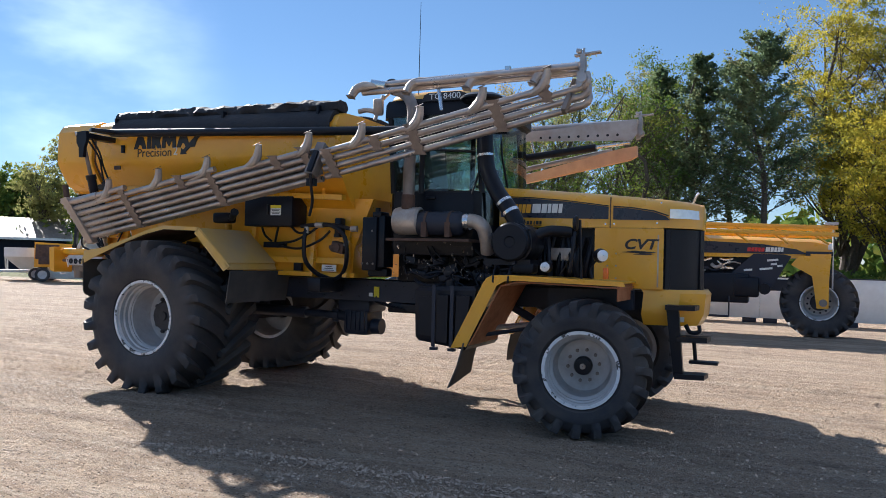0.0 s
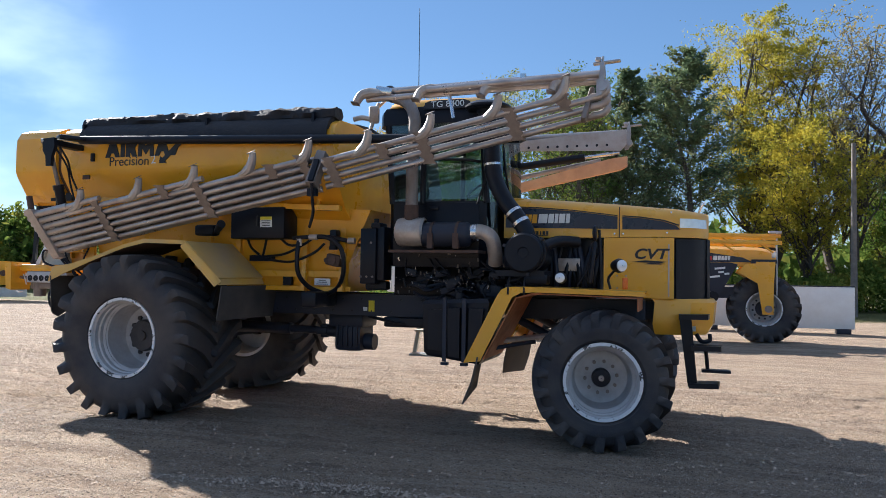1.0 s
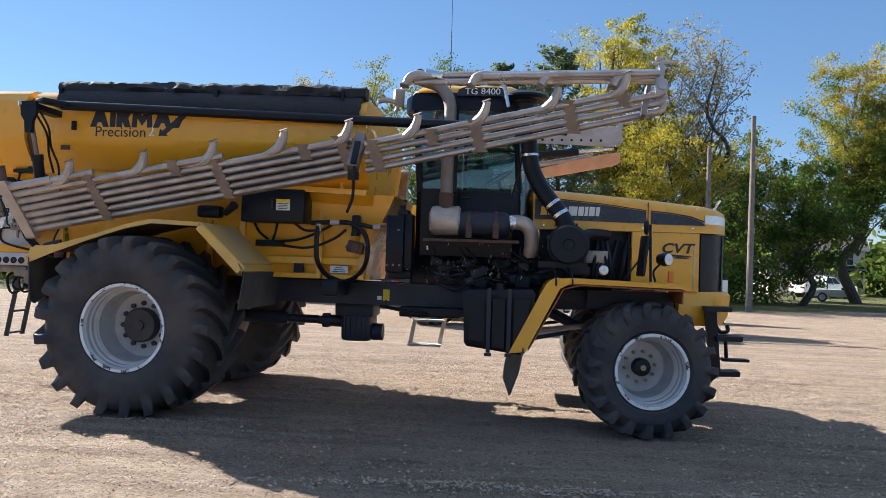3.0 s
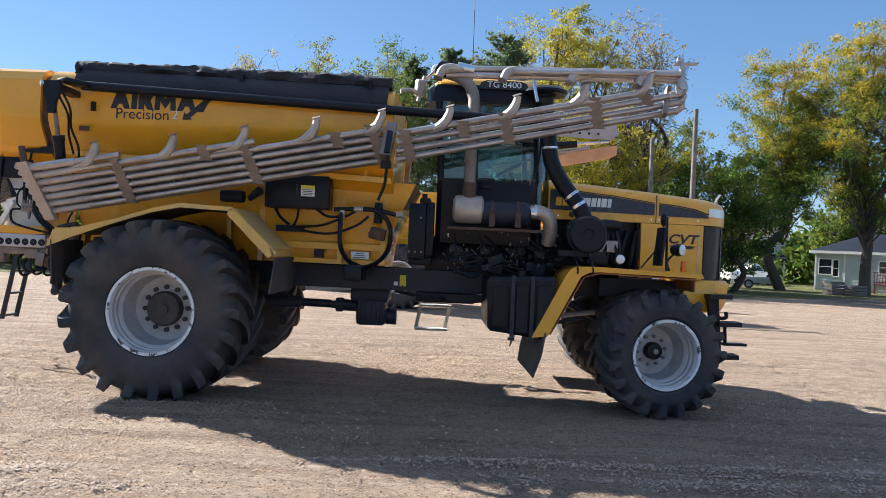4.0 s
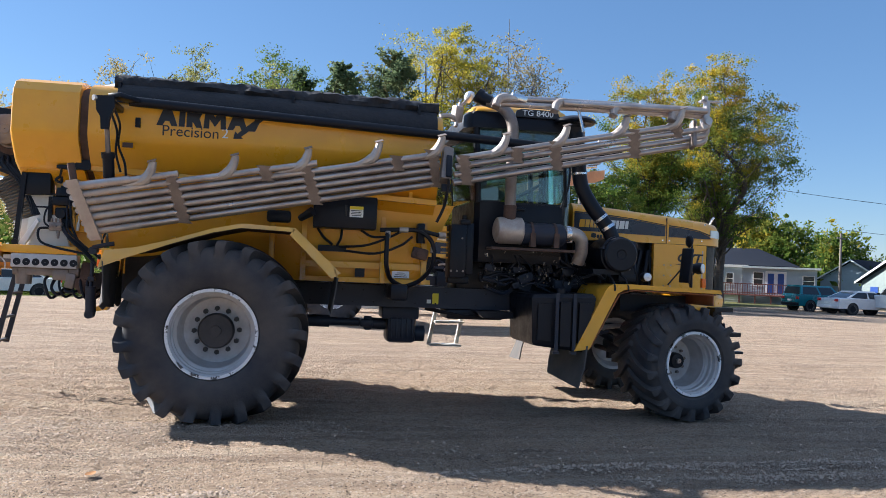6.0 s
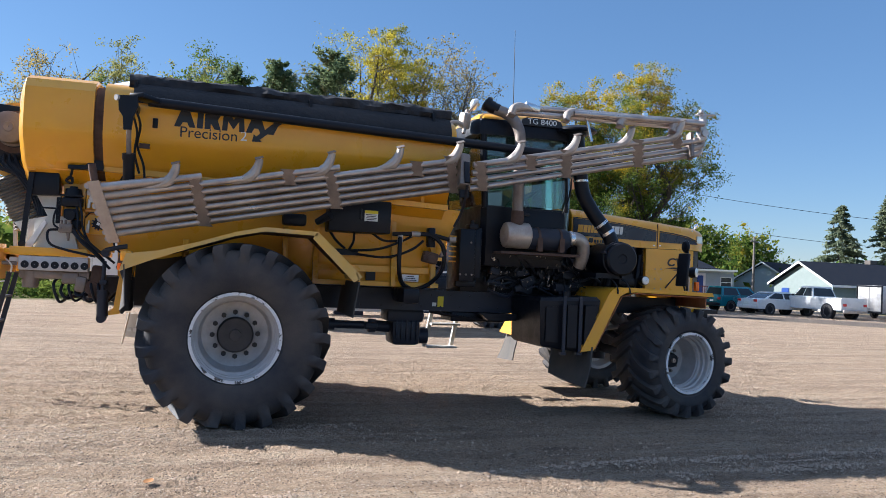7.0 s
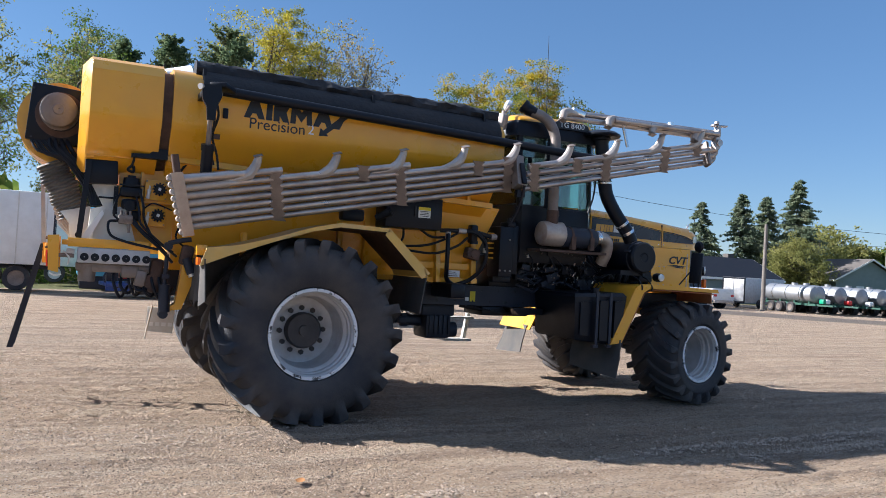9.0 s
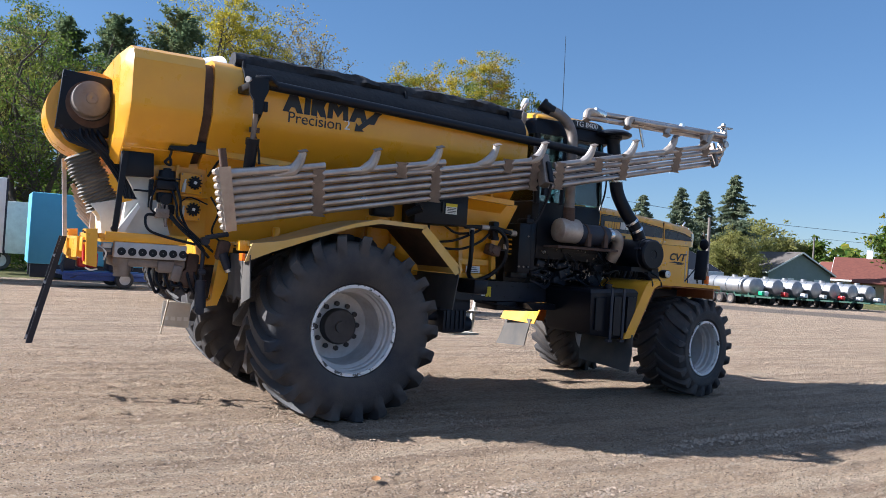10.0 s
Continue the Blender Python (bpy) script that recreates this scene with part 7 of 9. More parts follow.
def broad_tree(x, y, h, w, leaves, n_leaf, seed, label, size=0.18, base=0.28, trunks=1, dense=1.0, twigs=False):
    """A tree whose limbs reach clumps of leaves spread unevenly through its crown."""
    rs = np.random.RandomState(seed)
    if y < 56 and -20 < x < 40:
        n_leaf, size = int(1.55 * n_leaf), 0.80 * size
    z0 = ground_z(x, y) - 0.1
    T = tagged(empty("tree", x, y, z0), label, "tree", "trees round the yard")
    bm = B()
    tips, wide = [], []
    r = 0.018 * h + 0.06
    stems = []
    for k in range(trunks):
        lean = rs.normal(size=2) * (0.03 if trunks == 1 else 0.10) * h
        foot = np.array([rs.normal() * 0.3, rs.normal() * 0.3, 0]) * (trunks > 1)
        top = np.array([lean[0], lean[1], h * (0.80 + 0.1 * rs.rand())])
        limb(bm, foot, top, r / trunks ** 0.4, r * 0.10, rs, 5, 9)
        stems.append((foot, top))
    zc, sz = h * (base + 1) / 2, h * (1 - base) / 2
    lobes = rs.normal(size=(9, 3))
    lobes /= np.linalg.norm(lobes, axis=1)[:, None]
    for i in range(int(46 + 2.2 * h)):
        d = rs.normal(size=3)
        d /= np.linalg.norm(d)
        lump = 0.80 + 0.30 * max(0, (lobes @ d).max() - 0.55) / 0.45
        q = d * (0.30 + 0.70 * rs.rand() ** 0.5) * lump * np.array([w / 2, w / 2, sz]) * 0.93
        q[2] += zc
        if rs.rand() > dense:
            continue
        foot, top = stems[rs.randint(len(stems))]
        f = min(0.96, max(base * 0.8, q[2] / top[2] - 0.12 - 0.25 * rs.rand()))
        p = foot + (top - foot) * f
        rr = r * 0.19 * (1.15 - f) + 0.010
        lp = limb(bm, p, q, rr, 0.010, rs, 3, 5)
        tips.append(q)
        wide.append(0.5 + 0.8 * rs.rand())
        for j in range(5 if not twigs else 7):
            s0 = lp[1] + (q - lp[1]) * rs.rand()
            e = s0 + rs.normal(size=3) * (0.07 * w if not twigs else 0.075 * w) + np.array([0, 0, 0.12 * rs.rand() * w * 0.5])
            limb(bm, s0, e, rr * 0.35 + 0.008, 0.005, rs, 2, 4 if not twigs else 3)
            tips.append(e)
            wide.append(0.35 + 0.6 * rs.rand())
    part("trunk", bm, BARK, T, "grey-brown forked trunk and limbs")
    tips, wide = np.array(tips), np.array(wide)
    idx = rs.randint(0, len(tips), n_leaf)
    C = tips[idx] + rs.normal(size=(n_leaf, 3)) * (0.043 * w * wide[idx])[:, None] * np.array([1.1, 1.1, 0.7])
    C[:, 2] = np.maximum(C[:, 2], base * h * 0.6)
    me = leaf_mesh("crown", C, size * (0.55 + 0.8 * rs.rand(n_leaf)), LEAVES[leaves], rs)
    ob = new("crown", me)
    ob.parent = T
    return T


def conifer(x, y, h, w, leaves, seed, label, n_leaf=5200, base=0.10, ragged=0.35):
    rs = np.random.RandomState(seed)
    z0 = ground_z(x, y) - 0.1
    T = tagged(empty("conifer", x, y, z0), label, "tree", "trees round the yard")
    bm = B()
    limb(bm, (0, 0, 0), (0, 0, h), 0.016 * h, 0.02, rs, 4, 8)
    C, S = [], []
    fir = leaves == "spruce"
    nb = int(h * (15 if fir else 8))
    per = n_leaf // nb
    for i in range(nb):
        f = base + (0.985 - base) * (i + rs.rand()) / nb
        if fir:
            ln = w * 0.5 * 1.05 * (1 - f) ** 0.9 * (1 - ragged + 1.6 * ragged * rs.rand()) + 0.12
            rise = -0.10 - 0.22 * rs.rand()
        else:
            ln = w * 0.5 * min(1.0, 1.35 * (1 - f) ** 0.62) * (0.55 + 0.45 * min(1, f * 3)) * (1 - ragged + 1.6 * ragged * rs.rand()) + 0.12
            rise = 0.15 + 0.75 * rs.rand()
        ang = rs.rand() * 6.28
        p = np.array([0, 0, f * h])
        q = p + np.array([math.cos(ang) * ln, math.sin(ang) * ln, min(ln * rise, h * 1.0 - p[2])])
        limb(bm, p, q, 0.035 * (1.1 - f) + 0.01, 0.006, rs, 2, 4)
        # narrow sprays of needles along the branch, with gaps between them
        m = 5
        t0 = 0.30 + 0.74 * (np.arange(m) + rs.rand(m)) / m
        mid = p + (q - p) * t0[:, None] + rs.normal(size=(m, 3)) * 0.10 * ln * t0[:, None]
        for e in mid:
            limb(bm, p + (q - p) * 0.3, e, 0.012, 0.004, rs, 2, 3)
        k = rs.randint(0, m, per)
        out = (q - p) / (np.linalg.norm(q - p) + 1e-6)
        c = mid[k] + out * (rs.normal(size=per) * (0.10 * ln + 0.08))[:, None] + rs.normal(size=(per, 3)) * (0.030 * ln + 0.060) * np.array([1, 1, 0.45 if fir else 0.9])
        C.append(c)
        S.append((0.055 + 0.075 * rs.rand(per)) * (1.7 if fir else 1))
    part("trunk", bm, BARK, T, "straight dark trunk")
    me = leaf_mesh("crown", np.concatenate(C), np.concatenate(S), LEAVES[leaves], rs, 0.35, 1.2)
    ob = new("crown", me)
    ob.parent = T
    return T


def thicket(x0, y0, x1, y1, depth, h, leaves, n, seed, label, size=0.22, name="undergrowth"):
    """Brush that nobody could count: leaf clumps over a strip."""
    rs = np.random.RandomState(seed)
    t = rs.rand(n)
    k = max(6, int(math.hypot(x1 - x0, y1 - y0) / 1.6))
    hh = h * (0.45 + 0.65 * rs.rand(k + 1))
    top = np.interp(t * k, range(k + 1), hh)
    z = top * rs.rand(n) ** 0.7
    off = rs.normal(size=n) * depth * 0.5
    dx, dy = x1 - x0, y1 - y0
    L = math.hypot(dx, dy)
    X, Y = x0 + dx * t - dy / L * off, y0 + dy * t + dx / L * off
    X += 0.4 * np.sin(z * 3 + t * 60)
    G = np.array([ground_z(a, b) for a, b in zip(X, Y)])
    me = leaf_mesh(name, np.stack([X, Y, G + z], 1), size * (0.6 + 0.8 * rs.rand(n)), LEAVES[leaves], rs)
    return tagged(new(name, me), label, "bushes", kind="stuff")


def build_trees():
    Y, M, G = "tall tree with yellow autumn leaves", "broad tree turning from green to gold", "leafy green tree at the yard's edge"
    D, P, BR = "dark green conifer with a ragged outline", "tall thin tree with sparse pale leaves", "half-bare tree with fine twigs"
    broad_tree(10.4, 46.2, 21.8, 9.8, "yellow", 40000, 11, Y, 0.105, 0.2, 3)
    broad_tree(15.7, 45.0, 20.0, 7.8, "brown", 6840, 12, BR, 0.115, 0.3, 2, 1.0, True)
    broad_tree(12.4, 40.0, 12.5, 8.0, "yellow", 18000, 13, Y, 0.105, 0.25, 2)
    conifer(0.2, 39.2, 14.0, 4.6, "conifer", 14, D, 15000, 0.32)
    conifer(2.6, 37.6, 14.2, 4.8, "conifer", 15, D, 15000, 0.30)
    conifer(5.9, 38.0, 15.3, 6.4, "conifer", 16, D, 20000, 0.30)
    broad_tree(-2.6, 43.2, 15.6, 6.0, "pale", 7500, 18, P, 0.115, 0.3, 2)
    conifer(3.6, 48.5, 16.4, 6.0, "conifer", 19, D, 9000, 0.35)
    broad_tree(-1.8, 49.0, 17.8, 9.0, "green", 12000, 20, "thin-leaved green tree with open limbs", 0.115, 0.35, 2)
    broad_tree(-8.2, 49.8, 18.0, 7.0, "pale", 12350, 21, P, 0.115, 0.28, 2)
    broad_tree(-12.6, 48.5, 16.8, 8.0, "brown", 7980, 22, BR, 0.115, 0.28, 2, 1.0, True)
    broad_tree(-17.0, 46.0, 15.0, 9.0, "brown", 9000, 23, BR, 0.115, 0.2, 2, 1.0, True)
    broad_tree(-1.0, 36.4, 13.6, 8.0, "green", 5200, 24, "thin-leaved tree with several dark trunks", 0.115, 0.3, 3, 0.7, True)
    broad_tree(-7.6, 37.0, 12.8, 8.5, "green", 5200, 25, "thin-leaved tree with open dark limbs", 0.115, 0.3, 2, 0.7, True)
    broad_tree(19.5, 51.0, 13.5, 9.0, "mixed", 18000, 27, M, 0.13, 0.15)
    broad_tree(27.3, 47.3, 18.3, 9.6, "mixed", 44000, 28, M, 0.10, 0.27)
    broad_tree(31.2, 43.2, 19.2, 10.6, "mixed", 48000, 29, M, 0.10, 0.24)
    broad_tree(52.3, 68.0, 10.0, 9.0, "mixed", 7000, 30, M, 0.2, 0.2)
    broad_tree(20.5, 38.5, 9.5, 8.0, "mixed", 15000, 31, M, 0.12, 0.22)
    conifer(72.4, 52, 14.2, 8.6, "spruce", 32, "tall grey-green spruce behind the yard", 22000, 0.05, 0.2)
    conifer(63.5, 58, 11.2, 7.4, "spruce", 33, "grey-green spruce behind the garage", 14000, 0.05, 0.2)
    conifer(67.8, 56, 12.4, 8.0, "spruce", 34, "grey-green spruce behind the garage", 14000, 0.05, 0.2)
    conifer(72.8, 57, 12.6, 8.0, "spruce", 35, "grey-green spruce behind the garage", 14000, 0.05, 0.2)
    broad_tree(68.5, 49.0, 7.2, 8.5, "pale", 20900, 36, "olive green tree before the spruces", 0.115, 0.1)
    broad_tree(100, 68, 11.0, 12.0, "pale", 9900, 37, "hazy pale green tree behind the houses", 0.24, 0.2)
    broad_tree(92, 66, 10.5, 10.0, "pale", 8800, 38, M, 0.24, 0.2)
    broad_tree(106, 64, 8.5, 8.0, "green", 7700, 39, G, 0.24, 0.2)
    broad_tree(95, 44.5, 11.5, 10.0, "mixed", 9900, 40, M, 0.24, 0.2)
    broad_tree(52, 72, 9.5, 10.0, "yellow", 9240, 41, Y, 0.204, 0.2)
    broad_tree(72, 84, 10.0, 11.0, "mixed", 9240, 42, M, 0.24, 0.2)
    broad_tree(-51, 38, 10.5, 7.0, "pale", 5720, 43, P, 0.156, 0.3)
    broad_tree(-66, 47, 10.8, 11.0, "green", 11000, 44, G, 0.24, 0.12)
    broad_tree(-76, 50, 11.0, 11.0, "green", 11000, 45, G, 0.24, 0.12)
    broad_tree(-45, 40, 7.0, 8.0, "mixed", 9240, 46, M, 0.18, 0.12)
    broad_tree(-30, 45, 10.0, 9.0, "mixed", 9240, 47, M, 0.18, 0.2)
    broad_tree(42, 66, 11.0, 10.0, "green", 9900, 48, G, 0.204, 0.2)
    thicket(-20, 38, 10, 35.5, 4, 1.5, "green", 16000, 51, "dark leafy brush under the trees", 0.12)
    thicket(9, 36, 19, 40, 3, 2.8, "green", 14000, 52, "leafy brush under the trees", 0.12)
    thicket(-70, 52, -24, 40, 7, 5.0, "green", 26000, 53, "hazy brush beyond the yard", 0.26)
    thicket(28, 86, 150, 66, 14, 6.0, "mixed", 26000, 54, "distant line of trees", 0.45, "far_woods")
    thicket(-230, 90, -60, 120, 20, 10.0, "green", 8000, 55, "distant line of trees", 1.2, "far_woods")
    thicket(-70, 110, 60, 120, 20, 10.0, "green", 8000, 56, "distant line of trees", 1.0, "far_woods")
    thicket(130, 75, 190, -60, 18, 8.0, "mixed", 8000, 57, "distant line of trees", 1.0, "far_woods")


build_trees()


# ---- buildings ----
def window_on(parent, x, z, w, h, y, mat_frame=WHITE, name="window"):
    """A window on a wall that faces -y of its house: frame, cross bar and dark pane."""
    bm = B()
    t = 0.07
    box(bm, (x, y, z + h / 2), (w, 0.06, t))
    box(bm, (x, y, z - h / 2), (w + 0.1, 0.09, t))
    for s in (-1, 1):
        box(bm, (x + s * w / 2, y, z), (t, 0.06, h))
    box(bm, (x, y, z), (w, 0.04, 0.05))
    fr = part(name, bm, mat_frame, parent)
    bm = B()
    box(bm, (x, y + 0.01, z), (w - t, 0.02, h - t))
    part("pane", bm, GLASSY, fr)
    return fr


GLASSY = mat("dark_window_glass", (0.02, 0.025, 0.03), 0.08, 0, (0.03, 0.035, 0.04), 2.0, 0.5)


def house(name, x, y, rz, L, W, eave, ridge, wallmat, roofmat, label, gable_x=True, over=0.4, siding=True):
    """A house round its middle: gable roof with the ridge along its x axis; the long wall faces -y."""
    H = tagged(empty(name, x, y, ground_z(x, y), rz), label, "house")
    bm = B()
    prism(bm, [(-W / 2, -0.2), (W / 2, -0.2), (W / 2, eave), (0, ridge - 0.12), (-W / 2, eave)], "x", -L / 2, L / 2)
    part("wall", bm, wallmat, H)
    if siding:
        bm = B()
        k = int(eave / 0.22)
        for i in range(k):
            z = 0.1 + 0.22 * i
            for s in (-1, 1):
                box(bm, (0, s * (W / 2 + 0.008), z), (L + 0.03, 0.016, 0.02))
                box(bm, (s * (L / 2 + 0.008), 0, z), (0.016, W + 0.03, 0.02))
        part("siding", bm, wallmat, H)
    sl = (ridge - eave) / (W / 2)
    yo = W / 2 + over
    zo = ridge - sl * yo
    bm = B()
    prism(bm, [(-yo, zo), (0, ridge), (yo, zo), (yo, zo + 0.16), (0, ridge + 0.16), (-yo, zo + 0.16)], "x", -L / 2 - over, L / 2 + over)
    roof = part("roof", bm, roofmat, H)
    for s in (-1, 1):
        bm = B()
        prism(bm, [(-yo, zo - 0.03), (0, ridge - 0.03), (yo, zo - 0.03), (yo, zo + 0.15), (0, ridge + 0.15), (-yo, zo + 0.15)], "x", s * (L / 2 + over), s * (L / 2 + over + 0.04))
        part("barge_board", bm, WHITE, roof)
        bm = B()
        box(bm, (0, s * (yo + 0.02), zo + 0.05), (L + 2 * over, 0.04, 0.2))
        part("fascia", bm, WHITE, roof)
    return H


def build_houses():
    # house with the red deck: pale hip-roofed part and a blue-grey wing with a flat roof
    H = tagged(empty("bungalow", 41.2, 56.0, ground_z(41.2, 56.0), -35), "pale bungalow with dark hip roof, blue-grey wing and red deck", "house")
    bm = B()
    box(bm, (-3.05, 1.0, 1.5), (6.1, 10.0, 3.4))
    w1 = part("wall", bm, SIDING_PALE, H, "pale grey-green siding")
    bm = B()
    box(bm, (2.98, -1.2, 1.45), (5.94, 5.5, 3.3))
    w2 = part("wall", bm, SIDING_BLUE, H, "blue-grey siding")
    for wl, xa, xb in ((w1, -6.1, 0.0), (w2, 0.02, 5.95)):
        for k in range(13):
            bm = B()
            box(bm, ((xa + xb) / 2, -4.008 if wl is w1 else -3.958, 0.2 + 0.22 * k), (xb - xa, 0.016, 0.02))
            part("siding_board", bm, SIDING_PALE if wl is w1 else SIDING_BLUE, wl)
    bm = B()
    rings = [[(-6.5, -4.4, 3.2), (4.6, -4.4 + 0.6, 3.2), (4.6, 6.4, 3.2), (-6.5, 6.4, 3.2)], [(-6.5, -4.4, 3.32), (4.6, -3.8, 3.32), (4.6, 6.4, 3.32), (-6.5, 6.4, 3.32)],
             [(-2.9, 0.9, 5.0), (1.0, 0.9, 5.0), (1.0, 1.1, 5.0), (-2.9, 1.1, 5.0)]]
    loft(bm, rings)
    roof = part("roof", bm, ROOF_DARK, H, "dark shingle hip roof")
    bm = B()
    box(bm, (-3.0, -4.42, 3.22), (7.0, 0.04, 0.22))
    part("fascia", bm, WHITE, roof)
    bm = B()
    box(bm, (-6.52, 1.0, 3.22), (0.04, 10.8, 0.22))
    part("fascia", bm, WHITE, roof)
    bm = B()
    box(bm, (3.1, -1.4, 3.16), (6.3, 6.1, 0.16))
    part("wing_roof", bm, SIDING_PALE, H, "pale flat roof edge")
    for x in (-6.05, -3.85, -2.0):
        bm = B()
        box(bm, (x, -4.03, 1.6), (0.12, 0.05, 3.2))
        part("corner_trim", bm, WHITE, H)
    for x, z, w, h in ((-5.3, 2.0, 1.0, 1.3), (-4.5, 1.9, 0.45, 1.4), (-1.05, 2.1, 0.6, 1.0), (1.3, 2.15, 0.8, 1.2), (5.3, 2.1, 0.9, 0.9)):
        window_on(H, x, z, w, h, -4.03 if x < 0 else -3.98)
    bm = B()
    box(bm, (2.72, -3.98, 1.75), (1.7, 0.06, 2.2))
    d = part("door", bm, WHITE, H, "white double door")
    for s in (-1, 1):
        bm = B()
        box(bm, (2.72 + s * 0.4, -4.02, 1.8), (0.5, 0.03, 1.7))
        part("door_pane", bm, BLUE, d, "blue-tinted door glass")
    bm = B()
    box(bm, (1.2, -5.4, 0.75), (5.2, 2.6, 0.1))
    deck = part("deck", bm, DECKWOOD, H, "red-brown wooden deck")
    for k in range(27):
        bm = B()
        box(bm, (-1.35 + 0.195 * k, -6.65, 1.25), (0.05, 0.05, 0.9))
        part("baluster", bm, DECKWOOD, deck)
    for y0, z0 in ((-6.65, 1.70), (-6.65, 0.95)):
        bm = B()
        box(bm, (1.2, y0, z0), (5.25, 0.07, 0.07))
        part("rail", bm, DECKWOOD, deck)
    for k in range(5):
        bm = B()
        box(bm, (-1.3 + 1.25 * k, -6.6, 0.3), (0.12, 0.12, 1.1))
        part("post", bm, DECKWOOD, deck)
    # two-storey white house
    H = house("white_house", 36.5, 81, -15, 9.0, 8.0, 5.0, 7.2, WHITE, ROOF_GREY, "white two-storey house with porch")
    for x in (-3, 0, 3):
        window_on(H, x, 3.9, 0.9, 1.3, -4.03)
    for x in (-3, 3):
        window_on(H, x, 1.4, 1.0, 1.4, -4.03)
    bm = B()
    prism(bm, [(-6.2, 2.5), (-4.0, 3.0), (-4.0, 3.15), (-6.3, 2.65)], "x", -4.5, 4.5)
    por = part("porch_roof", bm, ROOF_DARK, H)
    for x in (-4.2, -1.4, 1.4, 4.2):
        bm = B()
        box(bm, (x, -6.0, 1.25), (0.14, 0.14, 2.5))
        part("porch_post", bm, WHITE, por)
    # garage house with a gable towards the yard
    H = house("garage_house", 53.8, 46.6, -4, 9.6, 7.8, 2.35, 4.15, GREENBLUE, ROOF_DARK, "grey house with white-trimmed gable and dark roof")
    bm = B()
    box(bm, (-4.83, -1.4, 0.95), (0.06, 3.4, 1.9))
    part("garage_door", bm, WHITE, H, "white garage door")
    bm = B()
    box(bm, (-4.83, 2.2, 0.95), (0.06, 1.0, 1.9))
    part("door", bm, BLUE, H, "dark blue door")
    bm = B()
    box(bm, (2.7, 0.6, 4.2), (0.7, 0.7, 1.0))
    part("chimney", bm, ROOF_GREY, H)
    H = house("small_house", 62, 66, 30, 8.0, 6.5, 2.6, 4.6, SIDING_BLUE, ROOF_DARK, "small pale house with dark roof")
    window_on(H, 0, 1.5, 1.0, 1.2, -3.28)
    # grey-green gable house and its red-roofed neighbour
    H = house("gable_house", 77.2, 51.0, -106, 12.0, 8.2, 2.9, 5.1, GREENBLUE, ROOF_GREY, "grey-green house with brown shingle roof")
    window_on(H, 3.3, 1.5, 1.1, 1.5, -4.13)
    window_on(H, -2.0, 1.5, 1.1, 1.5, -4.13)
    for yy in (-1.2, 2.4):
        bm = B()
        box(bm, (6.03, yy, 1.5), (0.06, 0.9, 1.5))
        part("gable_window", bm, WHITE, H)
    H = house("red_roof_house", 92.5, 45.0, -62, 11.0, 9.0, 2.6, 5.2, SIDING_CREAM, ROOF_RED, "cream house with red-brown shingle roof")
    bm = B()
    box(bm, (-2.0, 0.2, 5.4), (0.7, 0.7, 1.9))
    part("chimney", bm, POLY, H, "pale brick chimney")
    bm = B()
    prism(bm, [(-6.6, 2.1), (-4.4, 2.7), (-4.4, 2.85), (-6.7, 2.25)], "x", -3.5, 5.5)
    por = part("porch_roof", bm, ROOF_RED, H)
    for x in (-3.0, 0, 3.0, 5.2):
        bm = B()
        box(bm, (x, -6.3, 1.05), (0.2, 0.2, 2.2))
        part("porch_post", bm, RUST, por)
    for x in (-1.5, 1.6, 4.0):
        window_on(H, x, 1.3, 1.0, 1.2, -4.53)
    H = house("red_roof_wing", 91.0, 50.2, -104, 5.5, 5.5, 2.6, 4.6, SIDING_CREAM, ROOF_RED, "cream side wing with red-brown roof")
    # shed and dark barn
    house("garden_shed", 29.0, 68, 10, 4.5, 4.0, 2.1, 3.4, SIDING_CREAM, ROOF_GREY, "small beige shed on grass")
    H = house("metal_barn", -54, 34.5, 52, 12.0, 9.0, 2.6, 4.2, ROOF_DARK, STEEL_DULL, "dark grey metal barn with rusty roof", siding=False)


build_houses()


# ---- vehicles and trailers ----
def road_wheel(parent, x, y, r, w, s, rim=RIM):
    bm = B()
    lathe(bm, [(r * 0.62, -w / 2), (r * 0.94, -w / 2), (r, -w * 0.38), (r, w * 0.38), (r * 0.94, w / 2), (r * 0.62, w / 2)], 24)
    wh = part("wheel", bm, RUBBER, parent, "", pose(x, y, r, 0, 0, 0 if s < 0 else 180))
    bm = B()
    lathe(bm, [(r * 0.63, -w * 0.47), (r * 0.58, -w * 0.38), (r * 0.3, -w * 0.30), (0.004, -w * 0.34)], 20)
    part("rim", bm, rim, wh)
    return wh


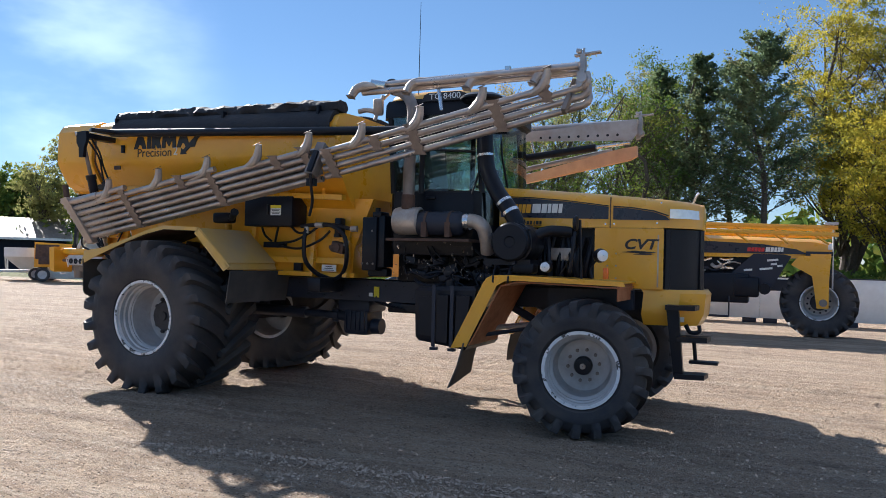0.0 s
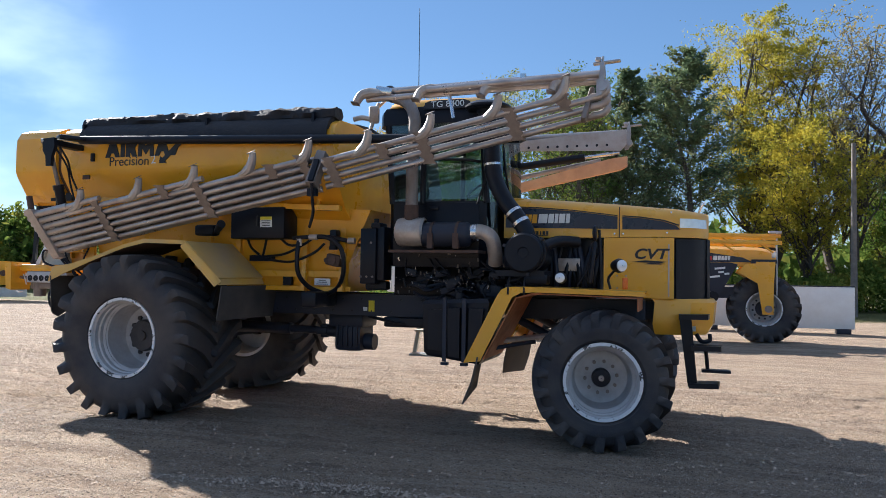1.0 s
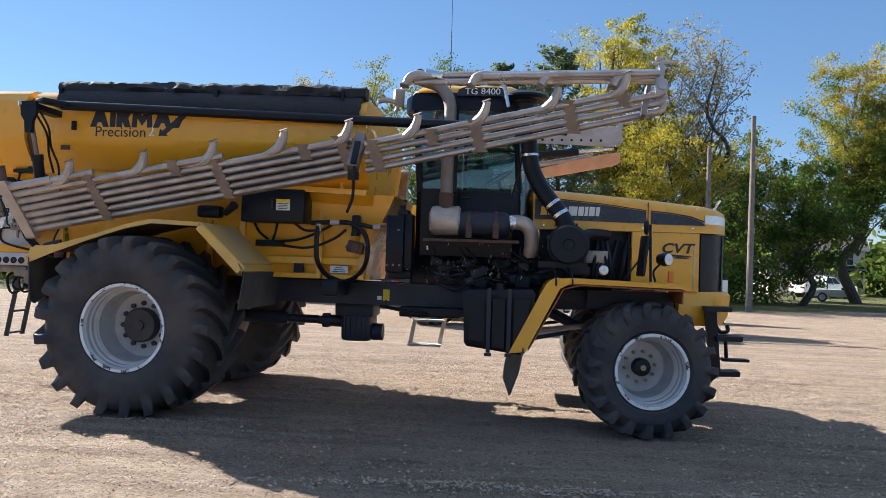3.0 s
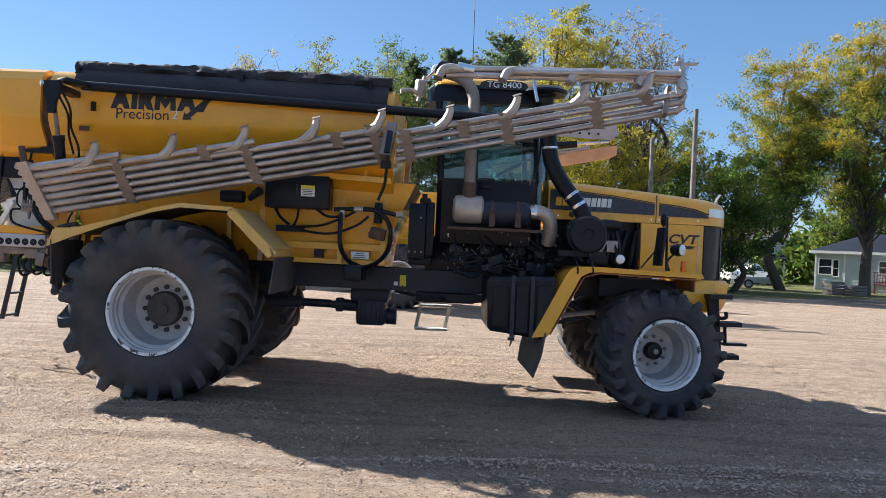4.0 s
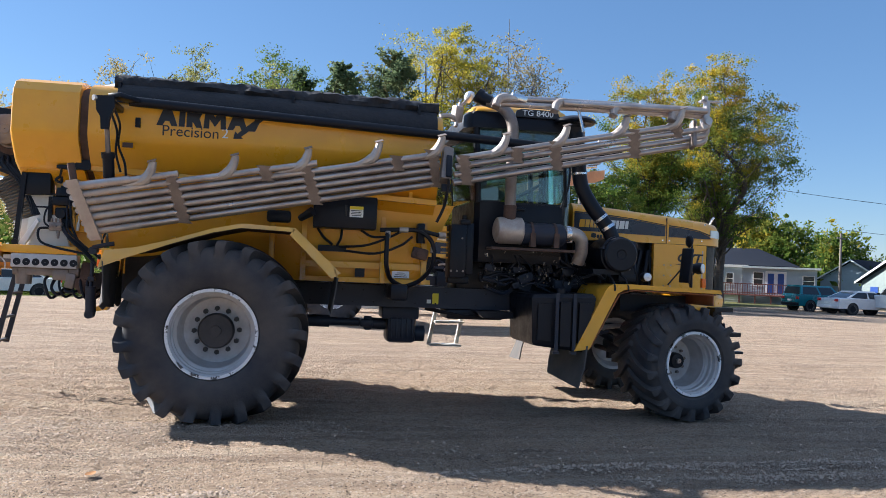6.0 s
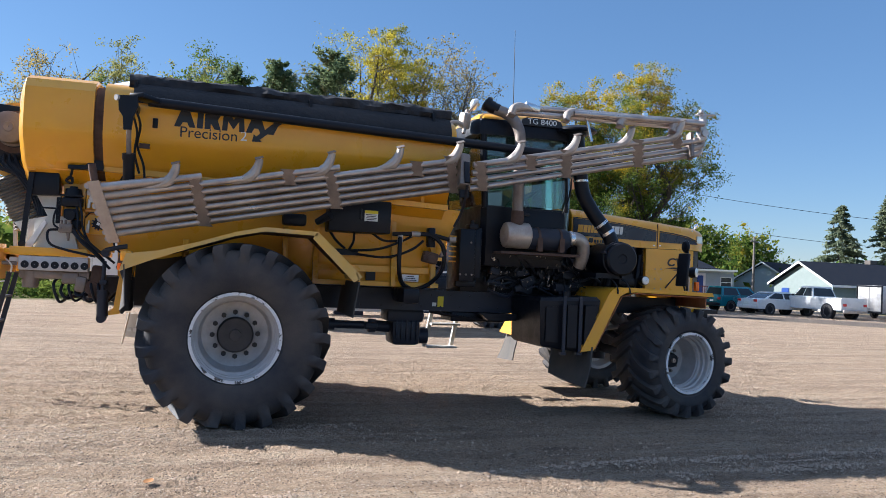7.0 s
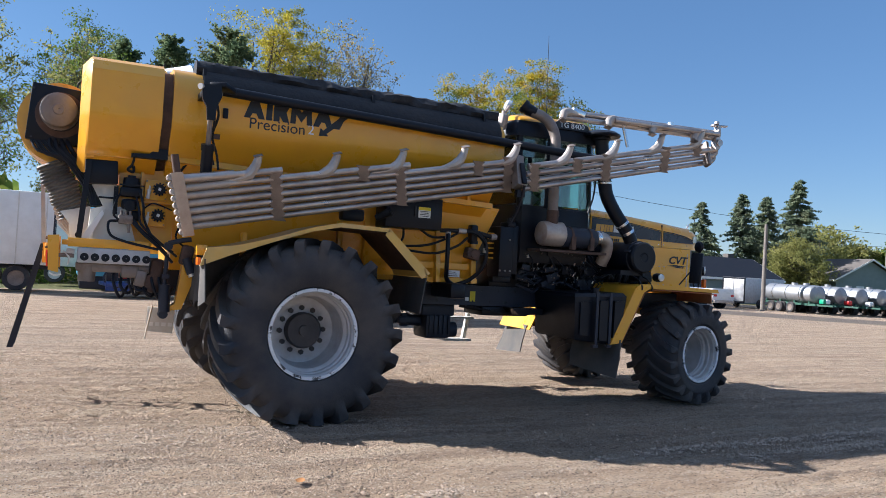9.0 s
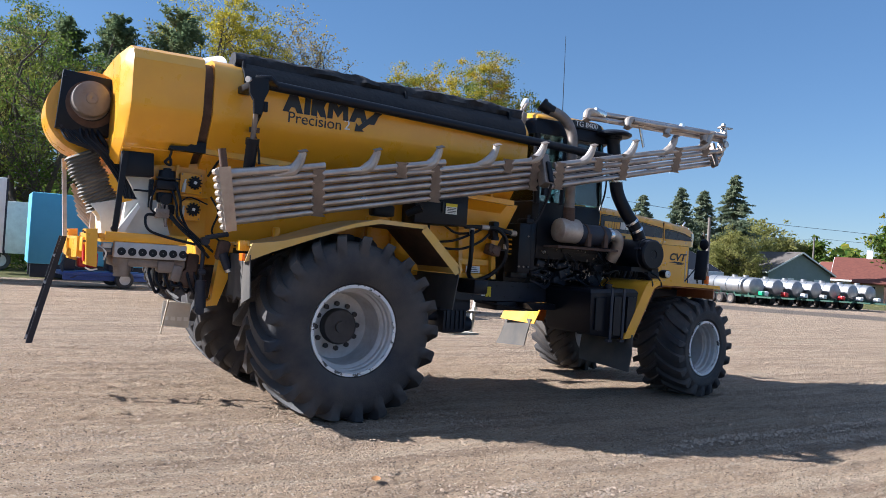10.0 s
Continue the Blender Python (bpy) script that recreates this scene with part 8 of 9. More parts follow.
def car(name, x, y, rz, paint, label, L, W, side, cabin, wheels, r, glass_h, pickup=False):
    """A parked car: body from its side outline, cabin with panes, wheels and lamps; it faces +x of its own axes."""
    C = tagged(empty(name, x, y, ground_z(x, y), rz), label, "car", "parked vehicles")
    bm = B()
    hw = W / 2
    secs = []
    for f, k in ((-1, 0.90), (-0.93, 0.985), (0, 1), (0.93, 0.985), (1, 0.90)):
        zc = 0.6
        secs.append([(px * (1 if abs(f) < 1 else 0.985), f * hw, zc + (pz - zc) * k) for px, pz in side])
    loft(bm, secs)
    body = part("body", bm, paint, C)
    bm = B()
    lo, hi = cabin
    base = [(lo[0], -hw * 0.94), (lo[1], -hw * 0.94), (lo[1], hw * 0.94), (lo[0], hw * 0.94)]
    top = [(hi[0], -hw * 0.76), (hi[1], -hw * 0.76), (hi[1], hw * 0.76), (hi[0], hw * 0.76)]
    z0, z1 = glass_h
    loft(bm, [[(a, b, z0) for a, b in base], [(a, b, z1 - 0.06) for a, b in top], [(a * 0.98 + 0.02 * (hi[0] + hi[1]) / 2, b * 0.93, z1) for a, b in top]])
    part("cabin", bm, paint, C)
    for s in (-1, 1):
        for k, (u, v) in enumerate(((0.06, 0.48), (0.53, 0.93))):
            def cpt(t, g):
                xx = (lo[0] + (lo[1] - lo[0]) * t) * (1 - g) + (hi[0] + (hi[1] - hi[0]) * t) * g
                yy = hw * (0.94 * (1 - g) + 0.76 * g) + 0.012
                return (xx, s * yy, z0 + (z1 - 0.06 - z0) * g)
            bm = B()
            q = [cpt(u, 0.08), cpt(v, 0.08), cpt(v, 0.92), cpt(u, 0.92)]
            loft(bm, [q, [(a, b - s * 0.02, c) for a, b, c in q]])
            part("side_window", bm, GLASSY, C)
    for e, (bx, tx) in enumerate(((lo[0], hi[0]), (lo[1], hi[1]))):
        o = -0.015 if e == 0 else 0.015
        bm = B()
        q = [(bx + (tx - bx) * g + o, yy * hw, z0 + (z1 - 0.06 - z0) * g) for g, yy in ((0.1, -0.82), (0.1, 0.82), (0.92, 0.68), (0.92, -0.68))]
        loft(bm, [q, [(a - o, b, c) for a, b, c in q]])
        part("windscreen" if e else "rear_window", bm, GLASSY, C)
    for wx in wheels:
        for s in (-1, 1):
            bm = B()
            lathe(bm, [(0.004, s * (hw + 0.004)), (r * 1.16, s * (hw + 0.004)), (r * 1.16, s * (hw - 0.2)), (0.004, s * (hw - 0.2))], 20, "y", (wx, 0, r))
            part("wheel_arch", bm, BLACK, C)
            road_wheel(C, wx, s * (hw - 0.10), r, 0.24, s)
    x0, x1 = min(p[0] for p in side), max(p[0] for p in side)
    for s in (-1, 1):
        bm = B()
        box(bm, (x0 + 0.02, s * hw * 0.78, 0.88), (0.08, 0.26, 0.16), bevel=0.02)
        part("tail_lamp", bm, RED, C)
        bm = B()
        box(bm, (x1 - 0.04, s * hw * 0.72, 0.72), (0.10, 0.34, 0.14), bevel=0.02)
        part("headlamp", bm, LAMP, C)
        bm = B()
        box(bm, (lo[1] - 0.15, s * (hw + 0.08), z0 + 0.08), (0.10, 0.18, 0.13), bevel=0.02)
        part("mirror", bm, BLACK, C)
    bm = B()
    box(bm, (x0 - 0.02, 0, 0.48), (0.10, W * 0.92, 0.20), bevel=0.03)
    part("bumper", bm, BLACK if paint is TEAL else ALU if pickup else paint, C)
    bm = B()
    box(bm, (x0 - 0.03, 0, 0.72), (0.02, 0.36, 0.12))
    part("number_plate", bm, DECAL, C, "blank pale plate")
    if pickup:
        bm = B()
        box(bm, (x0 + 0.95, 0, 1.16), (1.7, W * 0.86, 0.03))
        part("bed_floor", bm, BLACK, C, "black load bed")
    return C


def build_vehicles():
    car("suv", 34.4, 36.3, 3, TEAL, "teal compact off-road car parked on gravel", 4.2, 1.8,
        [(-2.05, 0.35), (2.0, 0.35), (2.1, 0.62), (2.05, 1.0), (1.2, 1.1), (-2.05, 1.12), (-2.12, 0.7)], ((-2.0, 1.05), (-1.85, 0.45)), (-1.25, 1.3), 0.36, (1.08, 1.7))
    car("sedan", 35.4, 33.4, 3, CARWHITE, "white sedan parked on gravel", 5.0, 1.9,
        [(-2.5, 0.35), (2.45, 0.33), (2.55, 0.6), (2.3, 0.85), (1.1, 0.98), (-1.6, 1.05), (-2.45, 0.98), (-2.55, 0.65)], ((-1.95, 1.25), (-1.0, 0.3)), (-1.5, 1.5), 0.35, (0.98, 1.48))
    car("pickup", 36.6, 31.2, 92, CARWHITE, "white pickup truck with raised wheels", 5.8, 2.0,
        [(-2.85, 0.55), (2.8, 0.5), (2.9, 0.85), (2.8, 1.2), (1.5, 1.3), (0.9, 1.32), (-2.85, 1.32), (-2.9, 0.8)], ((-0.55, 1.15), (-0.3, 0.6)), (-1.75, 1.85), 0.44, (1.28, 1.95), True)
    car("sedan", -13.7, 32.0, 200, CARWHITE, "white car seen beyond the yard", 4.7, 1.85,
        [(-2.3, 0.35), (2.3, 0.33), (2.4, 0.6), (2.15, 0.85), (1.0, 0.98), (-1.5, 1.05), (-2.3, 0.98), (-2.4, 0.65)], ((-1.85, 1.15), (-0.95, 0.3)), (-1.4, 1.4), 0.35, (0.98, 1.48))
    car("pickup", 30.5, 62.0, 20, CARWHITE, "white pickup parked before a house", 5.6, 1.95,
        [(-2.75, 0.5), (2.7, 0.45), (2.8, 0.8), (2.7, 1.15), (1.5, 1.25), (0.9, 1.27), (-2.75, 1.27), (-2.8, 0.8)], ((-0.55, 1.15), (-0.3, 0.6)), (-1.7, 1.8), 0.4, (1.23, 1.88), True)

    # enclosed cargo trailer
    T = tagged(empty("cargo_trailer", 43.0, 32.0, ground_z(43.0, 32.0), 8), "white enclosed cargo trailer with rear doors", "trailer")
    bm = B()
    box(bm, (0.6, 0, 1.3), (4.8, 1.8, 1.8), bevel=0.06)
    part("body", bm, RIM, T)
    bm = B()
    box(bm, (-1.8, 0, 2.16), (0.12, 1.84, 0.12), bevel=0.02)
    box(bm, (-1.82, 0, 0.45), (0.12, 1.84, 0.14), bevel=0.02)
    box(bm, (-1.82, 0.9, 1.3), (0.08, 0.06, 1.7))
    box(bm, (-1.82, -0.9, 1.3), (0.08, 0.06, 1.7))
    part("door_frame", bm, BLACK, T)
    for s in (-1, 1):
        bm = B()
        box(bm, (-1.815, s * 0.43, 1.3), (0.03, 0.82, 1.6), bevel=0.008)
        part("rear_door", bm, RIM, T)
        road_wheel(T, 0, s * 0.98, 0.34, 0.22, s)

    # stainless nurse-tank trailers in a row
    ax = math.degrees(math.atan2(-1.0, -0.33))
    base = None
    caps = (GREEN, WHITE, RED, WHITE, POLY, RED, WHITE, WHITE)
    for i in range(8):
        x, y = 40.9 + 1.77 * i, 27.3 - 0.27 * i
        if i == 0:
            x, y = 42.6, 27.9
        T = tagged(empty("tank_trailer", x, y, ground_z(x, y), ax + 9), "stainless liquid tank on a low trailer", "trailer", "tank trailers in a row")
        bm = B()
        n = 4.6 if i == 0 else 3.0
        h = n / 2
        lathe(bm, [(0.004, -h), (0.30, -h + 0.02), (0.52, -h + 0.12), (0.60, -h + 0.28), (0.60, h - 0.28), (0.52, h - 0.12), (0.30, h - 0.02), (0.004, h)], 30, "x", (0, 0, 1.30))
        tk = part("tank", bm, TANKSTEEL, T)
        for f in (-0.55, 0.0, 0.55):
            bm = B()
            lathe(bm, [(0.602, f * h - 0.03), (0.615, f * h - 0.03), (0.615, f * h + 0.03), (0.602, f * h + 0.03)], 30, "x", (0, 0, 1.30))
            part("band", bm, CHROME, tk)
        bm = B()
        rod(bm, (0.2, 0, 1.85), (0.2, 0, 2.02), 0.2, n=18)
        part("manhole", bm, TANKSTEEL, tk)
        bm = B()
        for s in (-1, 1):
            box(bm, (0.1, s * 0.45, 0.62), (n + 0.6, 0.10, 0.14))
        for k in range(4):
            box(bm, (-h + 0.3 + k * (n - 0.6) / 3, 0, 0.62), (0.1, 1.0, 0.1))
            box(bm, (-h + 0.3 + k * (n - 0.6) / 3, 0, 0.74), (0.12, 0.8, 0.16))
        prism(bm, [(h + 0.3, -0.45), (h + 1.4, -0.05), (h + 1.4, 0.05), (h + 0.3, 0.45), (h + 0.3, 0.35), (h + 1.2, 0), (h + 0.3, -0.35)], "z", 0.56, 0.66)
        part("trailer_frame", bm, TRAILER_GREEN, T, "dark green trailer frame")
        bm = B()
        box(bm, (h + 0.25, 0.25, 0.86), (0.42, 0.34, 0.30), bevel=0.05)
        part("pump", bm, caps[i], T, "covered pump engine")
        for wx in (-0.75, 0.05):
            for s in (-1, 1):
                road_wheel(T, wx - 0.3, s * 0.78, 0.36, 0.24, s, STEEL_DULL)

    # long white wall of low panels behind the second machine
    Wl = tagged(empty("white_panel_wall", 6.4, 17.3), "long low white panels standing on blocks", "panel wall")
    for k in range(4):
        bm = B()
        box(bm, (-3.3 + 2.2 * k, 0, 0.76), (2.19, 0.30, 1.28), (0, 0, 0), 0.012)
        part("panel", bm, WHITE, Wl, "flat white panel")
        for s in (-0.8, 0.8):
            bm = B()
            box(bm, (-3.3 + 2.2 * k + s, 0, 0.05), (0.4, 0.34, 0.16), bevel=0.01)
            part("block", bm, DARK, Wl)
    bm = B()
    box(bm, (0, 0, 1.41), (8.8, 0.32, 0.03))
    part("top_trim", bm, DARK, Wl)

    # white box trailer and blue box at the far side
    T = tagged(empty("box_trailer", -4.1, 21.3), "white box trailer parked beyond the yard", "trailer")
    bm = B()
    box(bm, (0, 0, 2.1), (3.0, 2.4, 2.45), bevel=0.04)
    part("body", bm, WHITE, T)
    bm = B()
    for s in (-1, 1):
        box(bm, (0, s * 0.5, 0.8), (2.9, 0.12, 0.16))
        box(bm, (1.50, s * 1.17, 2.1), (0.06, 0.07, 2.4))
    box(bm, (1.52, 0, 0.92), (0.06, 2.4, 0.1))
    part("chassis", bm, DARK, T)
    for k in range(4):
        bm = B()
        box(bm, (-1.3 + 0.85 * k, -1.21, 2.1), (0.04, 0.02, 2.4))
        part("side_rib", bm, POLY, T)
    for wx in (-0.5, 0.45):
        for s in (-1, 1):
            road_wheel(T, wx, s * 0.95, 0.42, 0.28, s, STEEL_DULL)
    T = tagged(empty("blue_container", 0.6, 23.6), "light blue box container on dark skids", "container")
    bm = B()
    box(bm, (0, 0, 1.78), (4.8, 2.4, 2.55), bevel=0.05)
    part("body", bm, BLUEBOX, T)
    for s in (-1, 1):
        bm = B()
        box(bm, (0, s * 0.9, 0.27), (4.6, 0.3, 0.5), bevel=0.02)
        part("skid", bm, DARK, T)
    T = tagged(empty("small_box_van", -2.6, 28.0), "small white box behind the trailers", "trailer")
    bm = B()
    box(bm, (0, 0, 1.75), (1.9, 2.4, 2.1), bevel=0.04)
    part("body", bm, POLY, T)
    for s in (-1, 1):
        road_wheel(T, 0, s * 0.9, 0.4, 0.25, s)
    T = tagged(empty("pump_cart", 0.2, 18.6, 0, 8), "low blue cart with a red engine", "cart")
    bm = B()
    box(bm, (0, 0, 0.42), (2.6, 1.3, 0.12), bevel=0.02)
    box(bm, (0, -0.6, 0.30), (2.6, 0.06, 0.16))
    part("frame", bm, BLUE, T, "blue steel frame")
    bm = B()
    box(bm, (-0.5, 0, 0.85), (0.6, 0.55, 0.5), bevel=0.08)
    rod(bm, (-0.5, -0.3, 0.9), (-0.5, -0.42, 0.9), 0.2, n=18)
    part("engine", bm, RED, T, "red engine cover")
    bm = B()
    box(bm, (-1.05, -0.1, 0.75), (0.35, 0.4, 0.5), bevel=0.05)
    tube(bm, [(-1.2, -0.3, 0.9), (-1.35, -0.5, 0.6), (-1.1, -0.6, 0.3), (-0.8, -0.6, 0.4)], 0.03)
    box(bm, (0.5, 0, 0.8), (0.8, 0.7, 0.6), bevel=0.1)
    part("pump", bm, DARK, T, "dark pump with hoses")
    for s in (-1, 1):
        road_wheel(T, 0.5, s * 0.72, 0.28, 0.2, s)

    # hopper trailer and old yellow spreader box at the far left
    T = tagged(empty("hopper_trailer", -31.0, 20.8, 0, 50), "white hopper trailer with sloping sides", "trailer")
    bm = B()
    loft(bm, [[(-0.35, -0.35, 0.55), (0.35, -0.35, 0.55), (0.35, 0.35, 0.55), (-0.35, 0.35, 0.55)], [(-1.1, -0.95, 1.25), (1.1, -0.95, 1.25), (1.1, 0.95, 1.25), (-1.1, 0.95, 1.25)], [(-1.1, -0.95, 1.75), (1.1, -0.95, 1.75), (1.1, 0.95, 1.75), (-1.1, 0.95, 1.75)]])
    part("hopper", bm, WHITE, T)
    bm = B()
    box(bm, (0, 0, 0.46), (3.0, 1.3, 0.12))
    for sx in (-1, 1):
        for sy in (-1, 1):
            rod(bm, (sx * 1.0, sy * 0.6, 0.5), (sx * 1.05, sy * 0.9, 1.3), 0.04)
    rod(bm, (-1.5, 0, 0.46), (-2.6, 0, 0.46), 0.06)
    rod(bm, (-2.5, 0, 0.46), (-2.5, 0, 0.02), 0.04)
    part("frame", bm, POLY, T)
    for wx in (0.4, 1.2):
        for s in (-1, 1):
            road_wheel(T, wx, s * 0.85, 0.33, 0.24, s)
    T = tagged(empty("spreader_box", -28.0, 20.9, 0, 50), "old yellow spreader box with rusty gear", "farm machine")
    bm = B()
    loft(bm, [[(-1.6, -0.8, 0.75), (2.4, -0.8, 0.75), (2.4, 0.8, 0.75), (-1.6, 0.8, 0.75)], [(-1.6, -1.0, 2.05), (2.4, -1.0, 1.9), (2.4, 1.0, 1.9), (-1.6, 1.0, 2.05)]])
    part("box_body", bm, YELLOW, T)
    bm = B()
    box(bm, (-1.0, -0.98, 1.55), (1.1, 0.1, 0.75), bevel=0.02)
    box(bm, (-0.6, -1.02, 1.1), (1.6, 0.1, 0.4), bevel=0.04)
    for k in range(3):
        rod(bm, (0.6 + 0.4 * k, -0.9, 1.35), (0.6 + 0.4 * k, -0.99, 1.35), 0.15, n=16)
    part("drive_gear", bm, RUST, T)
    bm = B()
    box(bm, (0.4, 0, 0.4), (3.4, 1.2, 0.5), bevel=0.05)
    part("base", bm, POLY, T)
    for s in (-1, 1):
        road_wheel(T, -1.2, s * 0.85, 0.36, 0.24, s)
    # small utility trailer and crates on the grass
    T = tagged(empty("utility_trailer", 26.5, 50.0, ground_z(26.5, 50.0), -20), "small utility trailer with upright rails", "trailer")
    bm = B()
    box(bm, (0, 0, 0.65), (2.4, 1.4, 0.5), bevel=0.03)
    part("box_body", bm, POLY, T)
    bm = B()
    for sx in (-0.2, 1.1):
        for s in (-1, 1):
            rod(bm, (sx, s * 0.65, 0.8), (sx + 0.1, s * 0.65, 1.9), 0.03)
    box(bm, (1.2, 0, 0.75), (0.9, 1.3, 0.6))
    part("rail", bm, DARK, T)
    for s in (-1, 1):
        road_wheel(T, -0.5, s * 0.75, 0.34, 0.2, s)
    for x, y, h in ((29.0, 43.0, 0.9), (30.2, 42.4, 0.7)):
        T = tagged(empty("wooden_crate", x, y, ground_z(x, y), 20), "weathered wooden crate on the grass", "crate", "crates by the tree")
        for k in range(4):
            bm = B()
            box(bm, (0, 0, h * (k + 0.5) / 4), (1.1, 0.9, h / 4 - 0.03), bevel=0.01)
            part("board", bm, POLE, T)


build_vehicles()


# ---- poles and wires ----
def utility_pole(x, y, h, arm, label, lean=0.0):
    T = tagged(empty("utility_pole", x, y, ground_z(x, y) - 0.2), label, "utility pole", "utility poles")
    bm = B()
    rod(bm, (0, 0, 0), (lean, 0, h), 0.16, 0.10, n=12)
    part("pole", bm, POLE, T)
    if arm:
        bm = B()
        box(bm, (lean, 0, h - 0.5), (2.2, 0.12, 0.14), (0, 0, 35))
        part("cross_arm", bm, POLE, T)
    return T


utility_pole(14.3, 27.1, 9.1, False, "weathered wooden pole at the yard's edge", 0.02)
utility_pole(13.2, 30.6, 8.2, False, "short weathered wooden pole among trees")
utility_pole(39.6, 27.7, 6.0, False, "wooden pole beside the tank trailers")
utility_pole(52.2, 57.5, 7.2, True, "utility pole with cross arm")
utility_pole(97, 58, 8.5, True, "distant utility pole with cross arm")


def wire(a, b, sag):
    bm = B()
    p = [tuple(Vector(a).lerp(Vector(b), k / 8) - Vector((0, 0, sag * 4 * (k / 8) * (1 - k / 8)))) for k in range(9)]
    tube(bm, p, 0.022, n=5, k=2)
    o = link("overhead_wire", bm, BLACK)
    return tagged(o, "thin black overhead wire", "wire", "overhead wires")


wire((39.6, 60, 11.5), (75, 40, 7.2), 0.8)
wire((75, 40, 7.2), (110, 16, 8.0), 0.8)
wire((52.2, 57.5, 7.0), (97, 58, 7.6), 0.9)
wire((97, 58, 7.8), (120, 20, 8.0), 0.9)
wire((-80, 42, 8.8), (-28, 52, 6.8), 0.7)


# ---- the second machine ----
def build_second():
    S = tagged(empty("three_wheeled_spreader", 7.95, 12.9), "yellow and black three-wheeled spreader parked behind", "farm vehicle")
    make_wheel("front_wheel", S, pose(-0.08, 0, 0.85), 0.90, 1.0, 0.43, 21, 0.06, 0.84, -0.47, -0.15, 0.2, 12, 0.26, "single wide front wheel", DARK)
    for s in (-1, 1):
        make_wheel("rear_wheel", S, pose(-6.3, s * 1.25, 0.85), 0.90, 1.0, 0.43, 21, 0.06, 0.84, -0.47, -0.1, 0.2, 12, 0.26, "wide rear wheel", DARK)
    bm = B()
    loft(bm, [[(-3.6, -0.55, 2.02), (-3.6, -0.55, 2.52), (-3.6, -0.4, 2.60), (-3.6, 0.4, 2.60), (-3.6, 0.55, 2.52), (-3.6, 0.55, 2.02)],
              [(-0.2, -0.55, 2.02), (-0.2, -0.55, 2.42), (-0.2, -0.4, 2.50), (-0.2, 0.4, 2.50), (-0.2, 0.55, 2.42), (-0.2, 0.55, 2.02)],
              [(0.2, -0.40, 2.06), (0.2, -0.40, 2.34), (0.2, -0.3, 2.42), (0.2, 0.3, 2.42), (0.2, 0.40, 2.34), (0.2, 0.40, 2.06)]])
    bmesh.ops.translate(bm, vec=(0, 0, -0.08), verts=bm.verts[:])
    hood = part("bonnet", bm, YELLOW, S, "yellow bonnet")
    bm = B()
    prism(bm, [(-3.5, 2.04), (-0.35, 2.04), (-0.6, 2.16), (-1.4, 2.28), (-3.5, 2.38)], "y", -0.562, -0.552)
    part("bonnet_stripe", bm, NAVY, hood, "dark blue decal")
    letter_blocks(hood, -1.75, 2.09, -0.568, 0.10, (0.08, 0.07, 0.06, 0.06, 0.07), 0.015, RED, "bonnet_word_mark", "red and white block word mark", 0.1)
    letter_blocks(hood, -1.32, 2.09, -0.568, 0.11, (0.10, 0.07, 0.06, 0.07, 0.05), 0.015, DECAL, "bonnet_word_mark", "white block word mark", 0.1)
    bm = B()
    box(bm, (0.14, -0.40, 2.24), (0.10, 0.1, 0.16), bevel=0.02)
    part("headlight", bm, LAMP, hood)
    # fork over the front wheel
    for s in (-1, 1):
        bm = B()
        loft(bm, [[(-0.30, s * 0.62, 2.05), (0.16, s * 0.62, 2.05), (0.16, s * 0.72, 2.05), (-0.30, s * 0.72, 2.05)], [(-0.24, s * 0.62, 1.4), (0.12, s * 0.62, 1.4), (0.12, s * 0.72, 1.4), (-0.24, s * 0.72, 1.4)],
                  [(-0.14, s * 0.60, 0.72), (0.12, s * 0.60, 0.72), (0.12, s * 0.70, 0.72), (-0.14, s * 0.70, 0.72)]])
        prism(bm, [(-0.72, 1.78), (-0.55, 2.0), (-0.25, 2.0), (-0.25, 1.5)], "y", s * 0.66 - 0.05, s * 0.66 + 0.05)
        fk = part("fork_leg", bm, YELLOW, S, "yellow fork leg")
        bm = B()
        rod(bm, (0, s * 0.68, 0.86), (0, s * 0.76, 0.86), 0.09, n=16)
        part("axle_cap", bm, STEEL_DULL, fk)
    bm = B()
    box(bm, (-0.1, 0, 2.06), (0.6, 1.4, 0.1))
    prism(bm, [(-2.3, 1.35), (-1.5, 1.05), (-1.15, 1.2), (-0.72, 1.98), (-0.9, 2.03), (-1.6, 2.03)], "y", -0.58, 0.58)
    chas = part("chassis", bm, DARK, S, "charcoal chassis plate")
    bm = B()
    for x, z, w in ((-1.15, 1.88, 0.26), (-1.12, 1.78, 0.14), (-1.3, 1.66, 0.3), (-0.98, 1.74, 0.12), (-1.72, 1.62, 0.2)):
        box(bm, (x, -0.585, z), (w, 0.008, 0.05), (0, -6, 0))
    part("decal", bm, DECAL, chas, "white decals")
    bm = B()
    box(bm, (-2.5, -0.3, 1.15), (1.6, 0.8, 0.75), bevel=0.03)
    box(bm, (-1.75, -0.5, 1.18), (0.6, 0.5, 0.5), bevel=0.06)
    rod(bm, (-1.32, -0.5, 1.15), (-1.32, -0.72, 1.15), 0.14, n=16)
    part("fuel_tank", bm, BLACK, S, "black tank and boxes")
    bm = B()
    box(bm, (-2.7, 0, 1.75), (2.0, 0.7, 0.55), bevel=0.04)
    part("engine", bm, BLACK, S, "dark engine")
    rg = random.Random(9)
    for i in range(14):
        bm = B()
        x, z = rg.uniform(-3.4, -1.7), rg.uniform(1.6, 1.98)
        tube(bm, [(x, -0.4, z), (x + 0.12, -0.46, z + rg.uniform(-0.1, 0.1)), (x + 0.3, -0.42, z)], rg.uniform(0.015, 0.05))
        part("hose", bm, (ALU, DARK, CHROME)[i % 3], S)
    bm = B()
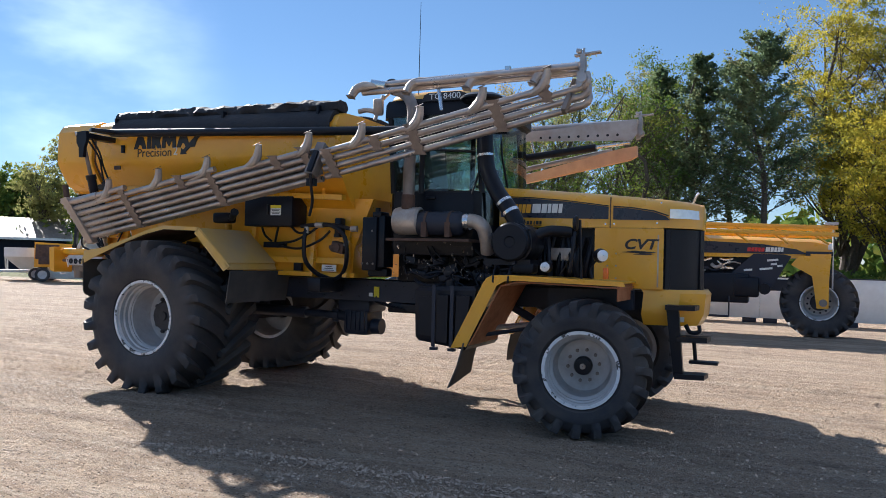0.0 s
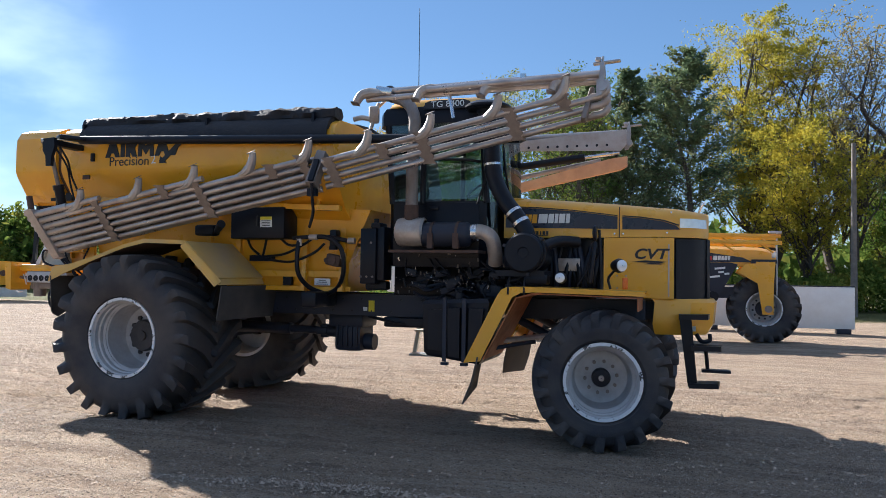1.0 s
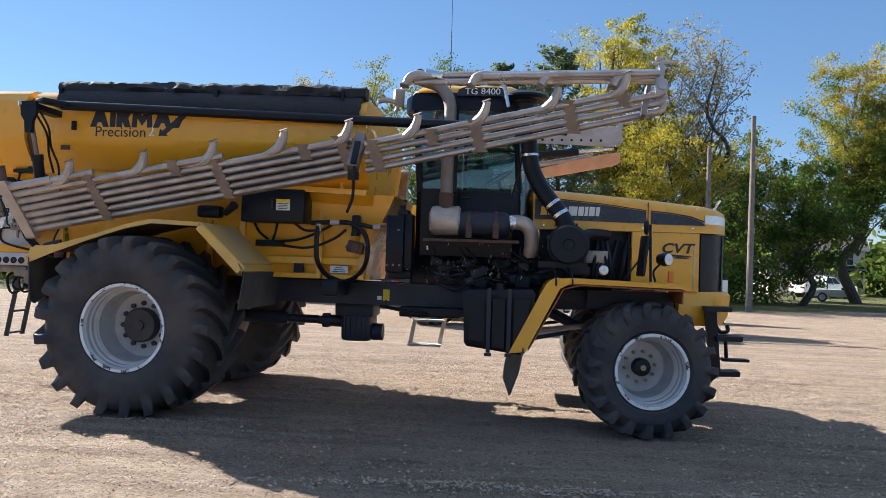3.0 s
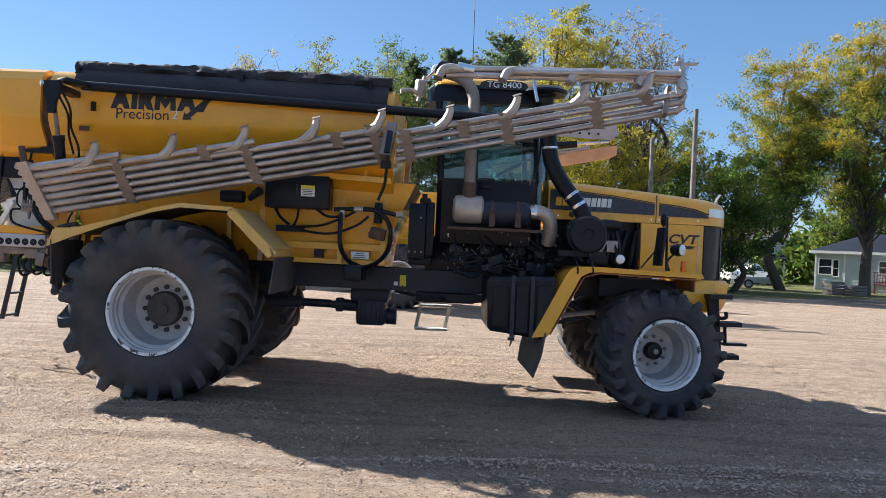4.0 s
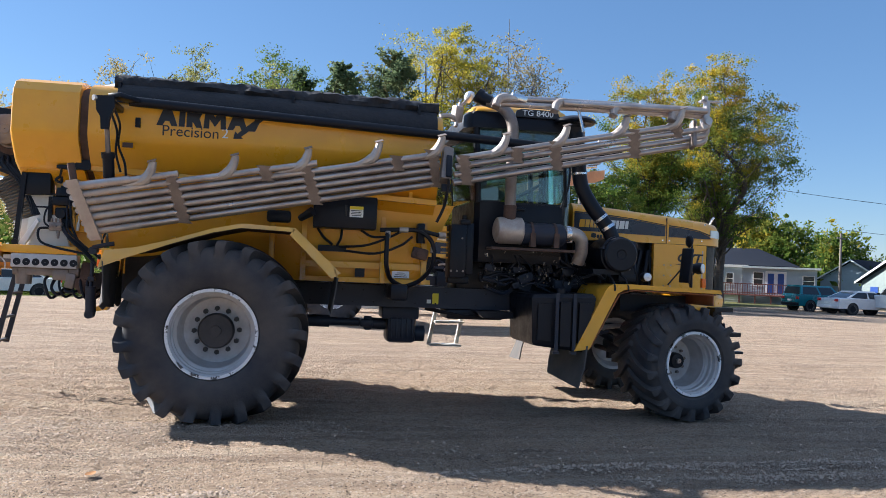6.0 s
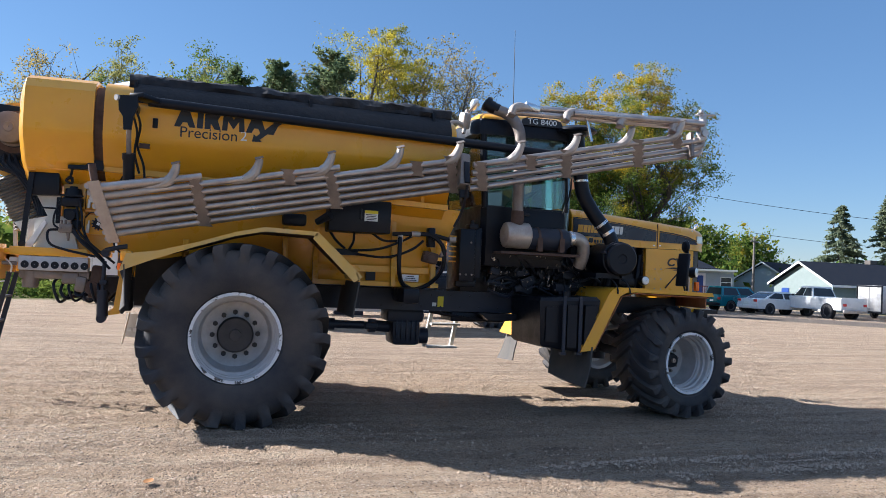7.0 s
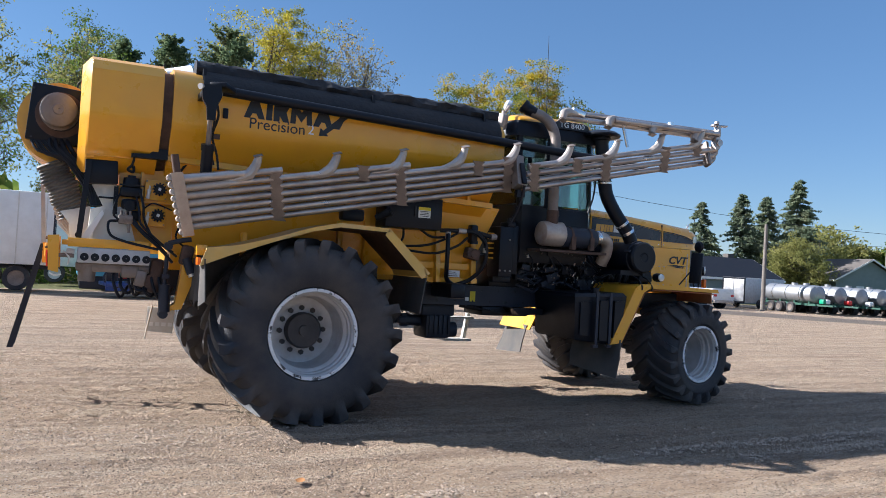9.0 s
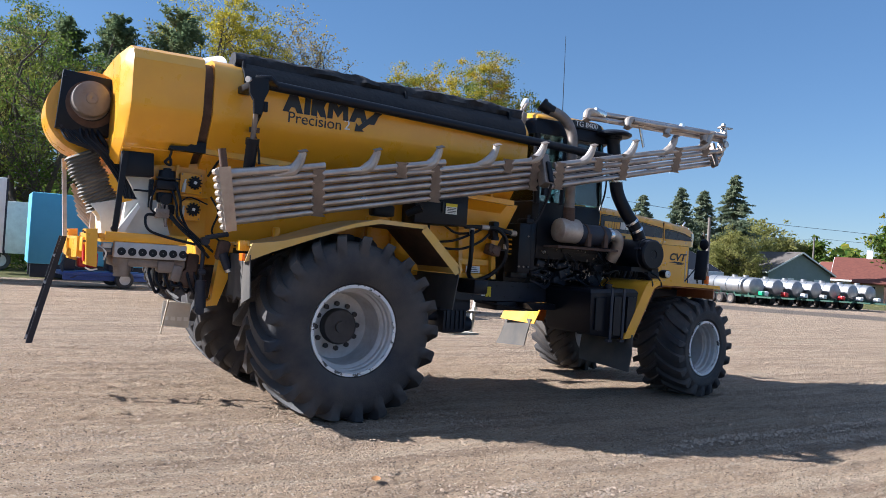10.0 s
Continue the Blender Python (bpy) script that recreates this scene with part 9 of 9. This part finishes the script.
    for x in (-2.75, -2.15):
        rod(bm, (x, -0.75, 0.95), (x, -0.75, 0.42), 0.02)
    rod(bm, (-2.75, -0.75, 0.43), (-2.15, -0.75, 0.43), 0.03)
    part("step", bm, DARK, S)
    # folded booms along both sides, above the bonnet
    for s, z in ((-1, 2.58), (-0.72, 2.76), (0.72, 2.76), (1, 2.58)):
        bm = B()
        box(bm, (-2.0, s * 0.85, z), (4.6, 0.07, 0.10), (0, 1.5, 0), 0.01)
        bo = part("boom_rail", bm, YELLOW, S, "yellow folded boom rail")
        for k in range(5):
            bm = B()
            rod(bm, (-3.9 + 0.9 * k, s * 0.85, z + 0.06 - 0.02 * k), (-3.5 + 0.9 * k, s * 0.85, z - 0.22 - 0.02 * k), 0.025)
            part("boom_brace", bm, YELLOW, bo)
    bm = B()
    rod(bm, (0.2, -0.6, 2.8), (0.2, -0.6, 1.2), 0.02)
    box(bm, (0.15, -0.7, 2.80), (0.3, 0.12, 0.06))
    part("boom_rest", bm, RIM, S)
    bm = B()
    loft(bm, [[(-5.2, -0.8, 2.0), (-3.7, -0.75, 2.0), (-3.7, 0.75, 2.0), (-5.2, 0.8, 2.0)], [(-5.2, -0.8, 3.4), (-3.8, -0.72, 3.4), (-3.8, 0.72, 3.4), (-5.2, 0.8, 3.4)]])
    part("cab", bm, BLACK, S, "black cab")
    bm = B()
    loft(bm, [[(-8.6, -0.7, 1.5), (-5.3, -0.7, 1.5), (-5.3, 0.7, 1.5), (-8.6, 0.7, 1.5)], [(-8.8, -1.2, 2.4), (-5.2, -1.2, 2.4), (-5.2, 1.2, 2.4), (-8.8, 1.2, 2.4)], [(-8.8, -1.2, 3.2), (-5.2, -1.2, 3.2), (-5.2, 1.2, 3.2), (-8.8, 1.2, 3.2)]])
    part("bin", bm, YELLOW, S, "yellow bin")
    bm = B()
    for s in (-1, 1):
        box(bm, (-4.4, s * 0.35, 1.25), (8.0, 0.12, 0.28))
    part("frame", bm, DARK, S)


build_second()


# ---- loose stones ----
def scatter(name, X, Y, S, rs, material, label, flat=0.7):
    """Many-sided pebbles on the yard as one mesh."""
    shape = np.array([(0, 0, 0.75), (0.95, 0.1, 0), (0.3, 1, 0.05), (-0.8, 0.6, 0.1), (-0.75, -0.7, 0), (0.45, -0.9, 0.1)]) * np.array([1, 1, 1.15]) - np.array([0, 0, 0.12])
    tri = np.array([(0, 1, 2), (0, 2, 3), (0, 3, 4), (0, 4, 5), (0, 5, 1)])
    n = len(X)
    a = rs.rand(n) * 6.28
    P = shape[None] * (1 + 0.22 * rs.normal(size=(n, 6, 1))) * S[:, None, None]
    P[:, :, 2] *= flat
    P[:, :, 0] *= (0.8 + 0.5 * rs.rand(n))[:, None]
    c, d = np.cos(a)[:, None], np.sin(a)[:, None]
    h, _ = relief(X, Y)
    G = np.array([ground_z(x, y) for x, y in zip(X, Y)]) + h
    V = np.stack([X[:, None] + P[:, :, 0] * c - P[:, :, 1] * d, Y[:, None] + P[:, :, 0] * d + P[:, :, 1] * c, G[:, None] - 0.004 + P[:, :, 2]], -1).reshape(-1, 3)
    F = (tri[None] + 6 * np.arange(n)[:, None, None]).reshape(-1, 3).astype(np.int32)
    me = bpy.data.meshes.new(name)
    me.vertices.add(len(V))
    me.vertices.foreach_set("co", V.ravel())
    me.loops.add(F.size)
    me.loops.foreach_set("vertex_index", F.ravel())
    me.polygons.add(len(F))
    me.polygons.foreach_set("loop_start", np.arange(0, F.size, 3, dtype=np.int32))
    me.update(calc_edges=True)
    me.materials.append(material)
    return tagged(new(name, me), label, "stones", kind="stuff")


def build_stones():
    rs = np.random.RandomState(3)
    n = 85000
    X, Y = rs.uniform(-8, 13, n), -6.4 + 12.5 * rs.rand(n) ** 1.5
    S = 0.0035 + 0.005 * rs.rand(n) + 0.012 * rs.rand(n) ** 14
    scatter("loose_stones", X, Y, S, rs, mat("tan_stone", (0.40, 0.295, 0.21), 0.9, 0, (0.29, 0.21, 0.15), 3.0, 0.8, island=0.28), "loose tan stones scattered over the gravel")
    X, Y, S = [], [], []
    for h, w, *line in RIDGES:
        lx, ly = [q[0] for q in line], [q[1] for q in line]
        m = int((400 if w < 0.2 else 260) * (lx[-1] - lx[0]))
        x = rs.uniform(lx[0], lx[-1], m)
        y = np.interp(x, lx, ly) + 0.03 * np.sin(x * 2.3) + rs.normal(size=m) * w * 0.75
        X.append(x)
        Y.append(y)
        S.append(0.005 + 0.006 * rs.rand(m) + 0.007 * rs.rand(m) ** 8)
    scatter("windrow_stones", np.concatenate(X), np.concatenate(Y), np.concatenate(S), rs, mat("pale_stone", (0.34, 0.26, 0.195), 0.9, 0, (0.25, 0.19, 0.14), 3.0, 0.8, island=0.28), "pale crushed stone lying in long ridges")


def build_leaves():
    """Dead leaves on the gravel, curled."""
    rs = random.Random(12)
    first = None
    for x, y, s in [(-0.55, -3.55, 0.05), (0.17, -2.35, 0.035), (2.4, -2.9, 0.03), (-1.9, -2.9, 0.03), (5.8, -4.1, 0.03), (4.1, -1.9, 0.035), (-0.9, -4.3, 0.03), (7.6, -1.2, 0.035), (1.2, -4.4, 0.03)]:
        m = pose(x, y, ground_z(x, y) + 0.008, rs.uniform(-15, 15), rs.uniform(-15, 15), rs.uniform(0, 360)) @ Matrix.Scale(s, 4)
        if first is None:
            bm = B()
            rows = []
            for u, w in ((-1.0, 0.05), (-0.6, 0.5), (0, 0.75), (0.6, 0.45), (1.0, 0.04)):
                rows.append([bm.verts.new((u, v * w, 0.25 * v * v * w + 0.2 * u * u)) for v in (-1, -0.4, 0.4, 1)])
            for p, q in zip(rows, rows[1:]):
                for k in range(3):
                    bm.faces.new((p[k], p[k + 1], q[k + 1], q[k]))
            first = link("dead_leaf", bm, mat("dead_leaf", (0.42, 0.19, 0.06), 0.8, 0, (0.25, 0.12, 0.05), 1.0, 0.6))
            first.matrix_world = m
            tagged(first, "curled orange-brown dead leaf on the gravel", "leaf", "dead leaves")
        else:
            copy_thing(first, m)


build_stones()
build_leaves()
